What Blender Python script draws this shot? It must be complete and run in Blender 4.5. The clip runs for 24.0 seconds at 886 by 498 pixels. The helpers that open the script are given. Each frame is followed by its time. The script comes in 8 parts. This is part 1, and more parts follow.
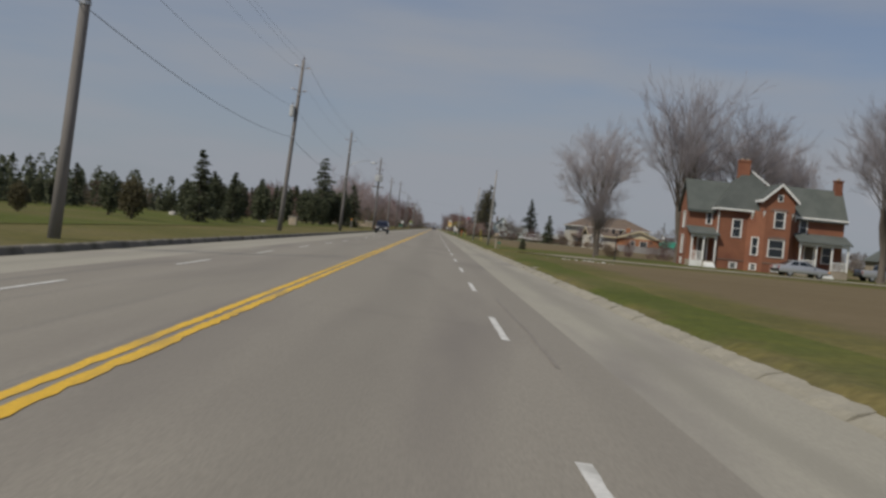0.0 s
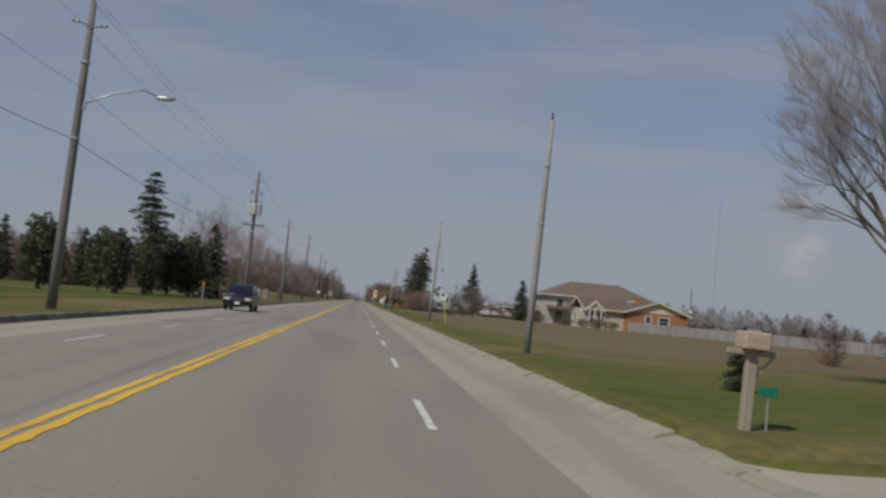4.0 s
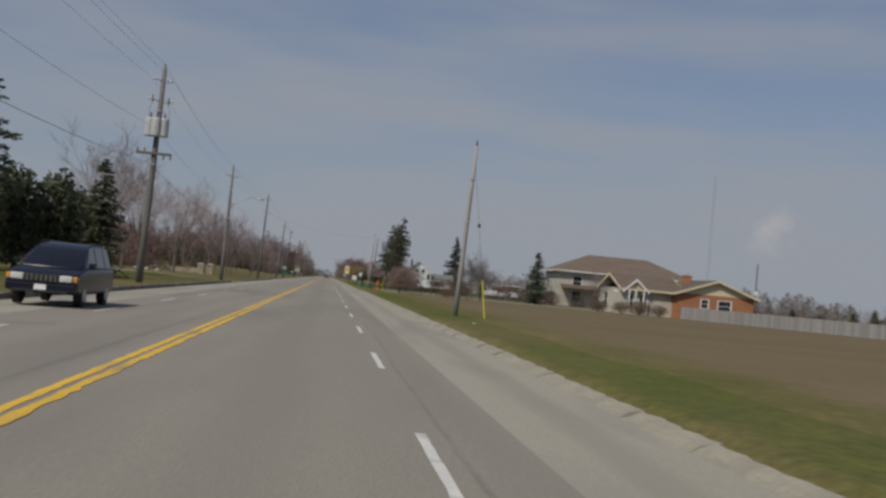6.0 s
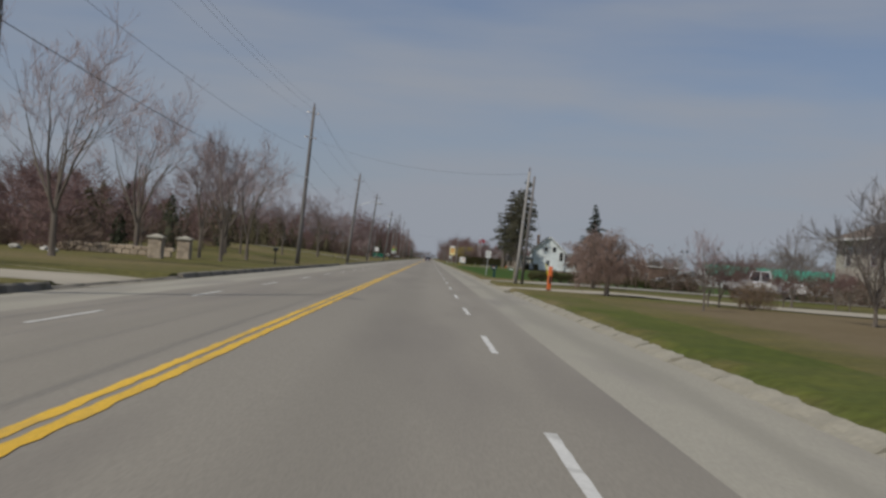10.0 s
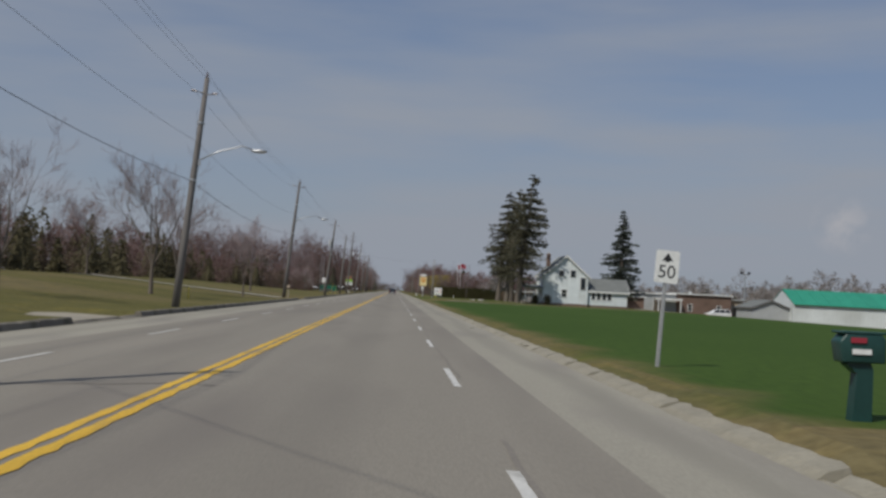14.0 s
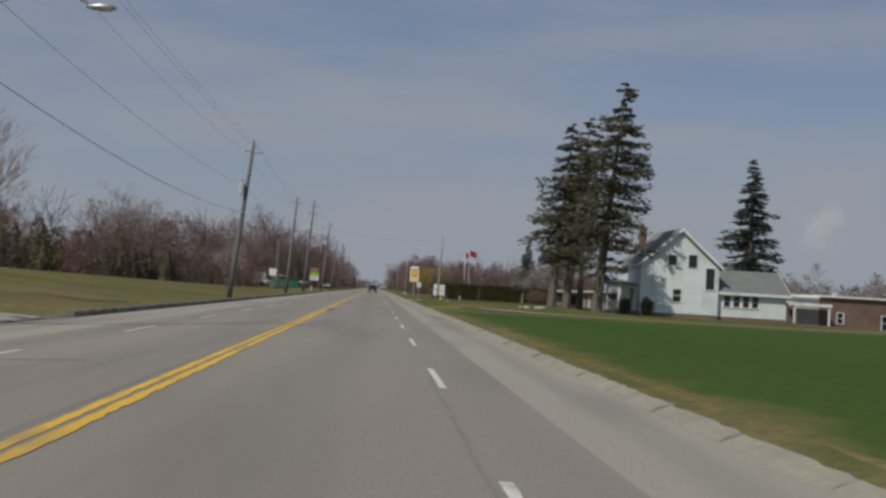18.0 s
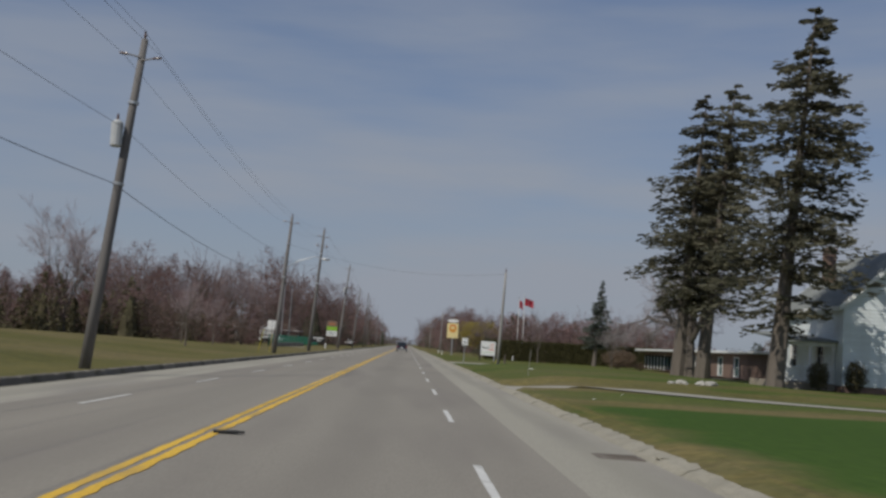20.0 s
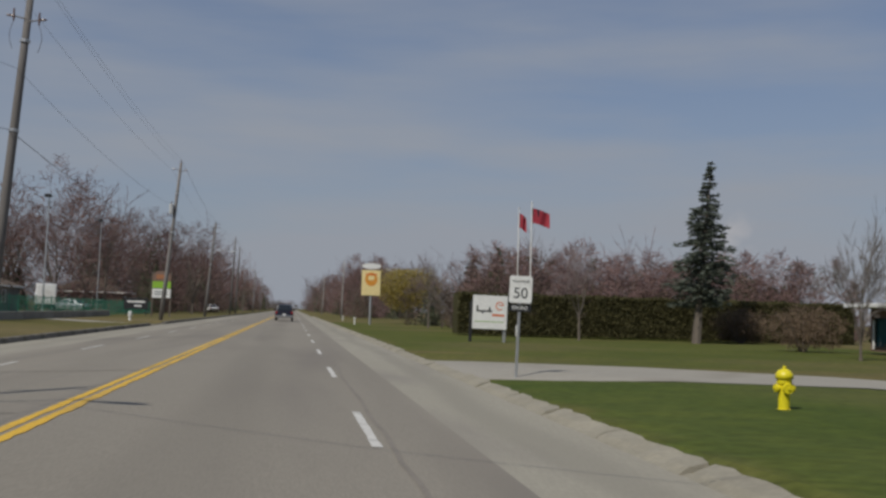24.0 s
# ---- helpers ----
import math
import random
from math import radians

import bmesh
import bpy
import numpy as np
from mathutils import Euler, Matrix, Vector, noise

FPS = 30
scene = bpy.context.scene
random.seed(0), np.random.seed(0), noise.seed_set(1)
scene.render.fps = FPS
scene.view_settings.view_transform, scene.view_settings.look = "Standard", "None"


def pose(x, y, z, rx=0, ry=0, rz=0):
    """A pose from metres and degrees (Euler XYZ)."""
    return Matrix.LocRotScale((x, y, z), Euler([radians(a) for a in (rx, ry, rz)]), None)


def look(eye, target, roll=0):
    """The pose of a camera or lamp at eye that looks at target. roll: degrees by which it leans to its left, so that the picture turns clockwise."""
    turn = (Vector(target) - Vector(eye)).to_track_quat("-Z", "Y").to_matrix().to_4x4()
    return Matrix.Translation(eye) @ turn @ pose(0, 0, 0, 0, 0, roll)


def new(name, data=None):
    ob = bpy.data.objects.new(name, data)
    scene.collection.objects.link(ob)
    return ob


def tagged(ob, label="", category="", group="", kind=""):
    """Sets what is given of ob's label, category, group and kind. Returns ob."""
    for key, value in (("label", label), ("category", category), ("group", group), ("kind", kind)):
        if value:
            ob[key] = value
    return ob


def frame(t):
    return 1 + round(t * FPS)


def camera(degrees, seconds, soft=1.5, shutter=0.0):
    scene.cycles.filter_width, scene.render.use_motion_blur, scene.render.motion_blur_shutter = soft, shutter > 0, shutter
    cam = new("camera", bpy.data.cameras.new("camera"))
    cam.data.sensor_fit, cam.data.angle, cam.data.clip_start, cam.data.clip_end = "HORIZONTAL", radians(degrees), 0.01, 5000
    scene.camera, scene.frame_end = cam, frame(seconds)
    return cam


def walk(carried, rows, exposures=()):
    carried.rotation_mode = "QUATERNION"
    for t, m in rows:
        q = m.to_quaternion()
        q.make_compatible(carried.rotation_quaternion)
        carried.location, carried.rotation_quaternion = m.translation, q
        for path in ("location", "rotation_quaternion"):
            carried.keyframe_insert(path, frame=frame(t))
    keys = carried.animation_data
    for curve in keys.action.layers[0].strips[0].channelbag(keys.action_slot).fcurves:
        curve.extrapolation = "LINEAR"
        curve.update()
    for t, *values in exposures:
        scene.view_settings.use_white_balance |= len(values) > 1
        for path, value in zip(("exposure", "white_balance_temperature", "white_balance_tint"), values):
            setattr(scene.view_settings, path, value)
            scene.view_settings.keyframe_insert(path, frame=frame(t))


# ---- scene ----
cam = camera(46.0, 24.0, soft=2.8)
PATH = [
    (0, (2.398, -17.35, 1.247), (2.493, -7.356, 1.054), 5.44),
    (0.5, (2.402, -7.62, 1.242), (2.461, 2.376, 1.181), 4.94),
    (1, (2.407, 2.11, 1.237), (3.287, 12.066, 1.420), 4.81),
    (1.5, (2.439, 11.92, 1.247), (4.058, 21.778, 1.653), 3.93),
    (2, (2.472, 21.73, 1.258), (4.675, 31.483, 1.362), 5.27),
    (2.5, (2.493, 31.54, 1.239), (3.657, 41.473, 1.385), 5.12),
    (3, (2.514, 41.35, 1.220), (3.126, 51.323, 1.729), 4.63),
    (3.5, (2.500, 50.76, 1.237), (3.326, 60.708, 1.831), 5.30),
    (5.5, (2.445, 88.38, 1.302), (2.876, 98.365, 1.598), 4.20),
    (6, (2.431, 97.78, 1.318), (3.499, 107.721, 1.670), 5.23),
    (6.5, (2.443, 107.63, 1.275), (4.044, 117.494, 1.564), 5.16),
    (7, (2.455, 117.47, 1.232), (3.440, 127.408, 1.746), 6.24),
    (7.5, (2.441, 127.17, 1.221), (2.604, 137.150, 1.795), 5.13),
    (8, (2.427, 136.87, 1.211), (2.422, 146.863, 1.464), 5.29),
    (8.5, (2.409, 146.44, 1.209), (2.759, 156.425, 1.649), 3.50),
    (9, (2.392, 156.01, 1.208), (1.966, 166.004, 1.394), 3.35),
    (9.5, (2.380, 165.49, 1.220), (1.543, 175.456, 1.250), 3.39),
    (10, (2.368, 174.97, 1.232), (2.490, 184.965, 1.326), 4.24),
    (10.5, (2.365, 184.60, 1.229), (2.868, 194.579, 1.557), 2.90),
    (12.5, (2.353, 223.12, 1.216), (3.022, 233.096, 1.345), 3.61),
    (13, (2.350, 232.75, 1.213), (2.748, 242.722, 1.837), 3.46),
    (13.5, (2.409, 241.84, 1.226), (4.411, 251.641, 1.186), 3.04),
    (14, (2.467, 250.94, 1.239), (2.906, 260.918, 1.652), 2.89),
    (14.5, (2.436, 260.16, 1.235), (2.685, 270.129, 1.916), 1.06),
    (15, (2.405, 269.38, 1.231), (2.572, 279.356, 1.817), 2.21),
    (15.5, (2.363, 279.58, 1.229), (3.016, 289.540, 1.832), 2.37),
    (16, (2.321, 289.78, 1.226), (2.867, 299.749, 1.859), 3.37),
    (16.5, (2.354, 298.93, 1.223), (2.587, 308.913, 1.699), 5.47),
    (17, (2.386, 308.07, 1.219), (2.627, 318.060, 1.606), 5.47),
    (17.5, (2.407, 317.56, 1.231), (3.057, 327.532, 1.645), 3.23),
    (19.5, (2.492, 355.52, 1.280), (2.854, 365.512, 1.597), 3.50),
    (20, (2.513, 365.01, 1.292), (2.807, 374.967, 2.218), 3.33),
    (20.5, (2.483, 374.09, 1.265), (2.859, 384.058, 1.913), 2.80),
    (21, (2.453, 383.16, 1.238), (1.616, 393.103, 1.847), 1.14),
    (21.5, (2.483, 392.65, 1.235), (1.684, 402.611, 1.650), 2.10),
    (22, (2.512, 402.15, 1.231), (3.430, 412.095, 1.635), -1.67),
    (22.5, (2.532, 411.45, 1.216), (2.821, 421.447, 1.401), 3.55),
    (23, (2.552, 420.76, 1.200), (2.784, 430.744, 1.697), 3.70),
    (23.5, (2.563, 430.11, 1.209), (3.061, 440.080, 1.770), 3.63),
    (24, (2.573, 439.46, 1.217), (3.977, 449.340, 1.830), 1.74),
]
# the film's colour drifts a little between warm and cool
BALANCE = [(0, 6600), (2.5, 6480), (3, 6380), (6, 6530), (8, 6580), (10, 6430), (13, 6330), (15, 6370), (17, 6500), (20, 6300), (21, 6430), (24, 6460)]
walk(cam, [(t, look(eye, target, roll)) for t, eye, target, roll in PATH], [(t, -0.26, kelvin, 10) for t, kelvin in BALANCE])

# ---- world and sun ----
SUN_AZ, SUN_EL = radians(225), radians(48.5)
world = bpy.data.worlds.new("sky")
scene.world = world
world.use_nodes = True
wn, wl = world.node_tree.nodes, world.node_tree.links
wn.clear()
w_out = wn.new("ShaderNodeOutputWorld")
w_bg = wn.new("ShaderNodeBackground")
w_sky = wn.new("ShaderNodeTexSky")
w_sky.sky_type, w_sky.sun_disc = "NISHITA", False
w_sky.sun_elevation, w_sky.sun_rotation = SUN_EL, SUN_AZ
w_sky.air_density, w_sky.dust_density, w_sky.ozone_density = 1.0, 1.0, 2.0
w_co = wn.new("ShaderNodeTexCoord")
w_sep = wn.new("ShaderNodeSeparateXYZ")
wl.new(w_co.outputs["Generated"], w_sep.inputs[0])
# thin haze and streaky high cloud over a clear sky
w_flat = wn.new("ShaderNodeMapping")
w_flat.inputs["Scale"].default_value = (1.5, 1.5, 9.0)
w_flat.inputs["Rotation"].default_value = (0.25, 0.12, 0.3)
wl.new(w_co.outputs["Generated"], w_flat.inputs[0])
w_noise = wn.new("ShaderNodeTexNoise")
w_noise.inputs["Scale"].default_value, w_noise.inputs["Detail"].default_value, w_noise.inputs["Roughness"].default_value = 1.6, 5.0, 0.52
wl.new(w_flat.outputs[0], w_noise.inputs["Vector"])
w_haze = wn.new("ShaderNodeMapRange")
w_haze.inputs["From Min"].default_value, w_haze.inputs["From Max"].default_value = 0.04, 0.33
w_haze.inputs["To Min"].default_value, w_haze.inputs["To Max"].default_value = 0.95, 0.36
wl.new(w_sep.outputs["Z"], w_haze.inputs["Value"])
w_cl = wn.new("ShaderNodeMapRange")
w_cl.inputs["From Min"].default_value, w_cl.inputs["From Max"].default_value = 0.38, 0.68
w_cl.inputs["To Min"].default_value, w_cl.inputs["To Max"].default_value = -0.13, 0.24
wl.new(w_noise.outputs["Fac"], w_cl.inputs["Value"])
w_add = wn.new("ShaderNodeMath")
w_add.operation, w_add.use_clamp = "ADD", True
wl.new(w_haze.outputs[0], w_add.inputs[0])
wl.new(w_cl.outputs[0], w_add.inputs[1])
w_scale = wn.new("ShaderNodeMix")
w_scale.data_type, w_scale.blend_type = "RGBA", "MULTIPLY"
w_scale.inputs[0].default_value = 1.0
w_scale.inputs[7].default_value = (0.049, 0.0645, 0.083, 1)
wl.new(w_sky.outputs[0], w_scale.inputs[6])
w_mix = wn.new("ShaderNodeMix")
w_mix.data_type = "RGBA"
w_mix.inputs[7].default_value = (0.344, 0.371, 0.420, 1)
wl.new(w_add.outputs[0], w_mix.inputs[0])
wl.new(w_scale.outputs[2], w_mix.inputs[6])
# a small puff of cumulus low over the fields
w_puff = wn.new("ShaderNodeTexNoise")
w_puff.inputs["Scale"].default_value, w_puff.inputs["Detail"].default_value = 42.0, 5.0
wl.new(w_co.outputs["Generated"], w_puff.inputs["Vector"])
w_pr = wn.new("ShaderNodeMapRange")
w_pr.inputs["From Min"].default_value, w_pr.inputs["From Max"].default_value = 0.42, 0.60
w_pr.inputs["To Max"].default_value = 0.75
wl.new(w_puff.outputs["Fac"], w_pr.inputs["Value"])
w_far = wn.new("ShaderNodeVectorMath")
w_far.operation = "DISTANCE"
w_far.inputs[1].default_value = (0.396, 0.914, 0.078)
wl.new(w_co.outputs["Generated"], w_far.inputs[0])
w_low = wn.new("ShaderNodeMapRange")
w_low.inputs["From Min"].default_value, w_low.inputs["From Max"].default_value = 0.030, 0.004
wl.new(w_far.outputs["Value"], w_low.inputs["Value"])
w_pm = wn.new("ShaderNodeMath")
w_pm.operation = "MULTIPLY"
wl.new(w_pr.outputs[0], w_pm.inputs[0])
wl.new(w_low.outputs[0], w_pm.inputs[1])
w_mix2 = wn.new("ShaderNodeMix")
w_mix2.data_type = "RGBA"
w_mix2.inputs[7].default_value = (0.475, 0.468, 0.485, 1)
wl.new(w_pm.outputs[0], w_mix2.inputs[0])
wl.new(w_mix.outputs[2], w_mix2.inputs[6])
wl.new(w_mix2.outputs[2], w_bg.inputs["Color"])
w_bg.inputs["Strength"].default_value = 1.0
wl.new(w_bg.outputs[0], w_out.inputs[0])

sun = new("sun", bpy.data.lights.new("sun", "SUN"))
sun.data.energy, sun.data.angle, sun.data.color = 3.7, radians(0.6), (1.0, 0.94, 0.83)
sun.matrix_world = look((0, 0, 60), (60 * math.cos(SUN_EL) * 0.707, 60 * math.cos(SUN_EL) * 0.707, 60 - 60 * math.sin(SUN_EL)))

# ---- materials ----
def ramp_mix(nt, fac, a, b):
    m = nt.nodes.new("ShaderNodeMix")
    m.data_type = "RGBA"
    nt.links.new(fac, m.inputs[0])
    for slot, value in ((6, a), (7, b)):
        if hasattr(value, "links"):
            nt.links.new(value, m.inputs[slot])
        else:
            m.inputs[slot].default_value = (*value, 1)
    return m.outputs[2]


def noise_out(nt, scale, detail=4.0, lo=0.35, hi=0.65, stretch=None):
    co = nt.nodes.new("ShaderNodeTexCoord")
    n = nt.nodes.new("ShaderNodeTexNoise")
    n.inputs["Scale"].default_value, n.inputs["Detail"].default_value = scale, detail
    if stretch:
        mp = nt.nodes.new("ShaderNodeMapping")
        mp.inputs["Scale"].default_value = stretch
        nt.links.new(co.outputs["Object"], mp.inputs[0])
        nt.links.new(mp.outputs[0], n.inputs["Vector"])
    else:
        nt.links.new(co.outputs["Object"], n.inputs["Vector"])
    r = nt.nodes.new("ShaderNodeMapRange")
    r.inputs["From Min"].default_value, r.inputs["From Max"].default_value = lo, hi
    nt.links.new(n.outputs["Fac"], r.inputs["Value"])
    return r.outputs[0], n.outputs["Fac"]


def material(name, a, b, rough=0.8, coarse=0.6, fine=18.0, metal=0.0, bump=0.15, stretch=None, dirt=None, dirt_scale=0.15, vary=0.0, depth=0.02, band=None):
    """Two colours mixed at a coarse and a fine scale, a bump, and where asked for stains and a change from piece to piece."""
    m = bpy.data.materials.new(name)
    m.use_nodes = True
    nt = m.node_tree
    bs = nt.nodes["Principled BSDF"]
    f1, _ = noise_out(nt, coarse, 4, stretch=stretch)
    f2, raw = noise_out(nt, fine, 3, 0.3, 0.7, stretch=stretch)
    mid = tuple((p + q) / 2 for p, q in zip(a, b))
    c1 = ramp_mix(nt, f1, a, b)
    c2 = ramp_mix(nt, f2, tuple(v * 0.78 for v in mid), tuple(min(1, v * 1.2) for v in mid))
    mixer = nt.nodes.new("ShaderNodeMix")
    mixer.data_type = "RGBA"
    mixer.inputs[0].default_value = 0.45
    nt.links.new(c1, mixer.inputs[6])
    nt.links.new(c2, mixer.inputs[7])
    col = mixer.outputs[2]
    if dirt:
        fd, _ = noise_out(nt, dirt_scale, 5, 0.5, 0.72, stretch=stretch)
        col = ramp_mix(nt, fd, col, dirt)
    for x, half, much in band or ():
        # a long sooty streak of washed-down dirt, wandering and broken
        co = nt.nodes.new("ShaderNodeTexCoord")
        sp = nt.nodes.new("ShaderNodeSeparateXYZ")
        nt.links.new(co.outputs["Object"], sp.inputs[0])
        fw, _ = noise_out(nt, 0.5, 5, 0.3, 0.7, stretch=(1, 0.14, 1))
        sh = nt.nodes.new("ShaderNodeMath")
        sh.operation = "MULTIPLY_ADD"
        nt.links.new(fw, sh.inputs[0])
        sh.inputs[1].default_value = 0.5
        nt.links.new(sp.outputs["X"], sh.inputs[2])
        di = nt.nodes.new("ShaderNodeMath")
        di.operation = "SUBTRACT"
        nt.links.new(sh.outputs[0], di.inputs[0])
        di.inputs[1].default_value = x + 0.25
        ab = nt.nodes.new("ShaderNodeMath")
        ab.operation = "ABSOLUTE"
        nt.links.new(di.outputs[0], ab.inputs[0])
        mb = nt.nodes.new("ShaderNodeMapRange")
        mb.interpolation_type = "SMOOTHSTEP"
        mb.inputs["From Min"].default_value, mb.inputs["From Max"].default_value = half, half * 0.2
        mb.inputs["To Max"].default_value = much
        nt.links.new(ab.outputs[0], mb.inputs["Value"])
        col = ramp_mix(nt, mb.outputs[0], col, tuple(v * 0.74 for v in mid))
    if vary:
        info = nt.nodes.new("ShaderNodeObjectInfo")
        hsv = nt.nodes.new("ShaderNodeHueSaturation")
        mr = nt.nodes.new("ShaderNodeMapRange")
        mr.inputs["To Min"].default_value, mr.inputs["To Max"].default_value = 1 - vary, 1 + vary
        nt.links.new(info.outputs["Random"], mr.inputs["Value"])
        nt.links.new(mr.outputs[0], hsv.inputs["Value"])
        nt.links.new(col, hsv.inputs["Color"])
        col = hsv.outputs[0]
    nt.links.new(col, bs.inputs["Base Color"])
    bs.inputs["Roughness"].default_value, bs.inputs["Metallic"].default_value = rough, metal
    if bump:
        bp = nt.nodes.new("ShaderNodeBump")
        bp.inputs["Strength"].default_value, bp.inputs["Distance"].default_value = bump, depth
        nt.links.new(raw, bp.inputs["Height"])
        nt.links.new(bp.outputs[0], bs.inputs["Normal"])
    return m


def leaf_material(name, a, b, trans=0.35):
    """Foliage or twigs: colour changes from clump to clump and from tree to tree."""
    m = bpy.data.materials.new(name)
    m.use_nodes = True
    nt = m.node_tree
    bs = nt.nodes["Principled BSDF"]
    geo = nt.nodes.new("ShaderNodeNewGeometry")
    col = ramp_mix(nt, geo.outputs["Random Per Island"], a, b)
    info = nt.nodes.new("ShaderNodeObjectInfo")
    hsv = nt.nodes.new("ShaderNodeHueSaturation")
    mr = nt.nodes.new("ShaderNodeMapRange")
    mr.inputs["To Min"].default_value, mr.inputs["To Max"].default_value = 0.75, 1.25
    nt.links.new(info.outputs["Random"], mr.inputs["Value"])
    nt.links.new(mr.outputs[0], hsv.inputs["Value"])
    nt.links.new(col, hsv.inputs["Color"])
    nt.links.new(hsv.outputs[0], bs.inputs["Base Color"])
    bs.inputs["Roughness"].default_value = 0.75
    bs.inputs["Specular IOR Level"].default_value = 0.25
    thin = nt.nodes.new("ShaderNodeBsdfTranslucent")
    nt.links.new(hsv.outputs[0], thin.inputs["Color"])
    both = nt.nodes.new("ShaderNodeMixShader")
    both.inputs[0].default_value = trans
    nt.links.new(bs.outputs[0], both.inputs[1])
    nt.links.new(thin.outputs[0], both.inputs[2])
    nt.links.new(both.outputs[0], nt.nodes["Material Output"].inputs["Surface"])
    return m


def glass_material(name, tint=(0.02, 0.025, 0.03), rough=0.06):
    m = bpy.data.materials.new(name)
    m.use_nodes = True
    bs = m.node_tree.nodes["Principled BSDF"]
    bs.inputs["Base Color"].default_value = (*tint, 1)
    bs.inputs["Roughness"].default_value = rough
    return m


ASPHALT = material("asphalt", (0.218, 0.196, 0.160), (0.264, 0.239, 0.197), 0.82, 0.22, 55, bump=0.35, stretch=(1, 0.12, 1), dirt=(0.190, 0.169, 0.143), dirt_scale=0.5, depth=0.008, band=((1.75, 0.75, 0.34), (-1.75, 0.75, 0.3), (-0.8, 0.55, 0.2), (-3.7, 0.8, 0.2), (4.15, 0.5, 0.22)))
ASPHALT_EDGE = material("worn_edge_paving", (0.282, 0.262, 0.212), (0.338, 0.315, 0.256), 0.86, 0.3, 50, bump=0.35, stretch=(1, 0.16, 1), dirt=(0.225, 0.205, 0.176), dirt_scale=0.6, band=((5.45, 0.45, 0.55), (-5.6, 0.4, 0.45)), depth=0.008)
CONCRETE = material("concrete", (0.27, 0.25, 0.205), (0.36, 0.335, 0.28), 0.9, 0.7, 20, bump=0.3, dirt=(0.22, 0.20, 0.17), dirt_scale=0.7, vary=0.16)
DRIVE = material("pale_drive", (0.275, 0.258, 0.220), (0.345, 0.322, 0.276), 0.9, 0.4, 14, bump=0.3, dirt=(0.23, 0.21, 0.17), dirt_scale=0.4)
GRAVEL = material("gravel_drive", (0.30, 0.27, 0.21), (0.38, 0.34, 0.27), 0.95, 0.5, 30, bump=0.5, dirt=(0.22, 0.20, 0.15))
YELLOW_PAINT = material("yellow_road_paint", (0.640, 0.385, 0.030), (0.720, 0.450, 0.045), 0.7, 0.8, 30, bump=0.2, stretch=(1, 0.3, 1), dirt=(0.34, 0.24, 0.09), dirt_scale=1.4)
WHITE_PAINT = material("white_road_paint", (0.52, 0.51, 0.48), (0.66, 0.65, 0.61), 0.7, 1.2, 24, bump=0.2, dirt=(0.33, 0.32, 0.29), dirt_scale=2.2)


def turf(nt, a, b, dry, coarse=0.16, fine=5.0):
    """The colour of grass: two greens in patches, with dry straw showing through."""
    f1, _ = noise_out(nt, coarse, 4)
    f2, raw = noise_out(nt, fine, 4, 0.3, 0.7)
    f3, _ = noise_out(nt, 0.06, 5, 0.46, 0.66)
    f4, _ = noise_out(nt, 1.1, 4, 0.42, 0.7)
    c = ramp_mix(nt, f1, a, b)
    c = ramp_mix(nt, f3, c, dry)
    c2 = nt.nodes.new("ShaderNodeMix")
    c2.data_type, c2.blend_type = "RGBA", "MULTIPLY"
    c2.inputs[0].default_value = 0.55
    nt.links.new(c, c2.inputs[6])
    nt.links.new(ramp_mix(nt, f2, (0.62, 0.62, 0.62), (1.35, 1.35, 1.35)), c2.inputs[7])
    c3 = nt.nodes.new("ShaderNodeMix")
    c3.data_type, c3.blend_type = "RGBA", "MULTIPLY"
    c3.inputs[0].default_value = 0.5
    nt.links.new(c2.outputs[2], c3.inputs[6])
    nt.links.new(ramp_mix(nt, f4, (0.8, 0.84, 0.9), (1.25, 1.18, 1.0)), c3.inputs[7])
    return c3.outputs[2], raw


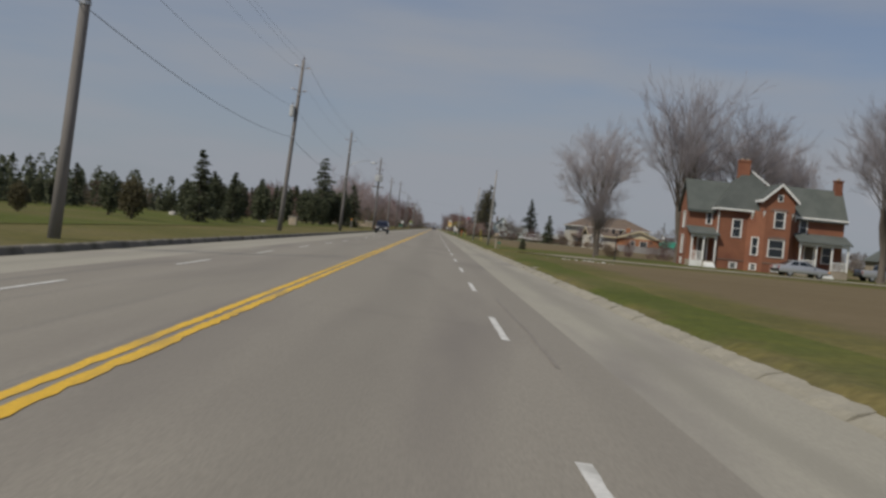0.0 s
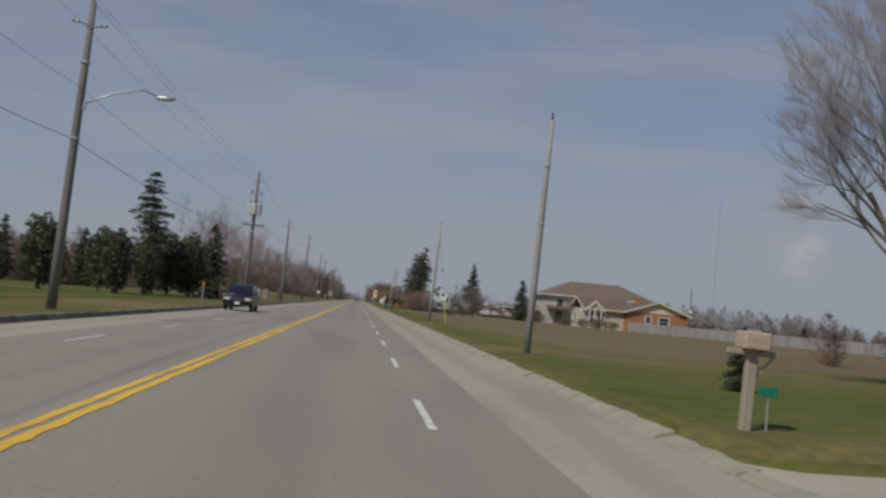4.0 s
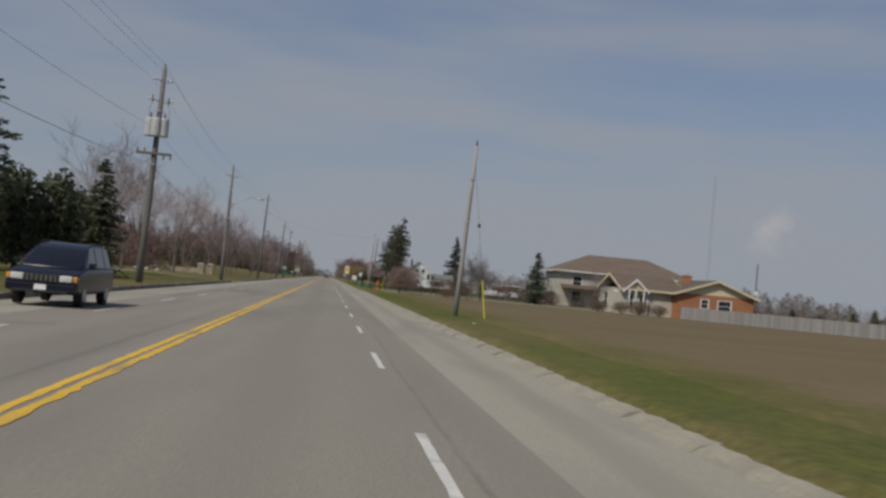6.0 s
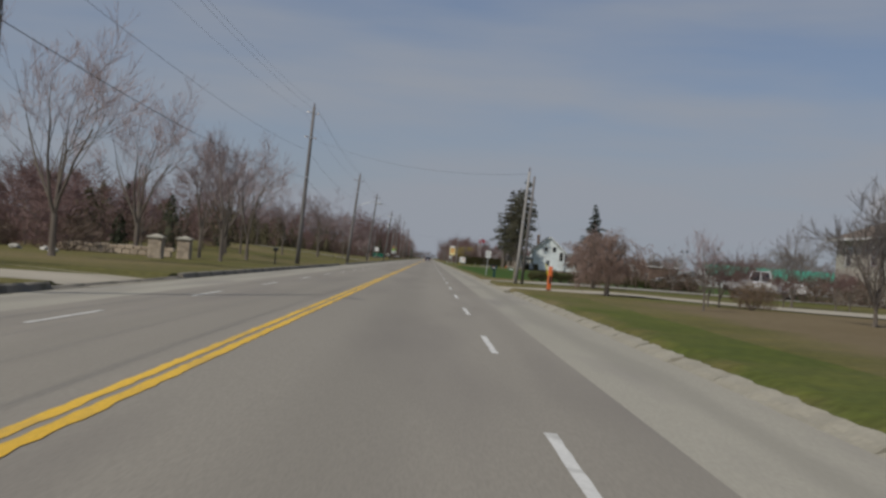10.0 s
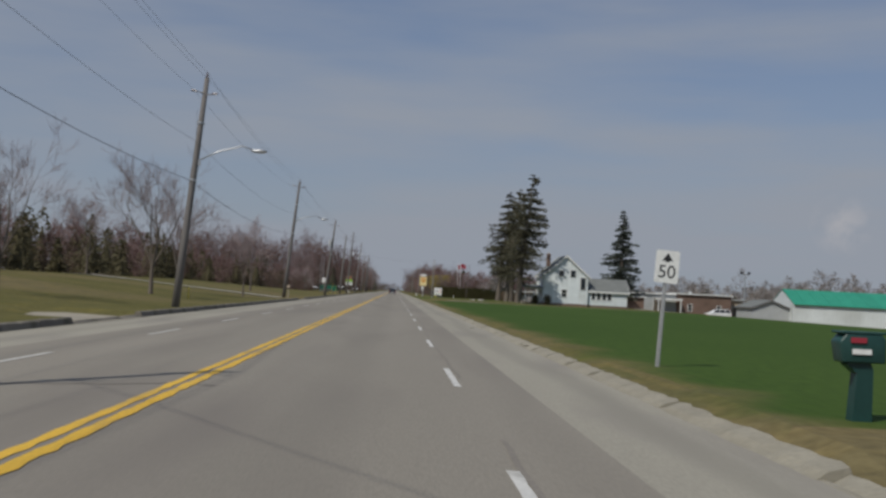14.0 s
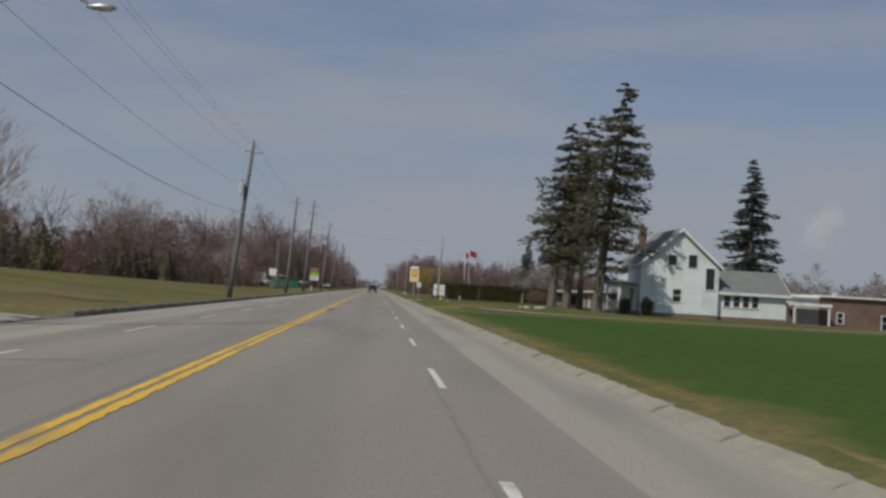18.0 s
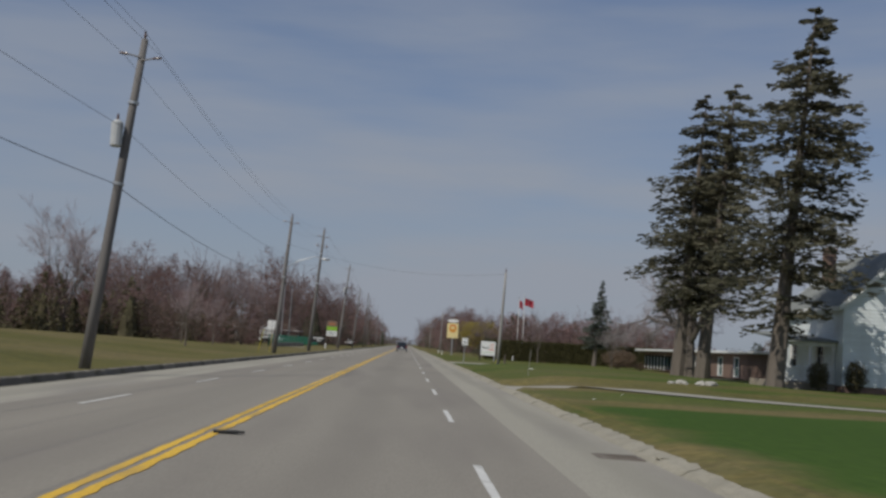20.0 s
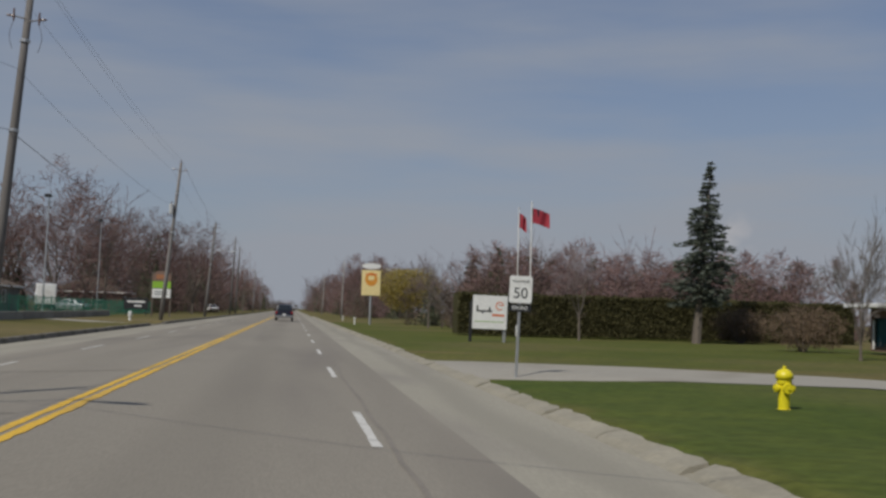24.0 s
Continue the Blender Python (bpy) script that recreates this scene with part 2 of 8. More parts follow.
def ground_material(name, kind, edges=None, soft=1.3, a=(0.085, 0.098, 0.020), b=(0.115, 0.118, 0.030), dry=(0.150, 0.125, 0.050)):
    """Turf, or a field of soil or crop that gives way to turf near its edges (x0, x1, y0, y1), unevenly."""
    m = bpy.data.materials.new(name)
    m.use_nodes = True
    nt = m.node_tree
    bs = nt.nodes["Principled BSDF"]
    base, raw = turf(nt, (0.102, 0.096, 0.031), (0.132, 0.117, 0.042), (0.162, 0.131, 0.063))
    if kind == "turf":
        col = base
    else:
        if kind == "lawn":
            inner, raw = turf(nt, a, b, dry)
        else:
            f1, _ = noise_out(nt, 0.12, 5, stretch=(1, 0.35, 1) if kind == "crop" else (0.4, 1, 1))
            f2, raw = noise_out(nt, 5.0, 4, 0.3, 0.7, stretch=(1, 0.3, 1) if kind == "crop" else (0.4, 1, 1))
            inner = ramp_mix(nt, f1, a, b)
            inner = ramp_mix(nt, f2, inner, dry)
        co = nt.nodes.new("ShaderNodeTexCoord")
        sp = nt.nodes.new("ShaderNodeSeparateXYZ")
        nt.links.new(co.outputs["Object"], sp.inputs[0])
        wob, _ = noise_out(nt, 0.35, 5, 0.2, 0.8)
        x0, x1, y0, y1 = edges
        fac = None
        for axis, lo, hi in (("X", x0, x0 + soft), ("X", x1, x1 - soft), ("Y", y0, y0 + soft), ("Y", y1, y1 - soft)):
            shift = nt.nodes.new("ShaderNodeMath")
            shift.operation = "MULTIPLY_ADD"
            nt.links.new(wob, shift.inputs[0])
            shift.inputs[1].default_value = -1.8 if hi > lo else 1.8
            nt.links.new(sp.outputs[axis], shift.inputs[2])
            mr = nt.nodes.new("ShaderNodeMapRange")
            mr.interpolation_type = "SMOOTHSTEP"
            mr.inputs["From Min"].default_value, mr.inputs["From Max"].default_value = (lo, hi) if hi > lo else (lo, hi)
            nt.links.new(shift.outputs[0], mr.inputs["Value"])
            if fac is None:
                fac = mr.outputs[0]
            else:
                mu = nt.nodes.new("ShaderNodeMath")
                mu.operation = "MULTIPLY"
                nt.links.new(fac, mu.inputs[0])
                nt.links.new(mr.outputs[0], mu.inputs[1])
                fac = mu.outputs[0]
        col = ramp_mix(nt, fac, base, inner)
    nt.links.new(col, bs.inputs["Base Color"])
    bs.inputs["Roughness"].default_value = 0.95
    bs.inputs["Specular IOR Level"].default_value = 0.12
    bp = nt.nodes.new("ShaderNodeBump")
    bp.inputs["Strength"].default_value, bp.inputs["Distance"].default_value = 0.5, 0.06
    nt.links.new(raw, bp.inputs["Height"])
    nt.links.new(bp.outputs[0], bs.inputs["Normal"])
    return m


GRASS = ground_material("grass_ground", "turf")
BARK = material("grey_bark", (0.105, 0.085, 0.068), (0.170, 0.145, 0.120), 0.95, 1.5, 14, bump=0.6, stretch=(1, 1, 0.2))
TWIG = leaf_material("bare_twigs", (0.320, 0.285, 0.290), (0.440, 0.400, 0.405))
TWIG_RED = leaf_material("reddish_twigs", (0.290, 0.222, 0.218), (0.410, 0.335, 0.328))
TWIG_PINK = leaf_material("pinkish_budding_twigs", (0.275, 0.196, 0.162), (0.390, 0.288, 0.242), 0.5)
TWIG_WILLOW = leaf_material("yellow_willow_shoots", (0.330, 0.265, 0.075), (0.450, 0.365, 0.120), 0.5)
NEEDLE = leaf_material("dark_needles", (0.064, 0.074, 0.044), (0.112, 0.122, 0.074))
NEEDLE_BLUE = leaf_material("grey_green_needles", (0.078, 0.094, 0.074), (0.136, 0.152, 0.122))
NEEDLE_WARM = leaf_material("rusty_green_needles", (0.104, 0.102, 0.068), (0.180, 0.168, 0.114), 0.5)
TWIG_WOOD = leaf_material("massed_twigs", (0.166, 0.104, 0.096), (0.256, 0.170, 0.156))
TWIG_GREY = leaf_material("massed_grey_twigs", (0.200, 0.176, 0.160), (0.300, 0.268, 0.246))
HEDGE = leaf_material("clipped_hedge_foliage", (0.078, 0.074, 0.034), (0.128, 0.118, 0.054), 0.45)
BUSH = leaf_material("brown_bush_twigs", (0.15, 0.105, 0.070), (0.235, 0.17, 0.115))
BRUSH = leaf_material("tangled_brush", (0.100, 0.074, 0.056), (0.164, 0.122, 0.094))
CEDAR = leaf_material("cedar_foliage", (0.086, 0.078, 0.044), (0.140, 0.122, 0.068))
POLE_WOOD = material("weathered_pole_wood", (0.138, 0.128, 0.122), (0.210, 0.197, 0.188), 0.92, 1.2, 30, bump=0.4, stretch=(1, 1, 0.08), vary=0.2)
POLE_PALE = material("silvered_pole_wood", (0.235, 0.225, 0.210), (0.330, 0.318, 0.300), 0.92, 1.2, 30, bump=0.4, stretch=(1, 1, 0.08), vary=0.1)
STEEL = material("galvanised_steel", (0.42, 0.43, 0.44), (0.52, 0.53, 0.54), 0.45, 2, 30, metal=0.7, bump=0.05)
TANK = material("grey_transformer_paint", (0.40, 0.41, 0.41), (0.48, 0.49, 0.49), 0.5, 2, 20, bump=0.05)
WIRE = material("grey_black_cable", (0.07, 0.07, 0.073), (0.10, 0.10, 0.104), 0.6, 3, 20, bump=0)
CERAMIC = material("brown_insulator", (0.10, 0.06, 0.05), (0.16, 0.10, 0.08), 0.3, 4, 20, bump=0)
BRICK_RED = material("red_brick", (0.215, 0.088, 0.050), (0.285, 0.118, 0.066), 0.9, 1.0, 9, bump=0.3, dirt=(0.17, 0.062, 0.038), dirt_scale=0.5, vary=0.12)
BRICK_ORANGE = material("orange_brick", (0.330, 0.142, 0.066), (0.410, 0.182, 0.088), 0.9, 1.0, 9, bump=0.3, dirt=(0.30, 0.12, 0.05), dirt_scale=0.5, vary=0.1)
BRICK_BROWN = material("brown_brick", (0.165, 0.105, 0.080), (0.220, 0.148, 0.116), 0.9, 1.0, 9, bump=0.3, dirt=(0.135, 0.088, 0.066), dirt_scale=0.5, vary=0.1)
STONE = material("buff_stone", (0.30, 0.24, 0.175), (0.42, 0.35, 0.27), 0.92, 2.5, 14, bump=0.5, vary=0.2)
MORTAR = material("grey_mortar", (0.30, 0.27, 0.24), (0.37, 0.34, 0.30), 0.95, 2, 20, bump=0.2)
SHINGLE_DARK = material("dark_grey_shingles", (0.062, 0.072, 0.066), (0.098, 0.108, 0.100), 0.9, 0.8, 9, bump=0.5, vary=0.18)
SHINGLE_BROWN = material("brown_shingles", (0.108, 0.080, 0.060), (0.150, 0.112, 0.084), 0.9, 0.8, 9, bump=0.5, vary=0.18)
SHINGLE_GREY = material("grey_shingles", (0.145, 0.155, 0.148), (0.205, 0.215, 0.207), 0.9, 0.8, 9, bump=0.5, vary=0.15)
PAINT_WHITE = material("white_paint", (0.70, 0.70, 0.68), (0.80, 0.80, 0.78), 0.55, 1.4, 16, bump=0.08, dirt=(0.58, 0.57, 0.53), dirt_scale=0.8)
SIDING = material("white_siding", (0.64, 0.69, 0.70), (0.74, 0.78, 0.78), 0.55, 0.8, 12, bump=0.08, dirt=(0.54, 0.56, 0.54), dirt_scale=0.5, vary=0.04)
SIDING_CREAM = material("cream_siding", (0.58, 0.50, 0.33), (0.66, 0.58, 0.40), 0.6, 0.8, 12, bump=0.08, vary=0.04)
SIDING_DARK = material("dark_grey_siding", (0.115, 0.112, 0.108), (0.160, 0.156, 0.150), 0.7, 0.8, 12, bump=0.08, vary=0.04)
SIDING_BEIGE = material("beige_siding", (0.40, 0.37, 0.31), (0.48, 0.45, 0.38), 0.7, 0.8, 12, bump=0.08, vary=0.04)
SIDING_GREY = material("grey_siding", (0.36, 0.37, 0.37), (0.44, 0.45, 0.45), 0.6, 0.8, 12, bump=0.08, vary=0.04)
METAL_WHITE = material("white_steel_cladding", (0.62, 0.65, 0.64), (0.70, 0.73, 0.72), 0.5, 0.6, 10, bump=0.05, dirt=(0.52, 0.54, 0.52), dirt_scale=0.2)
METAL_GREEN = material("green_steel_roof", (0.02, 0.24, 0.15), (0.035, 0.30, 0.19), 0.45, 0.6, 10, bump=0.05, vary=0.06)
GLASS = glass_material("dark_window_glass")
GLASS_TEAL = glass_material("teal_office_glass", (0.02, 0.08, 0.09))
FENCE_WOOD = material("silvered_fence_boards", (0.20, 0.19, 0.18), (0.29, 0.28, 0.27), 0.9, 1.4, 20, bump=0.3, stretch=(1, 1, 0.15), vary=0.14)
WOOD_POST = material("greyed_timber", (0.26, 0.22, 0.17), (0.36, 0.31, 0.24), 0.9, 1.5, 24, bump=0.3, stretch=(1, 1, 0.15))
SIGN_WHITE = material("sign_white", (0.72, 0.72, 0.70), (0.78, 0.78, 0.76), 0.45, 2, 12, bump=0)
SIGN_BACK = material("sign_aluminium", (0.40, 0.40, 0.40), (0.46, 0.46, 0.46), 0.45, 2, 12, metal=0.4, bump=0)
BLACK = material("black_paint", (0.016, 0.016, 0.018), (0.028, 0.028, 0.030), 0.5, 2, 14, bump=0)
YELLOW = material("yellow_enamel", (0.68, 0.58, 0.012), (0.76, 0.65, 0.02), 0.4, 3, 20, bump=0.04, dirt=(0.55, 0.45, 0.02), dirt_scale=3)
RED = material("red_cloth", (0.28, 0.022, 0.038), (0.36, 0.03, 0.05), 0.8, 3, 20, bump=0.1)
ORANGE = material("orange_plastic", (0.62, 0.13, 0.03), (0.70, 0.17, 0.04), 0.5, 3, 20, bump=0)
GREEN_DARK = material("dark_green_plastic", (0.010, 0.045, 0.040), (0.018, 0.060, 0.053), 0.42, 2, 18, bump=0.05)
SIGN_GREEN = material("sign_green", (0.01, 0.15, 0.09), (0.015, 0.18, 0.11), 0.5, 3, 20, bump=0)
SIGN_LIME = material("sign_lime", (0.22, 0.42, 0.03), (0.28, 0.50, 0.05), 0.5, 3, 20, bump=0)
SIGN_CREAM = material("sign_cream", (0.74, 0.60, 0.28), (0.80, 0.66, 0.33), 0.5, 3, 20, bump=0)
SIGN_ORANGE = material("sign_orange", (0.62, 0.25, 0.03), (0.70, 0.30, 0.04), 0.5, 3, 20, bump=0)
CAR_NAVY = material("dark_blue_car_paint", (0.004, 0.005, 0.012), (0.007, 0.008, 0.018), 0.3, 1, 10, bump=0)
CAR_SILVER = material("silver_car_paint", (0.42, 0.43, 0.45), (0.48, 0.49, 0.51), 0.28, 1, 10, metal=0.5, bump=0)
CAR_WHITE = material("white_car_paint", (0.70, 0.70, 0.70), (0.76, 0.76, 0.76), 0.3, 1, 10, bump=0)
RUBBER = material("tyre_rubber", (0.018, 0.018, 0.018), (0.030, 0.030, 0.030), 0.85, 4, 30, bump=0.1)
CHROME = material("chrome", (0.58, 0.58, 0.58), (0.64, 0.64, 0.64), 0.15, 2, 10, metal=1.0, bump=0)
TAIL_RED = material("red_lamp_lens", (0.30, 0.01, 0.01), (0.36, 0.015, 0.015), 0.25, 4, 10, bump=0)
LENS = material("clear_lamp_lens", (0.55, 0.55, 0.52), (0.62, 0.62, 0.60), 0.15, 4, 10, bump=0)
KERB_NEAR = material("sandy_worn_kerb", (0.248, 0.228, 0.178), (0.308, 0.285, 0.226), 0.95, 1.0, 12, bump=0.4, dirt=(0.200, 0.184, 0.140), dirt_scale=0.6, vary=0.04)
ROCK = material("pale_rock", (0.34, 0.32, 0.28), (0.46, 0.44, 0.40), 0.92, 1.8, 9, bump=0.5, vary=0.15)


# ---- mesh helpers ----
class Form:
    """Vertices and faces that grow piece by piece into one mesh."""

    def __init__(self):
        self.v, self.f = [], []

    def add(self, verts, faces):
        n = len(self.v)
        self.v += [tuple(p) for p in verts]
        self.f += [tuple(i + n for i in f) for f in faces]
        return self

    def box(self, x0, x1, y0, y1, z0, z1, ch=0.0):
        if ch <= 0:
            return self.add([(x, y, z) for z in (z0, z1) for y in (y0, y1) for x in (x0, x1)],
                            [(0, 2, 3, 1), (4, 5, 7, 6), (0, 1, 5, 4), (2, 6, 7, 3), (0, 4, 6, 2), (1, 3, 7, 5)])
        v, idx = [], {}
        lim = ((x0, x1), (y0, y1), (z0, z1))
        for sx in (0, 1):
            for sy in (0, 1):
                for sz in (0, 1):
                    s = (sx, sy, sz)
                    for ax in range(3):
                        p = [lim[k][s[k]] + (ch if s[k] == 0 else -ch) * (k != ax) for k in range(3)]
                        idx[(s, ax)] = len(v)
                        v.append(tuple(p))
        f = []
        for ax in range(3):
            a, b = [k for k in range(3) if k != ax]
            for side in (0, 1):
                ring = []
                for i, j in ((0, 0), (1, 0), (1, 1), (0, 1)):
                    s = [0, 0, 0]
                    s[ax], s[a], s[b] = side, i, j
                    ring.append(idx[(tuple(s), ax)])
                flip = (side == 0) != (ax == 1)
                f.append(tuple(reversed(ring)) if flip else tuple(ring))
            for i in (0, 1):
                for j in (0, 1):
                    s0, s1 = [0, 0, 0], [0, 0, 0]
                    s0[a] = s1[a] = i
                    s0[b] = s1[b] = j
                    s0[ax], s1[ax] = 0, 1
                    s0, s1 = tuple(s0), tuple(s1)
                    f.append((idx[(s0, a)], idx[(s1, a)], idx[(s1, b)], idx[(s0, b)]))
        for s in {k[0] for k in idx}:
            f.append(tuple(idx[(s, ax)] for ax in range(3)))
        return self.add(v, f)

    def tube(self, pts, radii, sides=6, cap=True):
        pts = [Vector(p) for p in pts]
        rings = []
        side = None
        for i, p in enumerate(pts):
            d = (pts[min(i + 1, len(pts) - 1)] - pts[max(i - 1, 0)])
            d = d.normalized() if d.length > 1e-9 else Vector((0, 0, 1))
            if side is None:
                side = d.orthogonal().normalized()
            else:
                side = (side - d * side.dot(d))
                side = side.normalized() if side.length > 1e-6 else d.orthogonal().normalized()
            other = d.cross(side)
            r = radii[i] if hasattr(radii, "__len__") else radii
            rings.append([tuple(p + (side * math.cos(a) + other * math.sin(a)) * r) for a in (2 * math.pi * k / sides for k in range(sides))])
        v = [q for ring in rings for q in ring]
        f = []
        for i in range(len(rings) - 1):
            for k in range(sides):
                a, b = i * sides + k, i * sides + (k + 1) % sides
                f.append((a, b, b + sides, a + sides))
        if cap:
            f.append(tuple(reversed(range(sides))))
            f.append(tuple(range(len(v) - sides, len(v))))
        return self.add(v, f)

    def prism(self, outline, lo, hi, axis="y"):
        """An outline of (u, w) pushed from lo to hi along an axis: u, w are x, z for y; y, z for x; x, y for z."""
        n = len(outline)

        def put(u, w, d):
            return (u, d, w) if axis == "y" else (d, u, w) if axis == "x" else (u, w, d)

        v = [put(u, w, lo) for u, w in outline] + [put(u, w, hi) for u, w in outline]
        f = [tuple(range(n)), tuple(reversed(range(n, 2 * n)))]
        f += [(i, i + n, (i + 1) % n + n, (i + 1) % n) for i in range(n)]
        return self.add(v, f)

    def mesh(self, name, mat, smooth=False):
        me = bpy.data.meshes.new(name)
        me.from_pydata(self.v, [], self.f)
        if len(self.f) < 6000:
            bm = bmesh.new()
            bm.from_mesh(me)
            bmesh.ops.recalc_face_normals(bm, faces=bm.faces)
            bm.to_mesh(me)
            bm.free()
        if mat:
            me.materials.append(mat)
        if smooth:
            me.polygons.foreach_set("use_smooth", [True] * len(me.polygons))
        me.update()
        return me


def thing(name, label, category, loc=(0, 0, 0), rz=0.0, group="", tilt=0.0):
    ob = new(name)
    ob.empty_display_size = 0.2
    ob.matrix_basis = pose(*loc, 0, tilt, rz)
    return tagged(ob, label, category, group)


def part(name, form, mat, parent, label="", loc=None, smooth=False):
    me = form if isinstance(form, bpy.types.Mesh) else form.mesh(name, mat, smooth)
    ob = new(name, me)
    ob.parent = parent
    if loc is not None:
        ob.matrix_basis = loc if isinstance(loc, Matrix) else Matrix.Translation(loc)
    return tagged(ob, label)


def structure(name, form, mat, label="", category=""):
    ob = new(name, form.mesh(name, mat))
    return tagged(ob, label, category, kind="structure")


def lettering(name, text, size, mat, parent, m, label=""):
    cu = bpy.data.curves.new(name, "FONT")
    cu.body, cu.size, cu.align_x, cu.align_y, cu.extrude = text, size, "CENTER", "CENTER", 0.002
    tmp = bpy.data.objects.new(name, cu)
    scene.collection.objects.link(tmp)
    bpy.context.view_layer.update()
    me = bpy.data.meshes.new_from_object(tmp.evaluated_get(bpy.context.evaluated_depsgraph_get()))
    bpy.data.objects.remove(tmp)
    me.materials.clear()
    me.materials.append(mat)
    ob = new(name, me)
    ob.parent, ob.matrix_basis = parent, m
    return tagged(ob, label)

# ---- ground and road ----
Y0, Y1 = -120.0, 1500.0


def road_z(x):
    """The road's crown: highest at the double line, lowest in the gutters."""
    a = abs(x)
    return -0.042 * min(a, 3.5) - 0.018 * max(0.0, min(a, 6.6) - 3.5)


def strip(xs, y0, y1, dz, step=30.0):
    f = Form()
    n = max(1, int((y1 - y0) / step))
    ys = [y0 + (y1 - y0) * i / n for i in range(n + 1)]
    v = [(x, y, road_z(x) + dz) for y in ys for x in xs]
    k = len(xs)
    return f.add(v, [(j * k + i, j * k + i + 1, (j + 1) * k + i + 1, (j + 1) * k + i) for j in range(n) for i in range(k - 1)])


def kerb_shift(y):
    """The near kerb stands a little further out before the beige entrance."""
    return 0.28 if y < 226 else 0.0


MOUTHS = {1: ((66.4, 71.8), (231.0, 240.2), (249.6, 259.6), (404.4, 409.2), (462.8, 475.0)), -1: ((202.0, 212.0), (282.8, 289.6), (352.6, 359.4), (511.0, 518.0))}


def mouth(x, y):
    """How far a place lies within the mouth of a drive, 0 to 1."""
    return max(smooth(y, a - 1.0, a) * smooth(y, b + 1.0, b) for a, b in MOUTHS[1 if x > 0 else -1])


def smooth(v, a, b):
    t = min(1.0, max(0.0, (v - a) / (b - a)))
    return t * t * (3 - 2 * t)


def ground_z(x, y):
    """Level land; a low grassy bank rises behind the far gutter past the gateway."""
    k = kerb_shift(y)
    if -6.7 < x < 6.24 + k:
        return -0.45
    if 0 < x < 6.47 + k:
        return -0.22
    if -6.95 < x < 0:
        return -0.22
    z = -0.03 - 0.21 * mouth(x, y) * min(1.0, max(0.0, (13.2 - abs(x)) / 6.2))
    if x < -10:
        rise = min(1.0, max(0.0, (y - 258) / 55)) * min(1.0, max(0.0, (512 - y) / 110))
        z += 1.3 * min(1.0, (-10 - x) / 16) * rise
    if 6.7 < x < 46:
        # a low swell in the office lawn, and the dip where the office drive leaves the road
        swell = smooth(y, 398, 412) * smooth(y, 452, 440) * smooth(x, 6.7, 9.6) * smooth(x, 26, 19)
        dip = smooth(y, 443, 455) * smooth(y, 640, 540) * smooth(x, 46, 30)
        z += 0.30 * swell - 0.15 * dip
    if x > 46:
        # the fields fall away gently behind the white house
        z -= 1.1 * min(1.0, (x - 46) / 16) * min(1.0, max(0.0, (y - 275) / 70)) * min(1.0, max(0.0, (640 - y) / 60))
    return z


gf = Form()
gx = [-2600, -900, -300, -120, -70, -48, -36, -28, -22, -16, -13.2, -10, -8.2, -6.96, -6.90, -6.6, 6.2, 6.3, 6.46, 6.9, 7.2, 7.6, 8.2, 8.8, 9.4, 10, 11.5, 13.2, 15, 17, 19.5, 22, 25, 28, 36, 46, 50, 54, 58, 62, 70, 120, 300, 900, 2600]
gy = sorted({-900, -300, *(-120 + 12 * i for i in range(66)), *(400 + 3 * i for i in range(26)), *(e + d for side in (1, -1) for pair in MOUTHS[side] for e, sg in zip(pair, (-1, 1)) for d in (0, sg * 0.5, sg))}) + [700, 800, 1000, 1300, 1700, 2600, 4200]
gv = [(x + (kerb_shift(y) if 6 < x < 7 else 0), y, ground_z(x + (kerb_shift(y) if 6 < x < 7 else 0), y) if abs(x) < 200 else -0.03) for y in gy for x in gx]
k = len(gx)
gf.add(gv, [(j * k + i, j * k + i + 1, (j + 1) * k + i + 1, (j + 1) * k + i) for j in range(len(gy) - 1) for i in range(k - 1)])
ground = structure("ground", gf, GRASS, "level roadside grass, dull green and straw-coloured in early spring", "ground")

road = structure("road", strip([-4.6, -3.5, -2.2, -1, 0, 1, 2.2, 3.5, 4.5], Y0, Y1, 0.0), ASPHALT, "worn grey-brown asphalt road with four lanes and a low crown", "road")
structure("road_edge_1", strip([4.5, 5.4, 6.22], 226, Y1, 0.0), ASPHALT_EDGE, "paler worn paving along the gutter", "road")
structure("road_edge_3", strip([4.5, 5.4, 6.5], Y0, 226, 0.0), ASPHALT_EDGE, "paler worn paving along the gutter", "road")
structure("road_edge_2", strip([-6.62, -5.6, -4.6], Y0, Y1, 0.0), ASPHALT_EDGE, "paler worn paving along the gutter", "road")

lines = tagged(new("centre_line"), "double yellow centre line, worn at its edges", "road marking", kind="structure")
for x0 in (-0.156, 0.034):
    f = Form()
    rnd = random.Random(5)
    n = 4000
    v = []
    for i in range(n + 1):
        y = Y0 + (900 - Y0) * i / n
        worn = 0.012 + (0.02 * max(0.0, noise.noise((y * 0.05, 4.0, 0)) + 0.25) if x0 > 0 else 0.0)
        j = 0.012 * rnd.uniform(-1, 1)
        v += [(x0 + j, y, road_z(x0) + 0.006), (x0 + 0.122 + worn * rnd.uniform(-1.6, 0.8), y, road_z(x0 + 0.1) + 0.006)]
    f.add(v, [(2 * i, 2 * i + 1, 2 * i + 3, 2 * i + 2) for i in range(n)])
    part("painted_line", f, YELLOW_PAINT, lines)

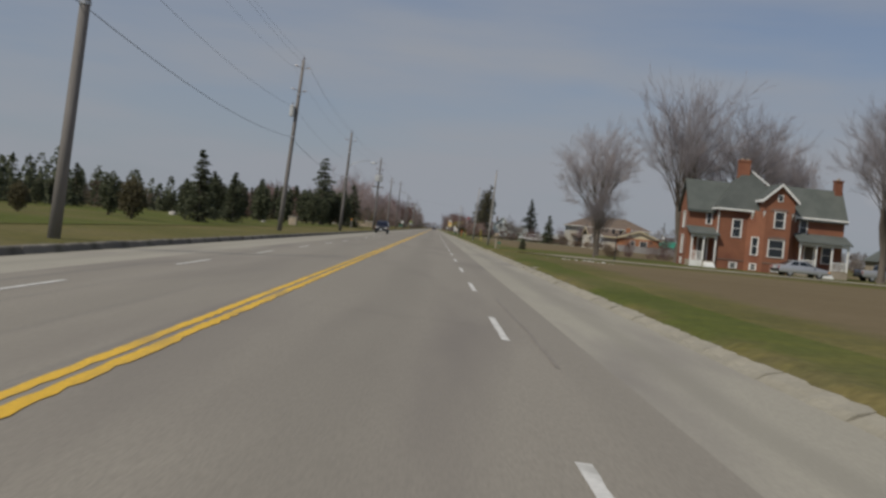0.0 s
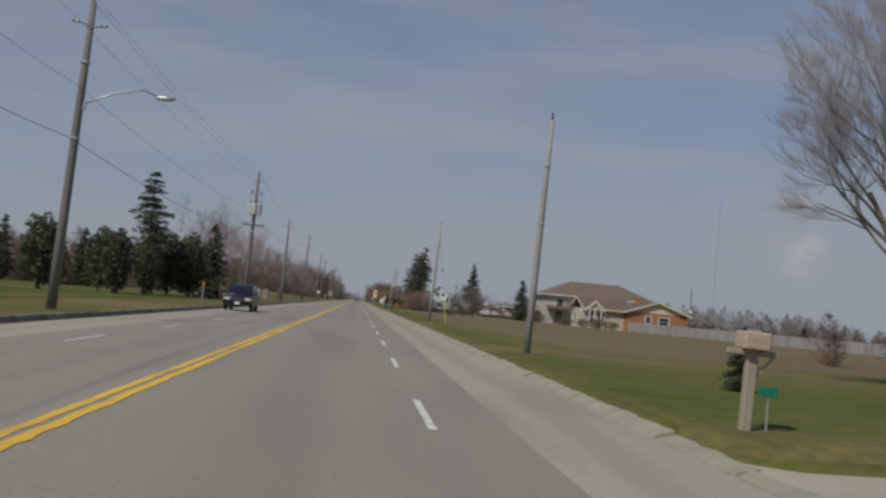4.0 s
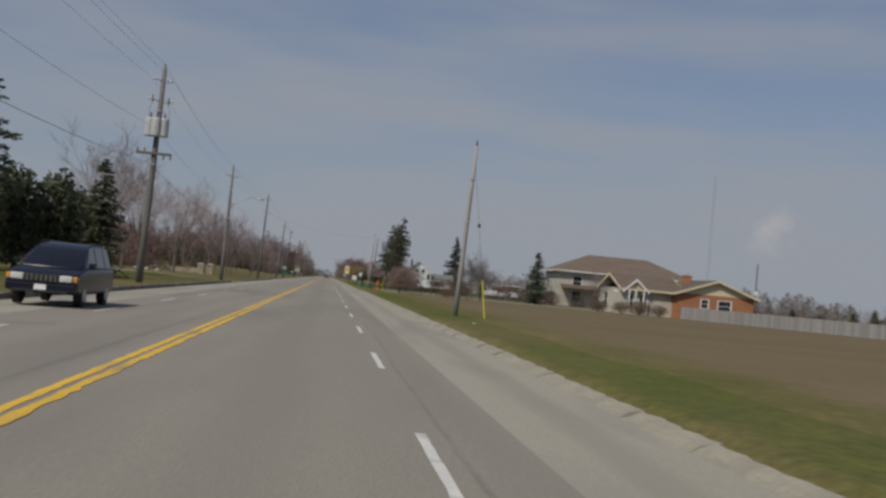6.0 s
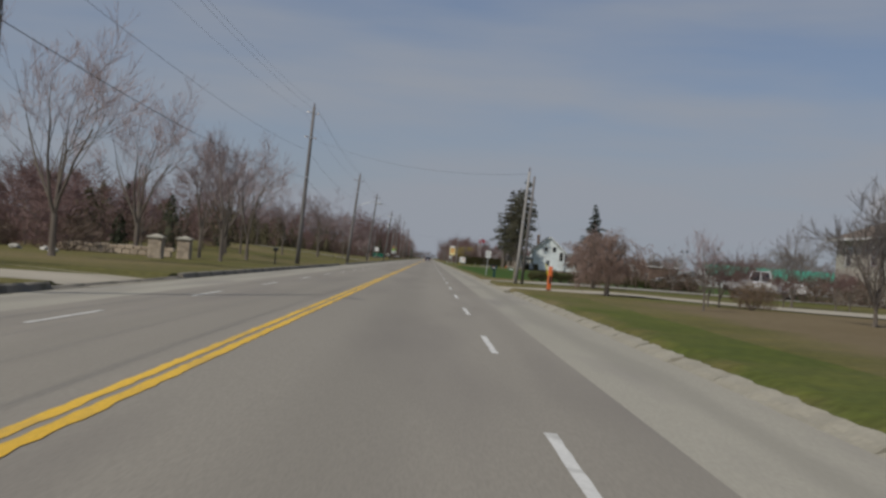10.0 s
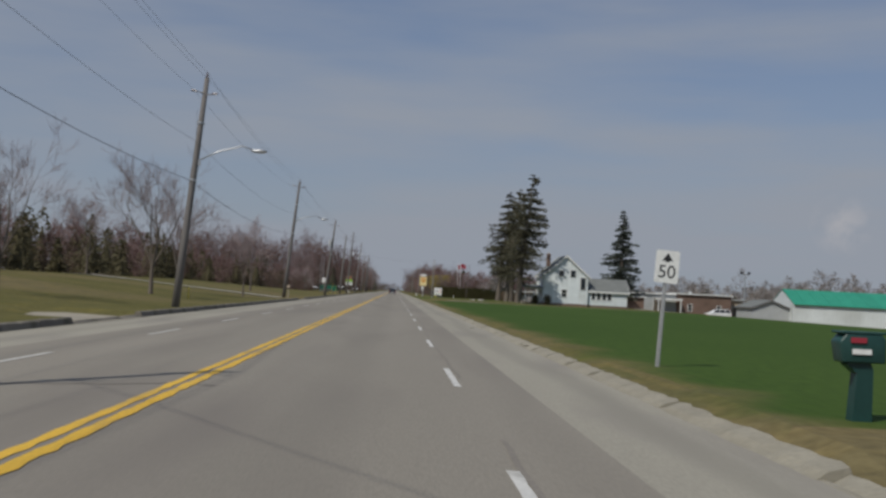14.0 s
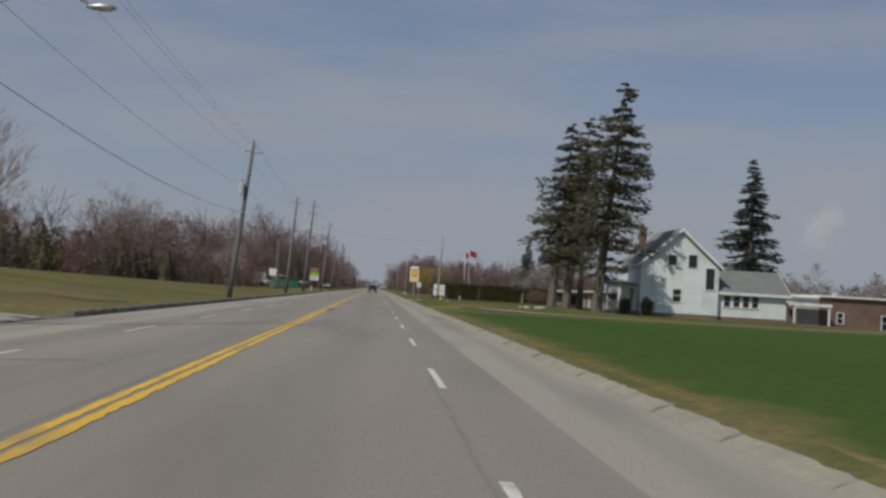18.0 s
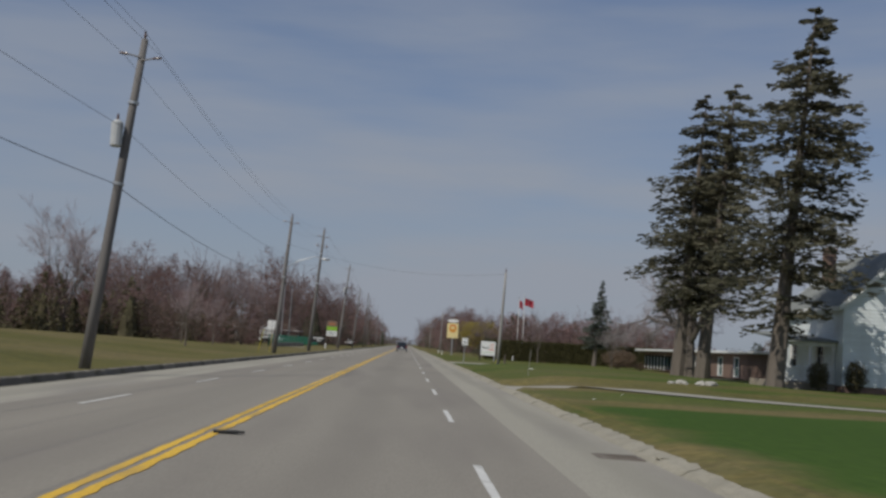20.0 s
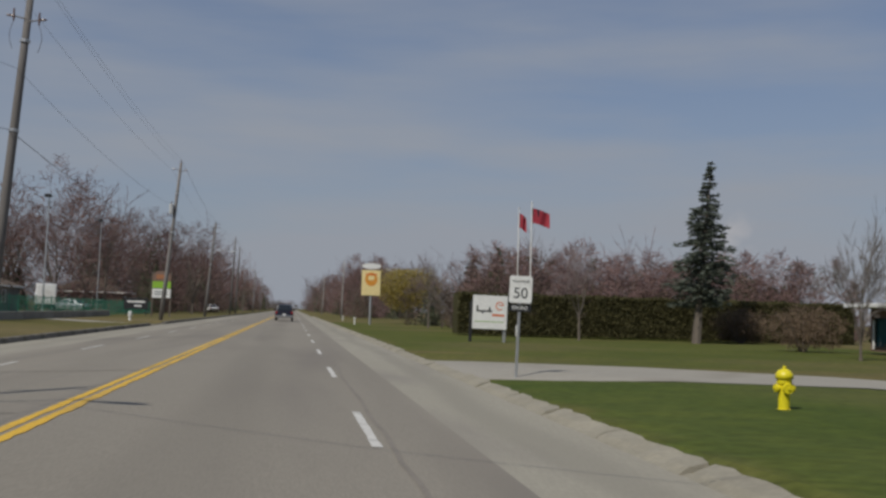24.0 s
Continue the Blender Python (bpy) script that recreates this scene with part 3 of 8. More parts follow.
dash_form = Form()
rnd = random.Random(8)
v = []
for i in range(13):
    y = -3.6 + 3.6 * i / 12
    v += [(-0.052 + rnd.uniform(-0.007, 0.007), y, 0), (0.052 + rnd.uniform(-0.007, 0.007), y, 0)]
dash_form.add(v, [(2 * i, 2 * i + 1, 2 * i + 3, 2 * i + 2) for i in range(12)])
dash_mesh = dash_form.mesh("lane_dash", WHITE_PAINT)
for side, x, phase in ((1, 3.47, 0.0), (-1, -3.42, -0.6)):
    lane = tagged(new("lane_line_%d" % (1 if side > 0 else 2)), "broken white lane line of worn short dashes", "road marking", kind="structure")
    for i in range(-4, 75):
        ob = part("dash", dash_mesh, None, lane, loc=pose(x, 10.8 * i + phase, road_z(x) + 0.006, 0, math.degrees(math.atan(0.04)) * side, 0))


def crack(name, pts, w=0.03, label="dark wandering crack sealed in the asphalt"):
    f = Form()
    v = []
    for i, (x, y) in enumerate(pts):
        a, b = pts[max(0, i - 1)], pts[min(len(pts) - 1, i + 1)]
        dx, dy = b[0] - a[0], b[1] - a[1]
        s = math.hypot(dx, dy) or 1
        hw = w * (0.5 + 0.5 * noise.noise((x * 3, y * 3, 1)) ** 2 + 0.2)
        for sgn in (-1, 1):
            px, py = x - sgn * dy / s * hw, y + sgn * dx / s * hw
            v.append((px, py, road_z(px) + 0.005))
    f.add(v, [(2 * i, 2 * i + 1, 2 * i + 3, 2 * i + 2) for i in range(len(pts) - 1)])
    structure(name, f, CRACK, label, "road crack")


CRACK = material("crack_filler", (0.182, 0.162, 0.137), (0.232, 0.207, 0.176), 0.8, 2, 20, bump=0.1)
rnd = random.Random(21)
# long crack beside the lane line, and crosswise ones over the opposite lanes
for y0, y1, x0 in ((-6, 6, 3.9), (104, 134, 3.75), (140, 176, 3.7), (222, 262, 3.55), (268, 306, 3.6), (314, 345, 3.4), (392, 470, 3.65)):
    pts, x = [], x0
    for i in range(int((y1 - y0) / 0.6)):
        x += rnd.uniform(-0.025, 0.025) + (x0 - x) * 0.06
        pts.append((x, y0 + 0.6 * i))
    crack("crack", pts, 0.04)
for y, xa, xb in ((18.5, -6.4, -1.0), (52, -6.4, -1.2), (119, -6.0, -2.4), (146, -6.4, -0.4), (160, -6.2, -2.5), (232, -4.5, 0.2), (263.5, -6.5, 0.9), (311, -6.5, 0.3), (343, -6.3, -1.5), (420, -6.5, 0.8), (451, -6.4, 0.1), (460, -4.4, 0.6)):
    pts, yy = [], y
    for i in range(int((xb - xa) / 0.3)):
        yy += rnd.uniform(-0.09, 0.09)
        pts.append((xa + 0.3 * i, yy))
    crack("crack", pts, 0.05)
for y, xa, xb in ((-2, 0.8, 4.2), (2, 2.2, 5.6), (31, 2.5, 4.2), (239, 2.3, 4.1), (276, 2.6, 3.8), (320.4, 2.6, 3.6)):
    pts, yy = [], y
    for i in range(int((xb - xa) / 0.25)):
        yy += rnd.uniform(-0.12, 0.12)
        pts.append((xa + 0.25 * i, yy))
    crack("crack", pts, 0.014)


def patch(name, outline, mat, label, category, z=0.02, cell=6.0):
    """A flat area on the ground, its outline a little ragged."""
    f = Form()
    pts = []
    for i, (x, y) in enumerate(outline):
        x2, y2 = outline[(i + 1) % len(outline)]
        n = max(1, int(math.hypot(x2 - x, y2 - y) / cell))
        for j in range(n):
            px, py = x + (x2 - x) * j / n, y + (y2 - y) * j / n
            w = 0.0 if j == 0 else 0.25
            pts.append((px + w * noise.noise((px * 0.7, py * 0.7, 2)), py + w * noise.noise((px * 0.7, py * 0.7, 5))))
    f.add([(x, y, (ground_z(x, y) + (0.03 if abs(x) < 8 else 0.045)) if abs(x) > 7 else -0.188) for x, y in pts], [tuple(range(len(pts)))])
    return structure(name, f, mat, label, category)


def field(name, x0, x1, y0, y1, mat, label, dz=0.03):
    """A field laid over the ground, following its unevenness, with ragged sides."""
    f = Form()
    nx, ny = 22, max(2, int((y1 - y0) / 3))
    v = []
    for j in range(ny + 1):
        y = y0 + (y1 - y0) * j / ny
        e = 0.5 * noise.noise((3.1, y * 0.15, 0)) + 0.25 * noise.noise((7.7, y * 0.6, 0))
        for i in range(nx + 1):
            x = x0 + e + (x1 - x0 - e) * (i / nx) ** 1.5
            k = kerb_shift(y)
            near = x > 0 and x0 < 8
            if near:
                # the turf rolls down a short bank to the kerb
                x = max(x, 6.42 + k + (0.0, 0.10, 0.20, 0.32, 0.45)[min(i, 4)])
            z = ground_z(max(x, 6.9) if x > 0 else x, y)
            if near:
                z -= 0.13 * (1 - smooth(x, 6.42 + k, 6.86 + k))
            sunk = 0.047 if (i == 0 and not near) or j in (0, ny) else 0.0
            v.append((x, y, z + dz * 0.5 - sunk))
    f.add(v, [(j * (nx + 1) + i, j * (nx + 1) + i + 1, (j + 1) * (nx + 1) + i + 1, (j + 1) * (nx + 1) + i) for j in range(ny) for i in range(nx)])
    return structure(name, f, mat, label, "field")


def land(name, x0, x1, y0, y1, kind, label, a, b, c, dz=0.03, soft=1.4):
    field(name, x0 - 0.4, x1, y0 - 0.4, y1 + 0.4, ground_material(name, kind, (x0, x1 + 4, y0, y1), soft, a, b, c), label, dz)


BROWN = ((0.150, 0.113, 0.064), (0.188, 0.146, 0.087), (0.128, 0.100, 0.056))
GREEN = ((0.076, 0.092, 0.019), (0.100, 0.109, 0.027), (0.130, 0.115, 0.045))
YOUNG = ((0.045, 0.084, 0.013), (0.058, 0.101, 0.017), (0.039, 0.072, 0.012))
land("field_1", 8.8, 60, -60, 54, "soil", "bare brown ploughed field with a little green showing", *BROWN, 0.06, 2.2)
land("field_2", 9.2, 60, 98, 222, "soil", "bare brown ploughed field beside the grass verge", *BROWN, 0.06, 2.4)
land("field_3", 5.6, 75, 260, 394, "crop", "bright green young crop in a level field", *YOUNG, 0.06, 1.6)
land("lawn_1", 5.4, 50, 69, 96, "lawn", "green lawn before the brick farmhouse", *GREEN, 0.04)
land("lawn_2", 4.9, 40, 410.0, 464, "lawn", "mown green lawn along the road", (0.064, 0.090, 0.018), (0.086, 0.106, 0.024), (0.112, 0.110, 0.040), 0.045)
land("lawn_8", 4.9, 40, 393.8, 403.2, "lawn", "mown green lawn beside the narrow drive", (0.064, 0.090, 0.018), (0.086, 0.106, 0.024), (0.112, 0.110, 0.040), 0.045)
land("lawn_9", 13.2, 40, 404.0, 409.4, "lawn", "mown green lawn behind the narrow drive", (0.064, 0.090, 0.018), (0.086, 0.106, 0.024), (0.112, 0.110, 0.040), 0.045)
land("lawn_3", 4.9, 34, 467, 560, "lawn", "mown green lawn round the sign", *GREEN, 0.045)
land("lawn_4", 5.2, 30, 222.4, 230.2, "lawn", "rough green lawn along the road", *GREEN, 0.045)
land("lawn_7", 5.2, 30, 241.0, 248.8, "lawn", "rough green lawn between two drives", *GREEN, 0.045)
land("lawn_5", 5.4, 46, 54, 60.2, "lawn", "green lawn strip beside the drive", *GREEN, 0.05)
land("verge_1", 5.7, 10.5, -60, 54, "lawn", "green grass verge along the kerb", *GREEN, 0.03, 0.8)
land("verge_2", 5.7, 11.0, 98, 222, "lawn", "green grass verge along the kerb", *GREEN, 0.03, 0.8)
land("lawn_6", -60, -12.5, -60, 200, "lawn", "mown green lawn rolling away from the road", *GREEN, 0.05)



def ribbon(name, sides, mat, label):
    """A drive that follows the land: rows of faces between its near and far sides."""
    f, v, steps, across = Form(), [], 6, 6
    rows = []
    for (x, a, b), (x2, a2, b2) in zip(sides, sides[1:]):
        rows += [(x + (x2 - x) * i / steps, a + (a2 - a) * i / steps, b + (b2 - b) * i / steps) for i in range(steps)]
    for x, a, b in rows + [sides[-1]]:
        for j in range(across + 1):
            w = 0.22 * noise.noise((x * 0.7, j * 0.9, 2)) if j in (0, across) else 0.0
            y = a + (b - a) * j / across + w
            v.append((x, y, max(ground_z(x, y), -0.24) + 0.05))
    k = across + 1
    f.add(v, [(i * k + j, (i + 1) * k + j, (i + 1) * k + j + 1, i * k + j + 1) for i in range(len(rows)) for j in range(across)])
    structure(name, f, mat, label, "driveway")


ribbon("drive_1", [(6.76, 66.6, 71.9), (7.4, 67.2, 71.2), (9, 65.8, 70.8), (11, 63.2, 69.2), (14, 60.8, 66.4), (20, 61.2, 65.4), (28, 63.6, 68.3), (46, 67.5, 72)], GRAVEL, "pale gravel farm drive leading to the house")
ribbon("drive_2", [(6.48, 249.8, 259.6), (7.4, 250.4, 258.8), (11, 250.3, 258.0), (20, 250.4, 257.6), (60, 250.8, 258.2)], DRIVE, "wide pale concrete drive")
ribbon("drive_3", [(6.48, 231.0, 240.2), (7.4, 232.0, 239.4), (10, 231.8, 238.0), (12.6, 230.2, 236.6), (15.6, 225.4, 233.4), (20, 221.6, 229.6), (40, 218.6, 226.4)], GRAVEL, "beige gravel entrance drive")
ribbon("drive_4", [(6.48, 404.2, 409.2), (7.4, 404.6, 407.8), (9, 403.6, 405.8), (12, 401.2, 402.9), (18, 397.6, 399.1), (30, 396.8, 398.4), (60, 396.8, 398.4)], DRIVE, "narrow pale drive to the white house")
patch("drive_5", [(6.0, 462.8), (7.2, 463.9), (11.2, 462.3), (15, 460.8), (18.5, 456.5), (24, 451), (40, 446), (70, 440), (70, 444), (40, 450), (25, 455.5), (19.5, 460.5), (16.5, 465), (12.5, 468.4), (8.5, 472.5), (7.2, 474), (6.0, 475)], DRIVE, "pale curving office drive", "driveway", 0.12)
patch("drive_6", [(-6.45, 202), (-7.2, 203), (-30, 206), (-60, 214), (-60, 219), (-30, 212), (-7.2, 211), (-6.45, 212)], GRAVEL, "gravel entrance between stone gate pillars", "driveway", 0.16)
patch("drive_7", [(-6.45, 282.8), (-7.2, 283.6), (-9.2, 284.6), (-9.6, 286.6), (-9.0, 288.2), (-7.2, 288.8), (-6.45, 289.6)], GRAVEL, "worn gravel field entrance", "driveway", 0.2)
patch("drive_8", [(-6.45, 352.6), (-7.2, 353.4), (-20, 350), (-50, 344), (-50, 346.6), (-20, 352.8), (-7.2, 358.6), (-6.45, 359.4)], DRIVE, "narrow pale concrete path crossing the grass", "path", 0.22)
patch("drive_9", [(-6.45, 511), (-7.2, 512), (-14, 513), (-14, 517), (-7.2, 517), (-6.45, 518)], DRIVE, "pale paved strip beside the road", "driveway", 0.16)

# ---- trees ----
def grow(form, rnd, base, height, limbs, spread, levels, twist, droop=0.0, rad=0.2, fork=0.3, sides=6, fine=0.012, lean=(0, 0), kids=(3, 4), flat=4, spray=6, reach=1.0):
    """A bare tree: the trunk into one form, limbs and twigs into the other."""
    wood, twigs = form
    rise = Vector((0, 0, 0.3 - 0.6 * droop))

    def limb(p, d, length, r, level):
        pts, radii = [p], [r]
        n = 5 if level < 2 else 3
        q, dd = p.copy(), d.copy()
        for i in range(n):
            dd = (dd + Vector((rnd.gauss(0, twist), rnd.gauss(0, twist), rnd.gauss(0, twist * 0.6) + 0.05 - droop * level * 0.10))).normalized()
            q = q + dd * (length / n)
            pts.append(q.copy())
            radii.append(max(fine * 0.6, r * (1 - 0.62 * (i + 1) / n)))
        if level >= flat:
            wide = Vector((rnd.gauss(0, 1), rnd.gauss(0, 1), rnd.gauss(0, 0.4)))
            wide = (wide - d * wide.dot(d)).normalized()
            v = [tuple(q + wide * (k * w * 1.3)) for q, w in zip(pts, radii) for k in (-1, 1)]
            twigs.add(v, [(2 * i, 2 * i + 1, 2 * i + 3, 2 * i + 2) for i in range(n)])
        else:
            (wood if level < max(3, levels - 1) else twigs).tube(pts, radii, sides if level < 2 else 4 if level < 3 else 3, cap=False)
        if level >= levels - 1:
            for c in range(spray if level >= levels else spray // 2):
                s = rnd.uniform(0.1, 1.0) * n
                i = min(n - 1, int(s))
                at = pts[i].lerp(pts[i + 1], s - i)
                away = Vector((rnd.gauss(0, 1), rnd.gauss(0, 1), rnd.gauss(0.2 - droop * 0.5, 0.8))).normalized()
                end = at + (away * 0.62 + dd + rise).normalized() * rnd.uniform(0.25, 0.6) * (0.5 + height * 0.04) * reach
                wide = away.cross(dd)
                wide = (wide.normalized() if wide.length > 1e-4 else Vector((1, 0, 0))) * fine * 0.8
                twigs.add([tuple(at - wide), tuple(at + wide), tuple(end)], [(0, 1, 2)])
        if level >= levels:
            return
        count = rnd.randint(*kids) + (1 if level >= levels - 1 else 0)
        for c in range(count):
            s = 0.32 + 0.68 * (c + rnd.random()) / count
            x = s * n
            i = min(n - 1, int(x))
            at = pts[i].lerp(pts[i + 1], x - i)
            seg = (pts[i + 1] - pts[i]).normalized()
            away = Vector((rnd.gauss(0, 1), rnd.gauss(0, 1), rnd.gauss(0, 0.55)))
            away = (away - seg * away.dot(seg)).normalized()
            nd = (seg * (1 - spread * 0.55) + away * spread).normalized()
            limb(at, nd, length * rnd.uniform(0.5, 0.78), max(fine, radii[i] * rnd.uniform(0.42, 0.62)), level + 1)

    top = Vector((lean[0] * fork * height, lean[1] * fork * height, height * fork))
    wood.tube([(0, 0, -0.3), (0.02, 0, 0.25), tuple(top * 0.5), tuple(top)], [rad * 1.5, rad * 1.12, rad, rad * 0.9], 8, cap=False)
    for c in range(limbs):
        a = 2 * math.pi * (c + rnd.uniform(-0.3, 0.3)) / limbs
        tilt = rnd.uniform(0.18, 0.5) * spread * 1.6
        d = Vector((math.cos(a) * tilt + lean[0], math.sin(a) * tilt + lean[1], 1)).normalized()
        limb(top * rnd.uniform(0.8, 1.0), d, height * (1 - fork) * rnd.uniform(0.5, 0.68), rad * rnd.uniform(0.5, 0.72), 1)


TREES = {}


def bare_prototype(key, seed, height, twig, label, **kw):
    rnd = random.Random(seed)
    wood, twigs = Form(), Form()
    grow((wood, twigs), rnd, (0, 0, 0), height, **kw)
    k = height / max(v[2] for v in twigs.v)
    for form in (wood, twigs):
        form.v = [(x * k, y * k, z * k) for x, y, z in form.v]
    TREES[key] = (wood.mesh("trunk", BARK), twigs.mesh("crown", twig), label, "bare tree")


def quad(v, f, c, u, w):
    n = len(v)
    v += [tuple(c - u - w), tuple(c + u - w * 0.6), tuple(c + u * 0.7 + w), tuple(c - u * 0.8 + w * 0.8)]
    f.append((n, n + 1, n + 2, n + 3))


def spruce_prototype(key, seed, height, radius, mat, label, whorls=30, gap=0.0, bare=0.12, lean=0.0, size=0.2, per=9, taper=0.82):
    """A conifer: a straight trunk and drooping boughs set with small sprays of needles."""
    rnd = random.Random(seed)
    wood, v, f = Form(), [], []
    wood.tube([(0, 0, -0.3), (lean * 0.3 * height, 0, height * 0.3), (lean * height * 0.98, 0, height * 0.98)], [0.022 * height + 0.05, 0.015 * height + 0.04, 0.015], 7, cap=False)
    for i in range(whorls):
        s = bare + (1 - bare) * (i + rnd.random() * 0.8) / whorls
        z = height * s
        reach = radius * (1 - s) ** taper * rnd.uniform(0.72, 1.12) + 0.12
        if s < bare + 0.12:
            reach *= 0.65 + 2.5 * (s - bare)
        for b in range(rnd.randint(5, 8)):
            if rnd.random() < gap:
                continue
            a = rnd.uniform(0, 2 * math.pi)
            r = reach * rnd.uniform(0.55, 1.15)
            out = Vector((math.cos(a), math.sin(a), 0))
            side = Vector((-math.sin(a), math.cos(a), 0))
            root = Vector((lean * z, 0, z))
            tip = root + out * r + Vector((0, 0, -r * rnd.uniform(0.12, 0.42) + 0.16 * r))
            if r > 0.8:
                wood.tube([tuple(root), tuple(root.lerp(tip, 0.6))], [0.02 + 0.008 * r, 0.008], 3, cap=False)
            n = max(3, int(per * r / (size * 5)) + 2)
            for j in range(n):
                t = (j + rnd.random()) / n
                c = root.lerp(tip, 0.12 + 0.9 * t) + side * rnd.gauss(0, 0.13 * r * (0.35 + 0.65 * (1 - abs(2 * t - 0.9)))) + Vector((0, 0, rnd.gauss(0, 0.05 * r + 0.02)))
                k = size * rnd.uniform(0.55, 1.25)
                u = (out + side * rnd.uniform(-0.9, 0.9) + Vector((0, 0, rnd.uniform(-0.5, 0.3)))).normalized() * k
                w = Vector((rnd.gauss(0, 1), rnd.gauss(0, 1), rnd.gauss(0, 0.7))).normalized() * k * 0.42
                quad(v, f, c, u, w)
    crown = Form()
    crown.v, crown.f = v, f
    TREES[key] = (wood.mesh("trunk", BARK), crown.mesh("crown", mat), label, "conifer")


def shrub_prototype(key, seed, rx, ry, h, mat, label, n, size=0.11, category="shrub", low=0.0, stems=7, thin=0.45):
    """A bush: stems and a cloud of small leaves or shoots that is denser towards its uneven outside."""
    rnd = random.Random(seed)
    wood, v, f = Form(), [], []
    for i in range(stems):
        a = rnd.uniform(0, 6.283)
        wood.tube([(rnd.gauss(0, 0.06), rnd.gauss(0, 0.06), -0.1), (rx * 0.35 * math.cos(a), ry * 0.35 * math.sin(a), h * 0.45), (rx * 0.6 * math.cos(a), ry * 0.6 * math.sin(a), h * 0.8)], [0.035, 0.022, 0.008], 4, cap=False)
    for i in range(n):
        d = Vector((rnd.gauss(0, 1), rnd.gauss(0, 1), rnd.gauss(0, 1))).normalized()
        r = rnd.random() ** 0.38 * (0.84 + 0.30 * noise.noise(d * 2.2 + Vector((seed, 0, 0))))
        c = Vector((d.x * r * rx, d.y * r * ry, low + (h - low) * 0.5 + d.z * r * (h - low) * 0.54))
        if c.z < 0.02:
            c.z = rnd.uniform(0.02, 0.2)
        k = size * rnd.uniform(0.5, 1.3)
        u = Vector((rnd.gauss(0, 1), rnd.gauss(0, 1), rnd.gauss(0.4, 1))).normalized() * k
        w = Vector((rnd.gauss(0, 1), rnd.gauss(0, 1), rnd.gauss(0, 1))).normalized() * k * thin
        quad(v, f, c, u, w)
    crown = Form()
    crown.v, crown.f = v, f
    TREES[key] = (wood.mesh("stem", BARK), crown.mesh("foliage", mat), label, category)


def plant(key, x, y, scale=1.0, rz=0.0, label="", group="", sz=None, name=None, z=None):
    trunk, crown, text, category = TREES[key]
    ob = new(name or ("bare_tree" if category == "bare tree" else category.replace(" ", "_")))
    ob.matrix_basis = pose(x, y, ground_z(x, y) if z is None else z, 0, 0, rz) @ Matrix.Diagonal((scale, scale, sz or scale, 1))
    tagged(ob, label or text, category, group)
    for nm, me in ((trunk.name.split(".")[0], trunk), (crown.name.split(".")[0], crown)):
        part(nm, me, None, ob)
    return ob


bare_prototype("maple_a", 3, 18, TWIG, "tall bare grey maple with a broad fan of twigs", limbs=7, spread=0.40, levels=5, twist=0.08, rad=0.43, fork=0.2, droop=0.04, spray=21, reach=1.7, fine=0.0065, kids=(4, 4))
bare_prototype("maple_b", 11, 18, TWIG, "tall bare maple with upswept limbs", limbs=8, spread=0.36, levels=5, twist=0.08, rad=0.43, fork=0.14, droop=0.03, spray=21, reach=1.7, fine=0.0065, kids=(4, 4))
bare_prototype("maple_c", 19, 10, TWIG_RED, "bare roadside tree with reddish buds", limbs=5, spread=0.46, levels=5, twist=0.11, rad=0.17, fork=0.22, fine=0.009, spray=5, reach=1.4)
bare_prototype("maple_d", 27, 9, TWIG_RED, "slender bare tree in early bud", limbs=4, spread=0.34, levels=5, twist=0.10, rad=0.15, fork=0.3, fine=0.009, spray=5, reach=1.4)
bare_prototype("oak", 33, 14, TWIG, "old bare tree with crooked limbs", limbs=7, spread=0.78, levels=5, twist=0.24, droop=0.06, rad=0.62, fork=0.3, spray=26, reach=1.2, fine=0.006, kids=(3, 4))
bare_prototype("weeping", 41, 4.6, TWIG_PINK, "low weeping tree full of pinkish buds", limbs=8, spread=0.8, levels=4, twist=0.16, droop=1.15, rad=0.14, fork=0.3, fine=0.008, kids=(5, 6), spray=9, reach=1.1)
spruce_prototype("spruce_a", 5, 8.5, 2.9, NEEDLE, "dark green spruce reaching down to the grass", whorls=36, bare=0.02, per=12)
spruce_prototype("spruce_b", 7, 18, 4.6, NEEDLE_BLUE, "tall grey-green spruce with ragged boughs", whorls=50, gap=0.15, bare=0.06, size=0.3, per=15)
spruce_prototype("spruce_lean", 7, 11.2, 3.5, NEEDLE_BLUE, "narrow grey-green spruce leaning above the hedge", whorls=46, gap=0.12, bare=0.2, lean=0.08, size=0.16, per=17, taper=1.0)
spruce_prototype("pine_tall", 9, 20, 5.6, NEEDLE_WARM, "tall wind-leaning spruce with gaps between its boughs", whorls=38, gap=0.30, bare=0.15, lean=0.085, size=0.21, per=24, taper=0.62)
spruce_prototype("pine_pair", 9, 20, 5.6, NEEDLE_WARM, "tall wind-leaning spruce with a high bare trunk", whorls=36, gap=0.30, bare=0.23, lean=0.085, size=0.21, per=24, taper=0.62)
spruce_prototype("pine_broad", 59, 11.2, 3.2, NEEDLE, "tall bushy pine with ragged boughs over a bare trunk", whorls=26, gap=0.12, bare=0.26, size=0.17, per=20, taper=0.55)
spruce_prototype("pine_high", 53, 17, 4.6, NEEDLE, "tall pine with a high ragged crown", whorls=16, gap=0.22, bare=0.55, size=0.13, per=26, taper=0.5)
spruce_prototype("pine_open", 13, 12, 2.7, NEEDLE, "open-crowned dark pine above a hedge", whorls=26, gap=0.3, bare=0.14, size=0.24, per=12)
shrub_prototype("cedar_round", 15, 1.2, 1.2, 2.9, CEDAR, "round clipped dark cedar", 2600, 0.10)
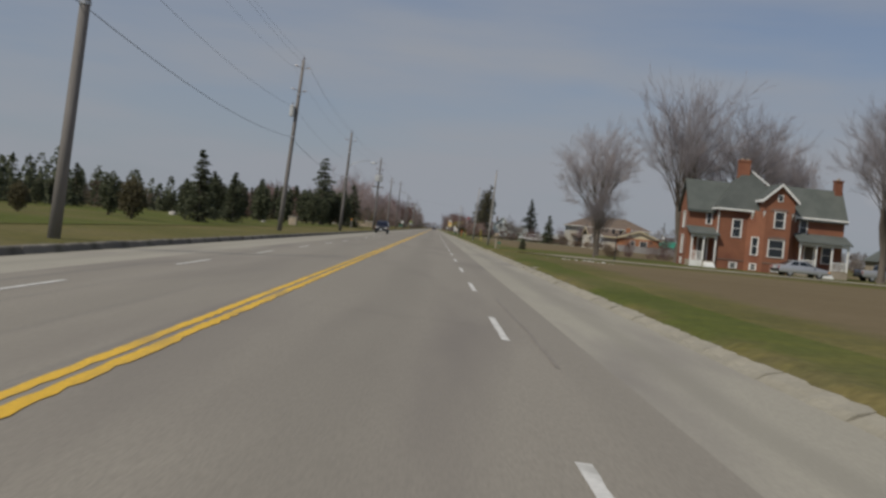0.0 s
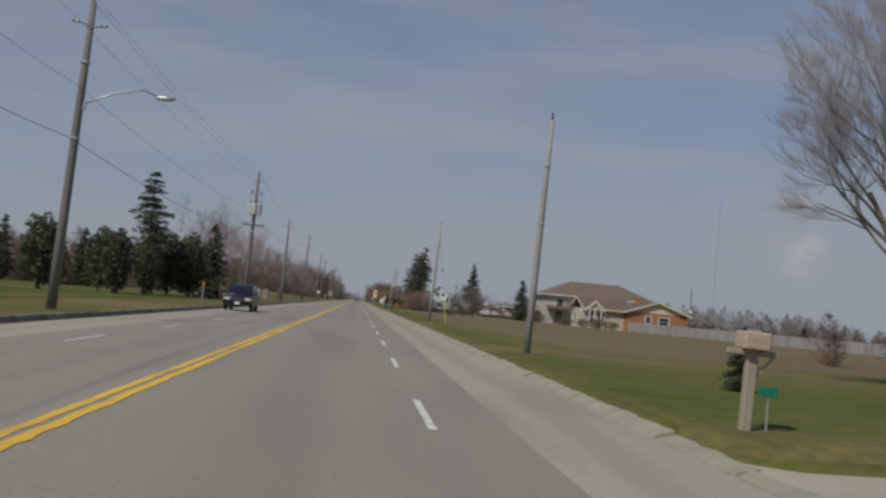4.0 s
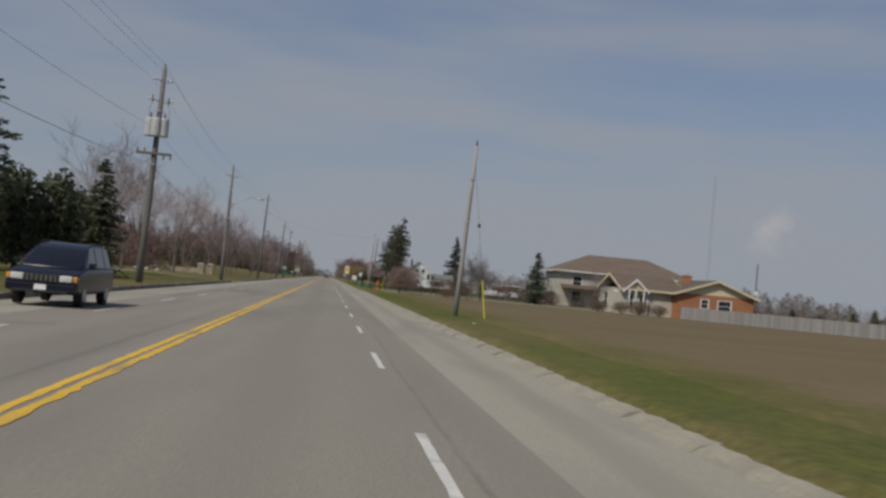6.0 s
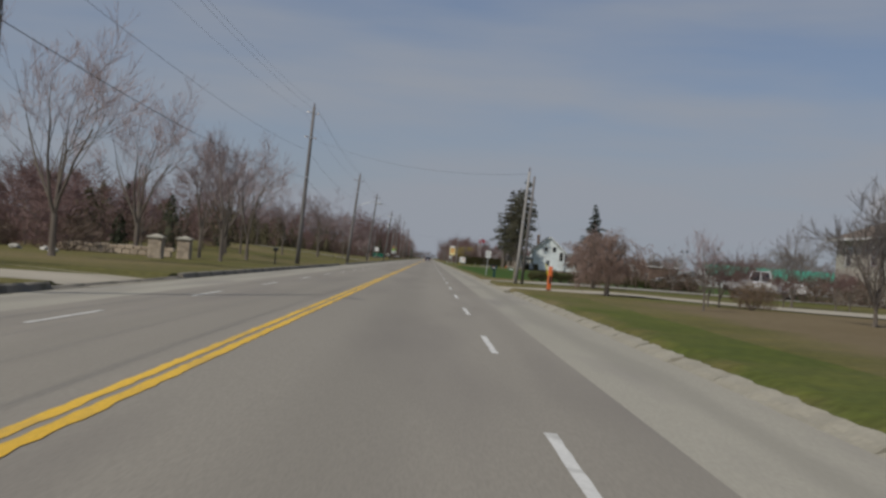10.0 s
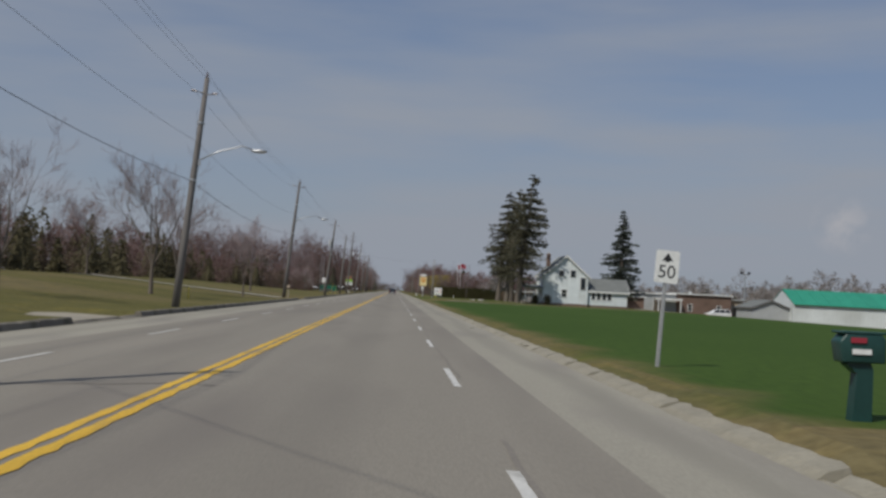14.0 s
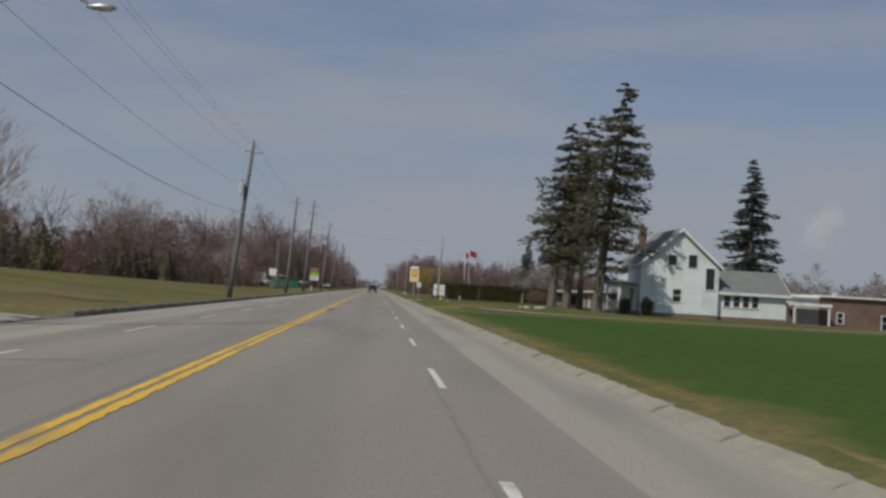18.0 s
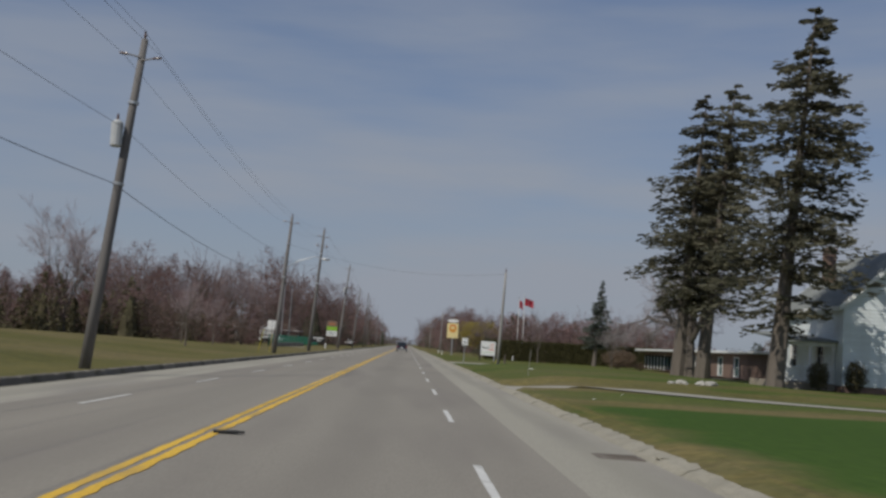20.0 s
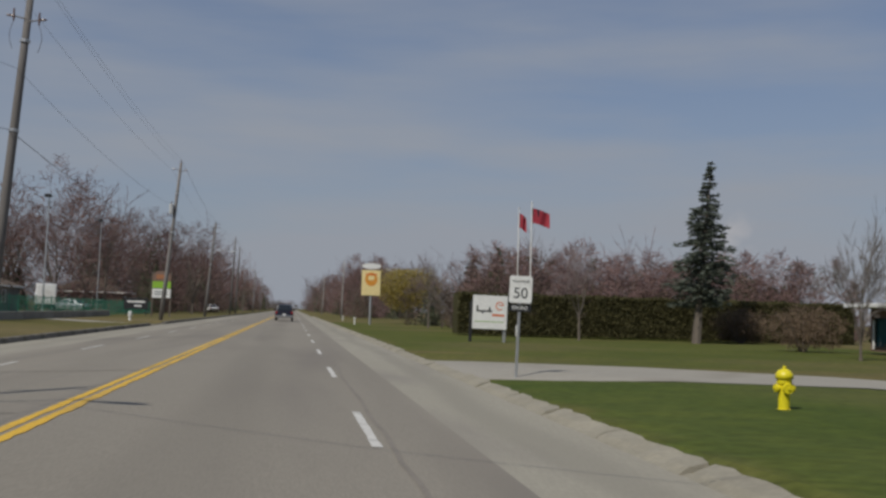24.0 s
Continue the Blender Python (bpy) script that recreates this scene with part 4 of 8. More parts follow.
shrub_prototype("cedar_tall", 17, 1.3, 1.3, 4.6, NEEDLE, "dense dark evergreen standing in rough grass", 1800, 0.175, "evergreen")
shrub_prototype("bush_dark", 23, 1.1, 1.0, 1.5, HEDGE, "rounded dark evergreen bush", 2300, 0.058)
shrub_prototype("bush_brown", 29, 1.6, 1.4, 1.6, BUSH, "leafless brown bush in the grass", 3400, 0.10, thin=0.12)
shrub_prototype("willow", 31, 4.4, 4.0, 6.2, TWIG_WILLOW, "yellow willow breaking into leaf", 9000, 0.15, "willow", 1.0, thin=0.3)
bare_prototype("haze_tree", 37, 6.5, TWIG_GREY, "grey leafless tree, fine and rounded", limbs=7, spread=0.55, levels=4, twist=0.1, rad=0.12, fork=0.14, fine=0.009, flat=3, spray=17, reach=1.5)
bare_prototype("haze_red", 43, 7.0, TWIG_WOOD, "reddish leafless tree, fine and rounded", limbs=6, spread=0.6, levels=4, twist=0.1, rad=0.12, fork=0.16, fine=0.009, flat=3, spray=17, reach=1.5)

G_L = "trees along the far side of the road"
# the brick farmhouse's trees
plant("maple_a", 19.1, 90, 0.86, 40)
plant("maple_b", 17.0, 77.4, 0.42, 200, "bare young maple with a pale trunk")
plant("maple_b", 28.2, 92.8, 1.2, 120)
plant("maple_a", 36.6, 97.5, 1.12, 290)
plant("maple_b", 43.5, 104, 1.0, 15)
plant("maple_a", 44.6, 80.4, 1.12, 160)
plant("spruce_a", 10.9, 82.4, 0.21, 0, "young green spruce on the lawn", sz=0.14)
plant("bush_brown", 20.6, 89.4, 0.7, 0)
# evergreens on the opposite lawn
for x, y, k, s in ((-15.6, 62, "spruce_a", 0.66), (-16.0, 77.5, "spruce_a", 0.55), (-17.0, 49.4, "cedar_round", 0.95), (-20.4, 39.8, "cedar_round", 0.6), (-19, 84, "cedar_tall", 0.95), (-21, 92, "spruce_a", 0.6), (-20, 101, "cedar_tall", 1.0), (-22, 108, "spruce_a", 0.62), (-20, 116, "cedar_tall", 1.1), (-22, 128, "spruce_a", 0.7), (-18.5, 70, "cedar_tall", 0.75), (-20.5, 56, "cedar_tall", 0.7), (-19.5, 134, "cedar_tall", 1.2), (-16.6, 155.5, "pine_broad", 1.0), (-15.9, 152.4, "cedar_tall", 1.0), (-16.4, 143, "cedar_tall", 1.14), (-18.3, 146.2, "cedar_tall", 1.2), (-18.6, 152.5, "cedar_tall", 1.25), (-12.4, 167, "spruce_a", 0.9), (-15.4, 159.4, "cedar_tall", 1.36), (-13.7, 161.5, "cedar_tall", 1.4), (-14.2, 168, "cedar_tall", 1.2), (-17.5, 163, "cedar_tall", 1.45)):
    plant(k, x, y, s, 37 * y, group="evergreens on the lawn")
rnd = random.Random(77)
for i in range(28):
    y = 22 + i * 7.7 + rnd.uniform(-1.5, 1.5)
    x = -27 - 9 * rnd.random() - (9 if y < 60 else 0)
    plant(rnd.choice(("spruce_a", "cedar_tall", "cedar_tall")), x, y, rnd.uniform(0.6, 0.82) * (0.8 if y < 140 else 1.0), rnd.uniform(0, 360), group="dark evergreens behind the lawn")
# bare trees with reddish twigs past the transformer pole
for x, y, k, s in ((-14.6, 178, "maple_c", 1.18), (-16.4, 187, "maple_c", 1.1), (-15.2, 197.8, "maple_c", 1.08), (-19, 190, "spruce_a", 0.6), (-18.5, 207, "maple_c", 1.05), (-16.0, 226, "maple_c", 1.27), (-17.7, 246.5, "maple_c", 1.29), (-11.6, 245, "maple_d", 1.05), (-12.4, 259.5, "maple_c", 1.08), (-15, 254, "maple_d", 1.1), (-16, 268, "maple_c", 0.95), (-17.6, 277, "maple_c", 1.25), (-17, 282, "maple_d", 0.95), (-14.9, 297.4, "maple_c", 0.83), (-14.5, 333.4, "maple_c", 0.88), (-13, 318, "maple_c", 1.03), (-10.5, 341, "maple_d", 0.72), (-13.8, 369.5, "maple_d", 1.0), (-29, 462, "maple_c", 1.3), (-14.2, 445, "maple_d", 0.6), (-15.9, 465.5, "maple_d", 0.55), (-17.5, 459, "maple_d", 0.55), (-19, 502, "maple_c", 1.15), (-27, 352, "maple_c", 0.9)):
    plant(k, x, y, s, 53 * y, group=G_L)
for i in range(14):
    y = 172 + i * 9.0
    plant(rnd.choice(("spruce_a", "cedar_tall", "haze_red", "bush_brown")), -27 - 9 * rnd.random(), y, rnd.uniform(0.7, 1.05), rnd.uniform(0, 360), group="thicket behind the bare trees")
for i in range(14):
    y = 296 + i * 15.0
    plant(rnd.choice(("spruce_a", "cedar_tall", "haze_red", "cedar_tall", "maple_d")), -33 - 12 * rnd.random(), y, rnd.uniform(0.55, 0.85), rnd.uniform(0, 360), group="thicket behind the grass")
# white house's conifers
plant("pine_tall", 22.5, 421.3, 1.07, 0)
plant("pine_pair", 20.6, 434.4, 0.98, 20)
plant("pine_pair", 22.0, 433.7, 1.0, -25)
plant("spruce_b", 43.8, 441, 1.15, 30, sz=1.0)
plant("cedar_round", 27.7, 423.1, 0.66, 0, "round dark clipped bush beside the white wall")
plant("cedar_round", 25.7, 423.2, 0.6, 90, "round dark clipped bush beside the white wall")
# office lawn
plant("oak", 24.1, 444.5, 0.82, 200)
plant("pine_high", 26.0, 446.5, 1.0, 0)
plant("spruce_lean", 26.8, 500, 1.0, 10)
plant("maple_d", 19.5, 500, 0.7, 10)
plant("haze_tree", 24.8, 478, 0.72, 40, "upright grey leafless tree beside the office", sz=1.07)
plant("willow", 16.0, 560, 1.12, 0)
plant("maple_d", 14.6, 532, 0.8, 0)
for x, y, k, s in ((31, 503, "bush_brown", 1.5), (22.5, 512, "haze_red", 0.62), (17.6, 509, "haze_red", 0.66), (21, 512, "haze_tree", 0.7), (27.6, 488, "bush_brown", 1.5), (28.6, 481, "bush_brown", 0.6), (24, 520, "haze_tree", 0.9), (20.9, 521, "haze_tree", 1.42), (38.7, 520, "cedar_tall", 1.2), (41.6, 521, "cedar_tall", 0.98), (43.6, 522, "cedar_tall", 1.02), (20, 528, "spruce_a", 0.8), (17, 540, "haze_tree", 0.9), (22, 552, "spruce_a", 0.95)):
    plant(k, x, y, s, 31 * y)
# garden round the beige entrance
plant("weeping", 11.4, 227.6, 0.84, 0)
plant("weeping", 13.4, 244.6, 0.95, 140)
plant("haze_tree", 17.6, 210.2, 0.98, 0, "tall grey-green leafless tree, fine and rounded")
plant("maple_d", 12.75, 214, 0.37, 20, "small bare sapling beside the drive")
plant("haze_tree", 22.3, 231.8, 0.84, 90)
plant("haze_tree", 19.2, 211.5, 0.9, 200)
plant("spruce_a", 29.6, 232.5, 0.82, 0)
plant("maple_d", 37.5, 231, 0.62, 10)
plant("bush_brown", 16.5, 220, 0.8, 0)
for x, y, k in ((18.2, 226.5, 0.42), (20.6, 228.2, 0.36), (24.6, 231.5, 0.42), (26.4, 234.0, 0.4)):
    plant("haze_red", x, y, k, 50 * x, "low reddish bush beside the drive")
plant("haze_red", 15.4, 221.4, 0.42, 0, "low reddish bush beside the drive")
plant("haze_red", 14.6, 220.3, 0.36, 80, "low reddish bush beside the drive")
for i in range(18):
    plant("bush_dark", 11.0 + i * 0.78, 261.3 + 0.2 * math.sin(i * 2), 0.58 + 0.07 * ((i * 7) % 3), i * 50, "small dark cedar in a ragged hedge", "hedge by the concrete drive")


# ---- woods, hedges and far belts ----
def lite_tree(seed, spread, limbs, twist, fork):
    """Points and faces of one plain leafless tree, one metre high, for massing into woods."""
    rr = random.Random(seed)
    wood, twigs = Form(), Form()
    grow((wood, twigs), rr, (0, 0, 0), 12.0, limbs=limbs, spread=spread, levels=3, twist=twist, rad=0.17, fork=fork, sides=4, fine=0.022, kids=(3, 3), flat=3, spray=11, reach=1.7)
    k = 1 / max(v[2] for v in twigs.v)
    return [([(x * k, y * k, z * k) for x, y, z in f.v], f.f) for f in (wood, twigs)]


LITE = [lite_tree(s, sp, li, tw, fo) for s, sp, li, tw, fo in ((61, 0.5, 5, 0.1, 0.22), (62, 0.62, 5, 0.12, 0.16), (63, 0.42, 4, 0.1, 0.3), (64, 0.55, 6, 0.14, 0.12))]


def merge(form, part_form, x, y, s, w, rz):
    c, q = math.cos(rz), math.sin(rz)
    z0 = ground_z(x, y)
    form.add([(x + (a * c - b * q) * w, y + (a * q + b * c) * w, z0 + h * s) for a, b, h in part_form[0]], part_form[1])


def lump(form, rr, x, y, z0, z1, rx, ry, point=0.0, rings=6, sides=8):
    """The shaded inside of a dense crown: a lumpy body, round or pointed."""
    v = []
    for i in range(rings + 1):
        t = i / rings
        r = (1 - t) ** 0.8 if point else math.sin(math.pi * (0.12 + 0.86 * t))
        for j in range(sides):
            a = 6.283 * j / sides
            k = max(0.03, r) * (1 + 0.35 * noise.noise((x + 2 * math.cos(a), y + 2 * math.sin(a), t * 4)))
            v.append((x + rx * k * math.cos(a), y + ry * k * math.sin(a), z0 + (z1 - z0) * t))
    form.add(v, [(i * sides + j, i * sides + (j + 1) % sides, (i + 1) * sides + (j + 1) % sides, (i + 1) * sides + j) for i in range(rings) for j in range(sides)])


def flakes(v, f, rr, x, y, z0, z1, rx, ry, n, size, thin, point, fill=False):
    """Sprays round such a body."""
    for i in range(n):
        t = rr.random() ** (1.5 if point else 1.0)
        r = ((1 - t) ** 0.8 + 0.04) if point else math.sin(math.pi * (0.1 + 0.88 * t))
        a = rr.uniform(0, 6.283)
        k = r * (1 + 0.35 * noise.noise((x + 2 * math.cos(a), y + 2 * math.sin(a), t * 4))) * (rr.random() ** 0.45 * 1.12 if fill else rr.uniform(0.85, 1.22))
        c = Vector((x + rx * k * math.cos(a), y + ry * k * math.sin(a), z0 + (z1 - z0) * min(1.06, t + rr.gauss(0.02, 0.02))))
        q = size * rr.uniform(0.5, 1.25)
        u = Vector((math.cos(a) + rr.gauss(0, 0.7), math.sin(a) + rr.gauss(0, 0.7), rr.gauss(-0.1 if point else 0.7, 0.6))).normalized() * q
        w = Vector((rr.gauss(0, 1), rr.gauss(0, 1), rr.gauss(0, 1))).normalized() * q * thin
        quad(v, f, c, u, w)


def wood(name, label, x0, x1, y0, y1, h, seed, bare=0, green=0, brush=0, twig=None, needle=None, size=0.26, per=420, low=0.3, category="woods", tall=0.6, haze=0, thick=0.05, crown=(0.5, 0.85)):
    """A wood in one piece: leafless trees, pointed evergreens and tangled brush scattered over a stretch of land."""
    rr = random.Random(seed)
    ob = tagged(new(name), label, category, kind="stuff")
    twig, needle = twig or TWIG_WOOD, needle or NEEDLE
    trunks, twigs = Form(), Form()
    for i in range(bare):
        x, y, s = rr.uniform(x0, x1), y0 + (y1 - y0) * (i + rr.random()) / bare, h * rr.uniform(0.72, 1.1)
        t = LITE[rr.randrange(4)]
        w, rz = s * rr.uniform(0.8, 1.15), rr.uniform(0, 6.28)
        merge(trunks, t[0], x, y, s, w, rz)
        merge(twigs, t[1], x, y, s, w, rz)
    if bare:
        part("trunks", trunks, BARK, ob)
        part("twigs", twigs, twig, ob)
    for count, mat, point, nm in ((green, needle, 1.0, "evergreens"), (brush, BRUSH, 0.0, "brush"), (haze, twig, 0.0, "thicket")):
        if not count:
            continue
        core, shell = Form(), Form()
        for i in range(count):
            x, y = rr.uniform(x0, x1), y0 + (y1 - y0) * (i + rr.random()) / count
            z0 = ground_z(x, y)
            if point:
                s = h * tall * rr.uniform(0.55, 1.15)
                r = s * rr.uniform(0.22, 0.32)
                lump(core, rr, x, y, z0, z0 + s * 0.74, r * 0.58, r * 0.58, 1.0)
                flakes(shell.v, shell.f, rr, x, y, z0 + 0.05, z0 + s, r, r, int(per * 1.25), size * 0.9, 0.4, 1.0)
            elif nm == "thicket":
                s = h * rr.uniform(*crown)
                r = s * rr.uniform(0.28, 0.42)
                flakes(shell.v, shell.f, rr, x, y, z0, z0 + s, r, r, int(per * 1.65), size * 2.0, thick * 1.1, 0.0, True)
            else:
                s = h * low * rr.uniform(0.6, 1.25)
                r = s * rr.uniform(0.6, 1.1)
                flakes(shell.v, shell.f, rr, x, y, z0, z0 + s, r, r, int(per * 1.1), size * 1.4, 0.10, 0.0, True)
        n = len(core.v)
        core.v += shell.v
        core.f += [tuple(q + n for q in face) for face in shell.f]
        part(nm, core, mat, ob)


# the opposite side of the road, near to far
wood("evergreen_belt", "dark belt of evergreens behind the lawn", -56, -34, 20, 170, 5.2, 1, green=80, brush=30, tall=1.0, size=0.30, per=240, low=0.5)
wood("evergreen_belt", "dark evergreens and brush behind the bare trees", -46, -28, 165, 300, 8.0, 2, bare=12, green=34, brush=24, haze=24, tall=0.75, size=0.28, per=320, needle=CEDAR)
wood("bare_wood", "leafless reddish thicket behind the gateway", -38, -21, 238, 300, 8.5, 3, bare=8, green=5, brush=16, haze=24, size=0.24, per=330)
wood("evergreen_belt", "dense dark evergreens behind the grass", -36, -28, 296, 490, 6.4, 4, bare=8, green=88, brush=22, haze=30, tall=0.82, size=0.25, per=320, needle=CEDAR, low=0.45)
wood("bare_wood", "leafless brown wood rising behind the evergreens", -56, -36, 290, 505, 11.0, 5, bare=22, haze=60, size=0.28, per=330)
wood("evergreen_belt", "dark brown brush and evergreens closing the grass", -50, -16.5, 480, 512, 7.6, 6, bare=6, green=14, brush=54, haze=40, tall=0.75, size=0.25, per=330, low=0.62, needle=CEDAR)
wood("bare_wood", "tall leafless trees rising behind the houses", -64, -20, 566, 600, 19.0, 7, bare=24, green=8, haze=50, crown=(0.6, 0.95), size=0.32, per=330, twig=TWIG_WOOD, tall=0.5, thick=0.07)
wood("bare_wood", "tall leafless trees and dark conifers beside the road ahead", -34, -12.5, 598, 664, 16.5, 8, bare=18, green=14, brush=12, haze=46, crown=(0.62, 1.0), tall=0.66, size=0.30, per=300, twig=TWIG_WOOD, thick=0.06)
wood("bare_wood", "leafless trees beside the road ahead", -32, -13.5, 664, 730, 15.0, 38, bare=12, green=8, brush=8, haze=24, crown=(0.6, 0.95), tall=0.62, size=0.34, per=240, thick=0.08)
wood("bare_wood", "tall leafless trees beside the road ahead", -30, -11.5, 720, 1100, 18.0, 9, bare=26, green=14, brush=16, haze=34, tall=0.6, size=0.45, per=150, thick=0.1)
# the near side
wood("bare_wood", "leafless trees close to the near side of the road ahead", 12.5, 20, 612, 668, 12.4, 39, bare=6, green=5, brush=10, haze=26, crown=(0.66, 1.0), size=0.26, per=270, thick=0.06)
wood("bare_wood", "leafless trees on the near side of the road ahead", 12.5, 34, 640, 760, 13.5, 10, bare=14, green=10, brush=12, haze=28, size=0.3, per=240, twig=TWIG_WOOD)
wood("bare_wood", "leafless trees on the near side of the road ahead", 11, 30, 760, 1200, 17.0, 11, bare=20, green=10, brush=12, haze=28, size=0.45, per=150, thick=0.1)
wood("bare_wood", "leafless trees and brush behind the hedge", 15, 44, 514, 560, 9.0, 12, bare=8, green=10, brush=34, haze=44, size=0.24, per=260, tall=0.65, low=0.5, twig=TWIG_WOOD)
wood("bare_wood", "brown thicket rising behind the clipped hedge", 16, 42, 509, 528, 8.2, 31, haze=60, brush=46, size=0.22, per=260, low=0.6)
wood("bare_wood", "low brown thicket and dark evergreens behind the office", 44, 70, 515, 555, 5.6, 44, green=7, brush=10, haze=26, size=0.24, per=260, tall=0.8, low=0.5)
wood("bare_wood", "leafless brown trees behind the long brick building", 70, 124, 515, 560, 11.5, 13, green=6, brush=14, haze=84, size=0.30, per=150, tall=0.6, low=0.5, thick=0.10, twig=TWIG_GREY)
wood("bare_wood", "tall leafless wood rising behind the barn", 118, 240, 545, 600, 17.0, 33, haze=84, brush=20, size=0.45, per=150, thick=0.10, low=0.4, twig=TWIG_GREY)
wood("bare_wood", "low leafless wood beyond the fields", 230, 460, 520, 700, 12, 14, twig=TWIG_GREY, haze=60, brush=30, size=0.7, per=110, low=0.5, thick=0.12)
wood("bare_wood", "leafless trees beyond the ploughed field", 55, 130, 232, 330, 5.5, 15, twig=TWIG_GREY, bare=28, green=8, brush=40, size=0.35, per=160, low=0.4)
wood("hedgerow", "brown hedgerow at the edge of the field", 26, 84, 106, 114, 3.2, 16, bare=10, brush=30, haze=44, size=0.13, per=260, low=0.5)
wood("bare_wood", "leafless thicket round the houses", 20, 48, 250, 263, 4.6, 17, bare=14, brush=26, size=0.18, low=0.45)
wood("far_wood", "far wood along the horizon", 300, 1400, 900, 1600, 16, 18, bare=0, brush=150, size=1.3, per=80, low=0.8)
wood("far_wood", "far wood along the horizon", -900, -80, 900, 1600, 16, 19, bare=0, brush=140, size=1.3, per=80, low=0.8)
wood("far_wood", "far wood closing the end of the road", -70, 70, 1500, 1640, 13, 20, bare=30, brush=40, size=1.0, per=120, low=0.6)
wood("far_wood", "far wood beyond the fields", 190, 700, 60, 420, 11, 21, bare=0, brush=130, size=1.0, per=90, low=0.75)


def clipped_hedge(name, label, x0, x1, y0, y1, h, n, mat, seed):
    """A clipped evergreen hedge: a shaded inside and a shell of small sprays, its top a little uneven."""
    rr = random.Random(seed)
    core, v, f = Form(), [], []
    m = int((x1 - x0) / 1.4)
    for i in range(m):
        xa, xb = x0 + (x1 - x0) * i / m, x0 + (x1 - x0) * (i + 1) / m
        core.box(xa, xb + 0.05, y0 + 0.25, y1 - 0.1, -0.05, h * rr.uniform(0.88, 0.96))
    for i in range(n):
        x = rr.uniform(x0, x1)
        top = h * (0.97 + 0.05 * noise.noise((x * 0.7, seed, 0)) + 0.03 * noise.noise((x * 2.5, seed, 3)))
        if rr.random() < 0.25:
            c = Vector((x, rr.uniform(y0, y1), top + rr.gauss(0, 0.04)))
        else:
            c = Vector((x, y0 + 0.2 + 0.16 * noise.noise((x * 1.1, i % 7, 1)) + rr.gauss(0, 0.05), rr.uniform(0.02, top)))
        q = 0.10 * rr.uniform(0.5, 1.3)
        u = Vector((rr.gauss(0, 0.6), rr.gauss(-0.6, 0.5), rr.gauss(0.6, 0.6))).normalized() * q
        w = Vector((rr.gauss(0, 1), rr.gauss(0, 1), rr.gauss(0, 1))).normalized() * q * 0.5
        quad(v, f, c, u, w)
    ob = tagged(new(name), label, "hedge", kind="stuff")
    part("inside", core, mat, ob)
    leaves = Form()
    leaves.v, leaves.f = v, f
    part("foliage", leaves, mat, ob)


clipped_hedge("clipped_hedge", "tall clipped evergreen hedge before the office", 13, 40, 505, 507.5, 2.6, 27000, HEDGE, 15)

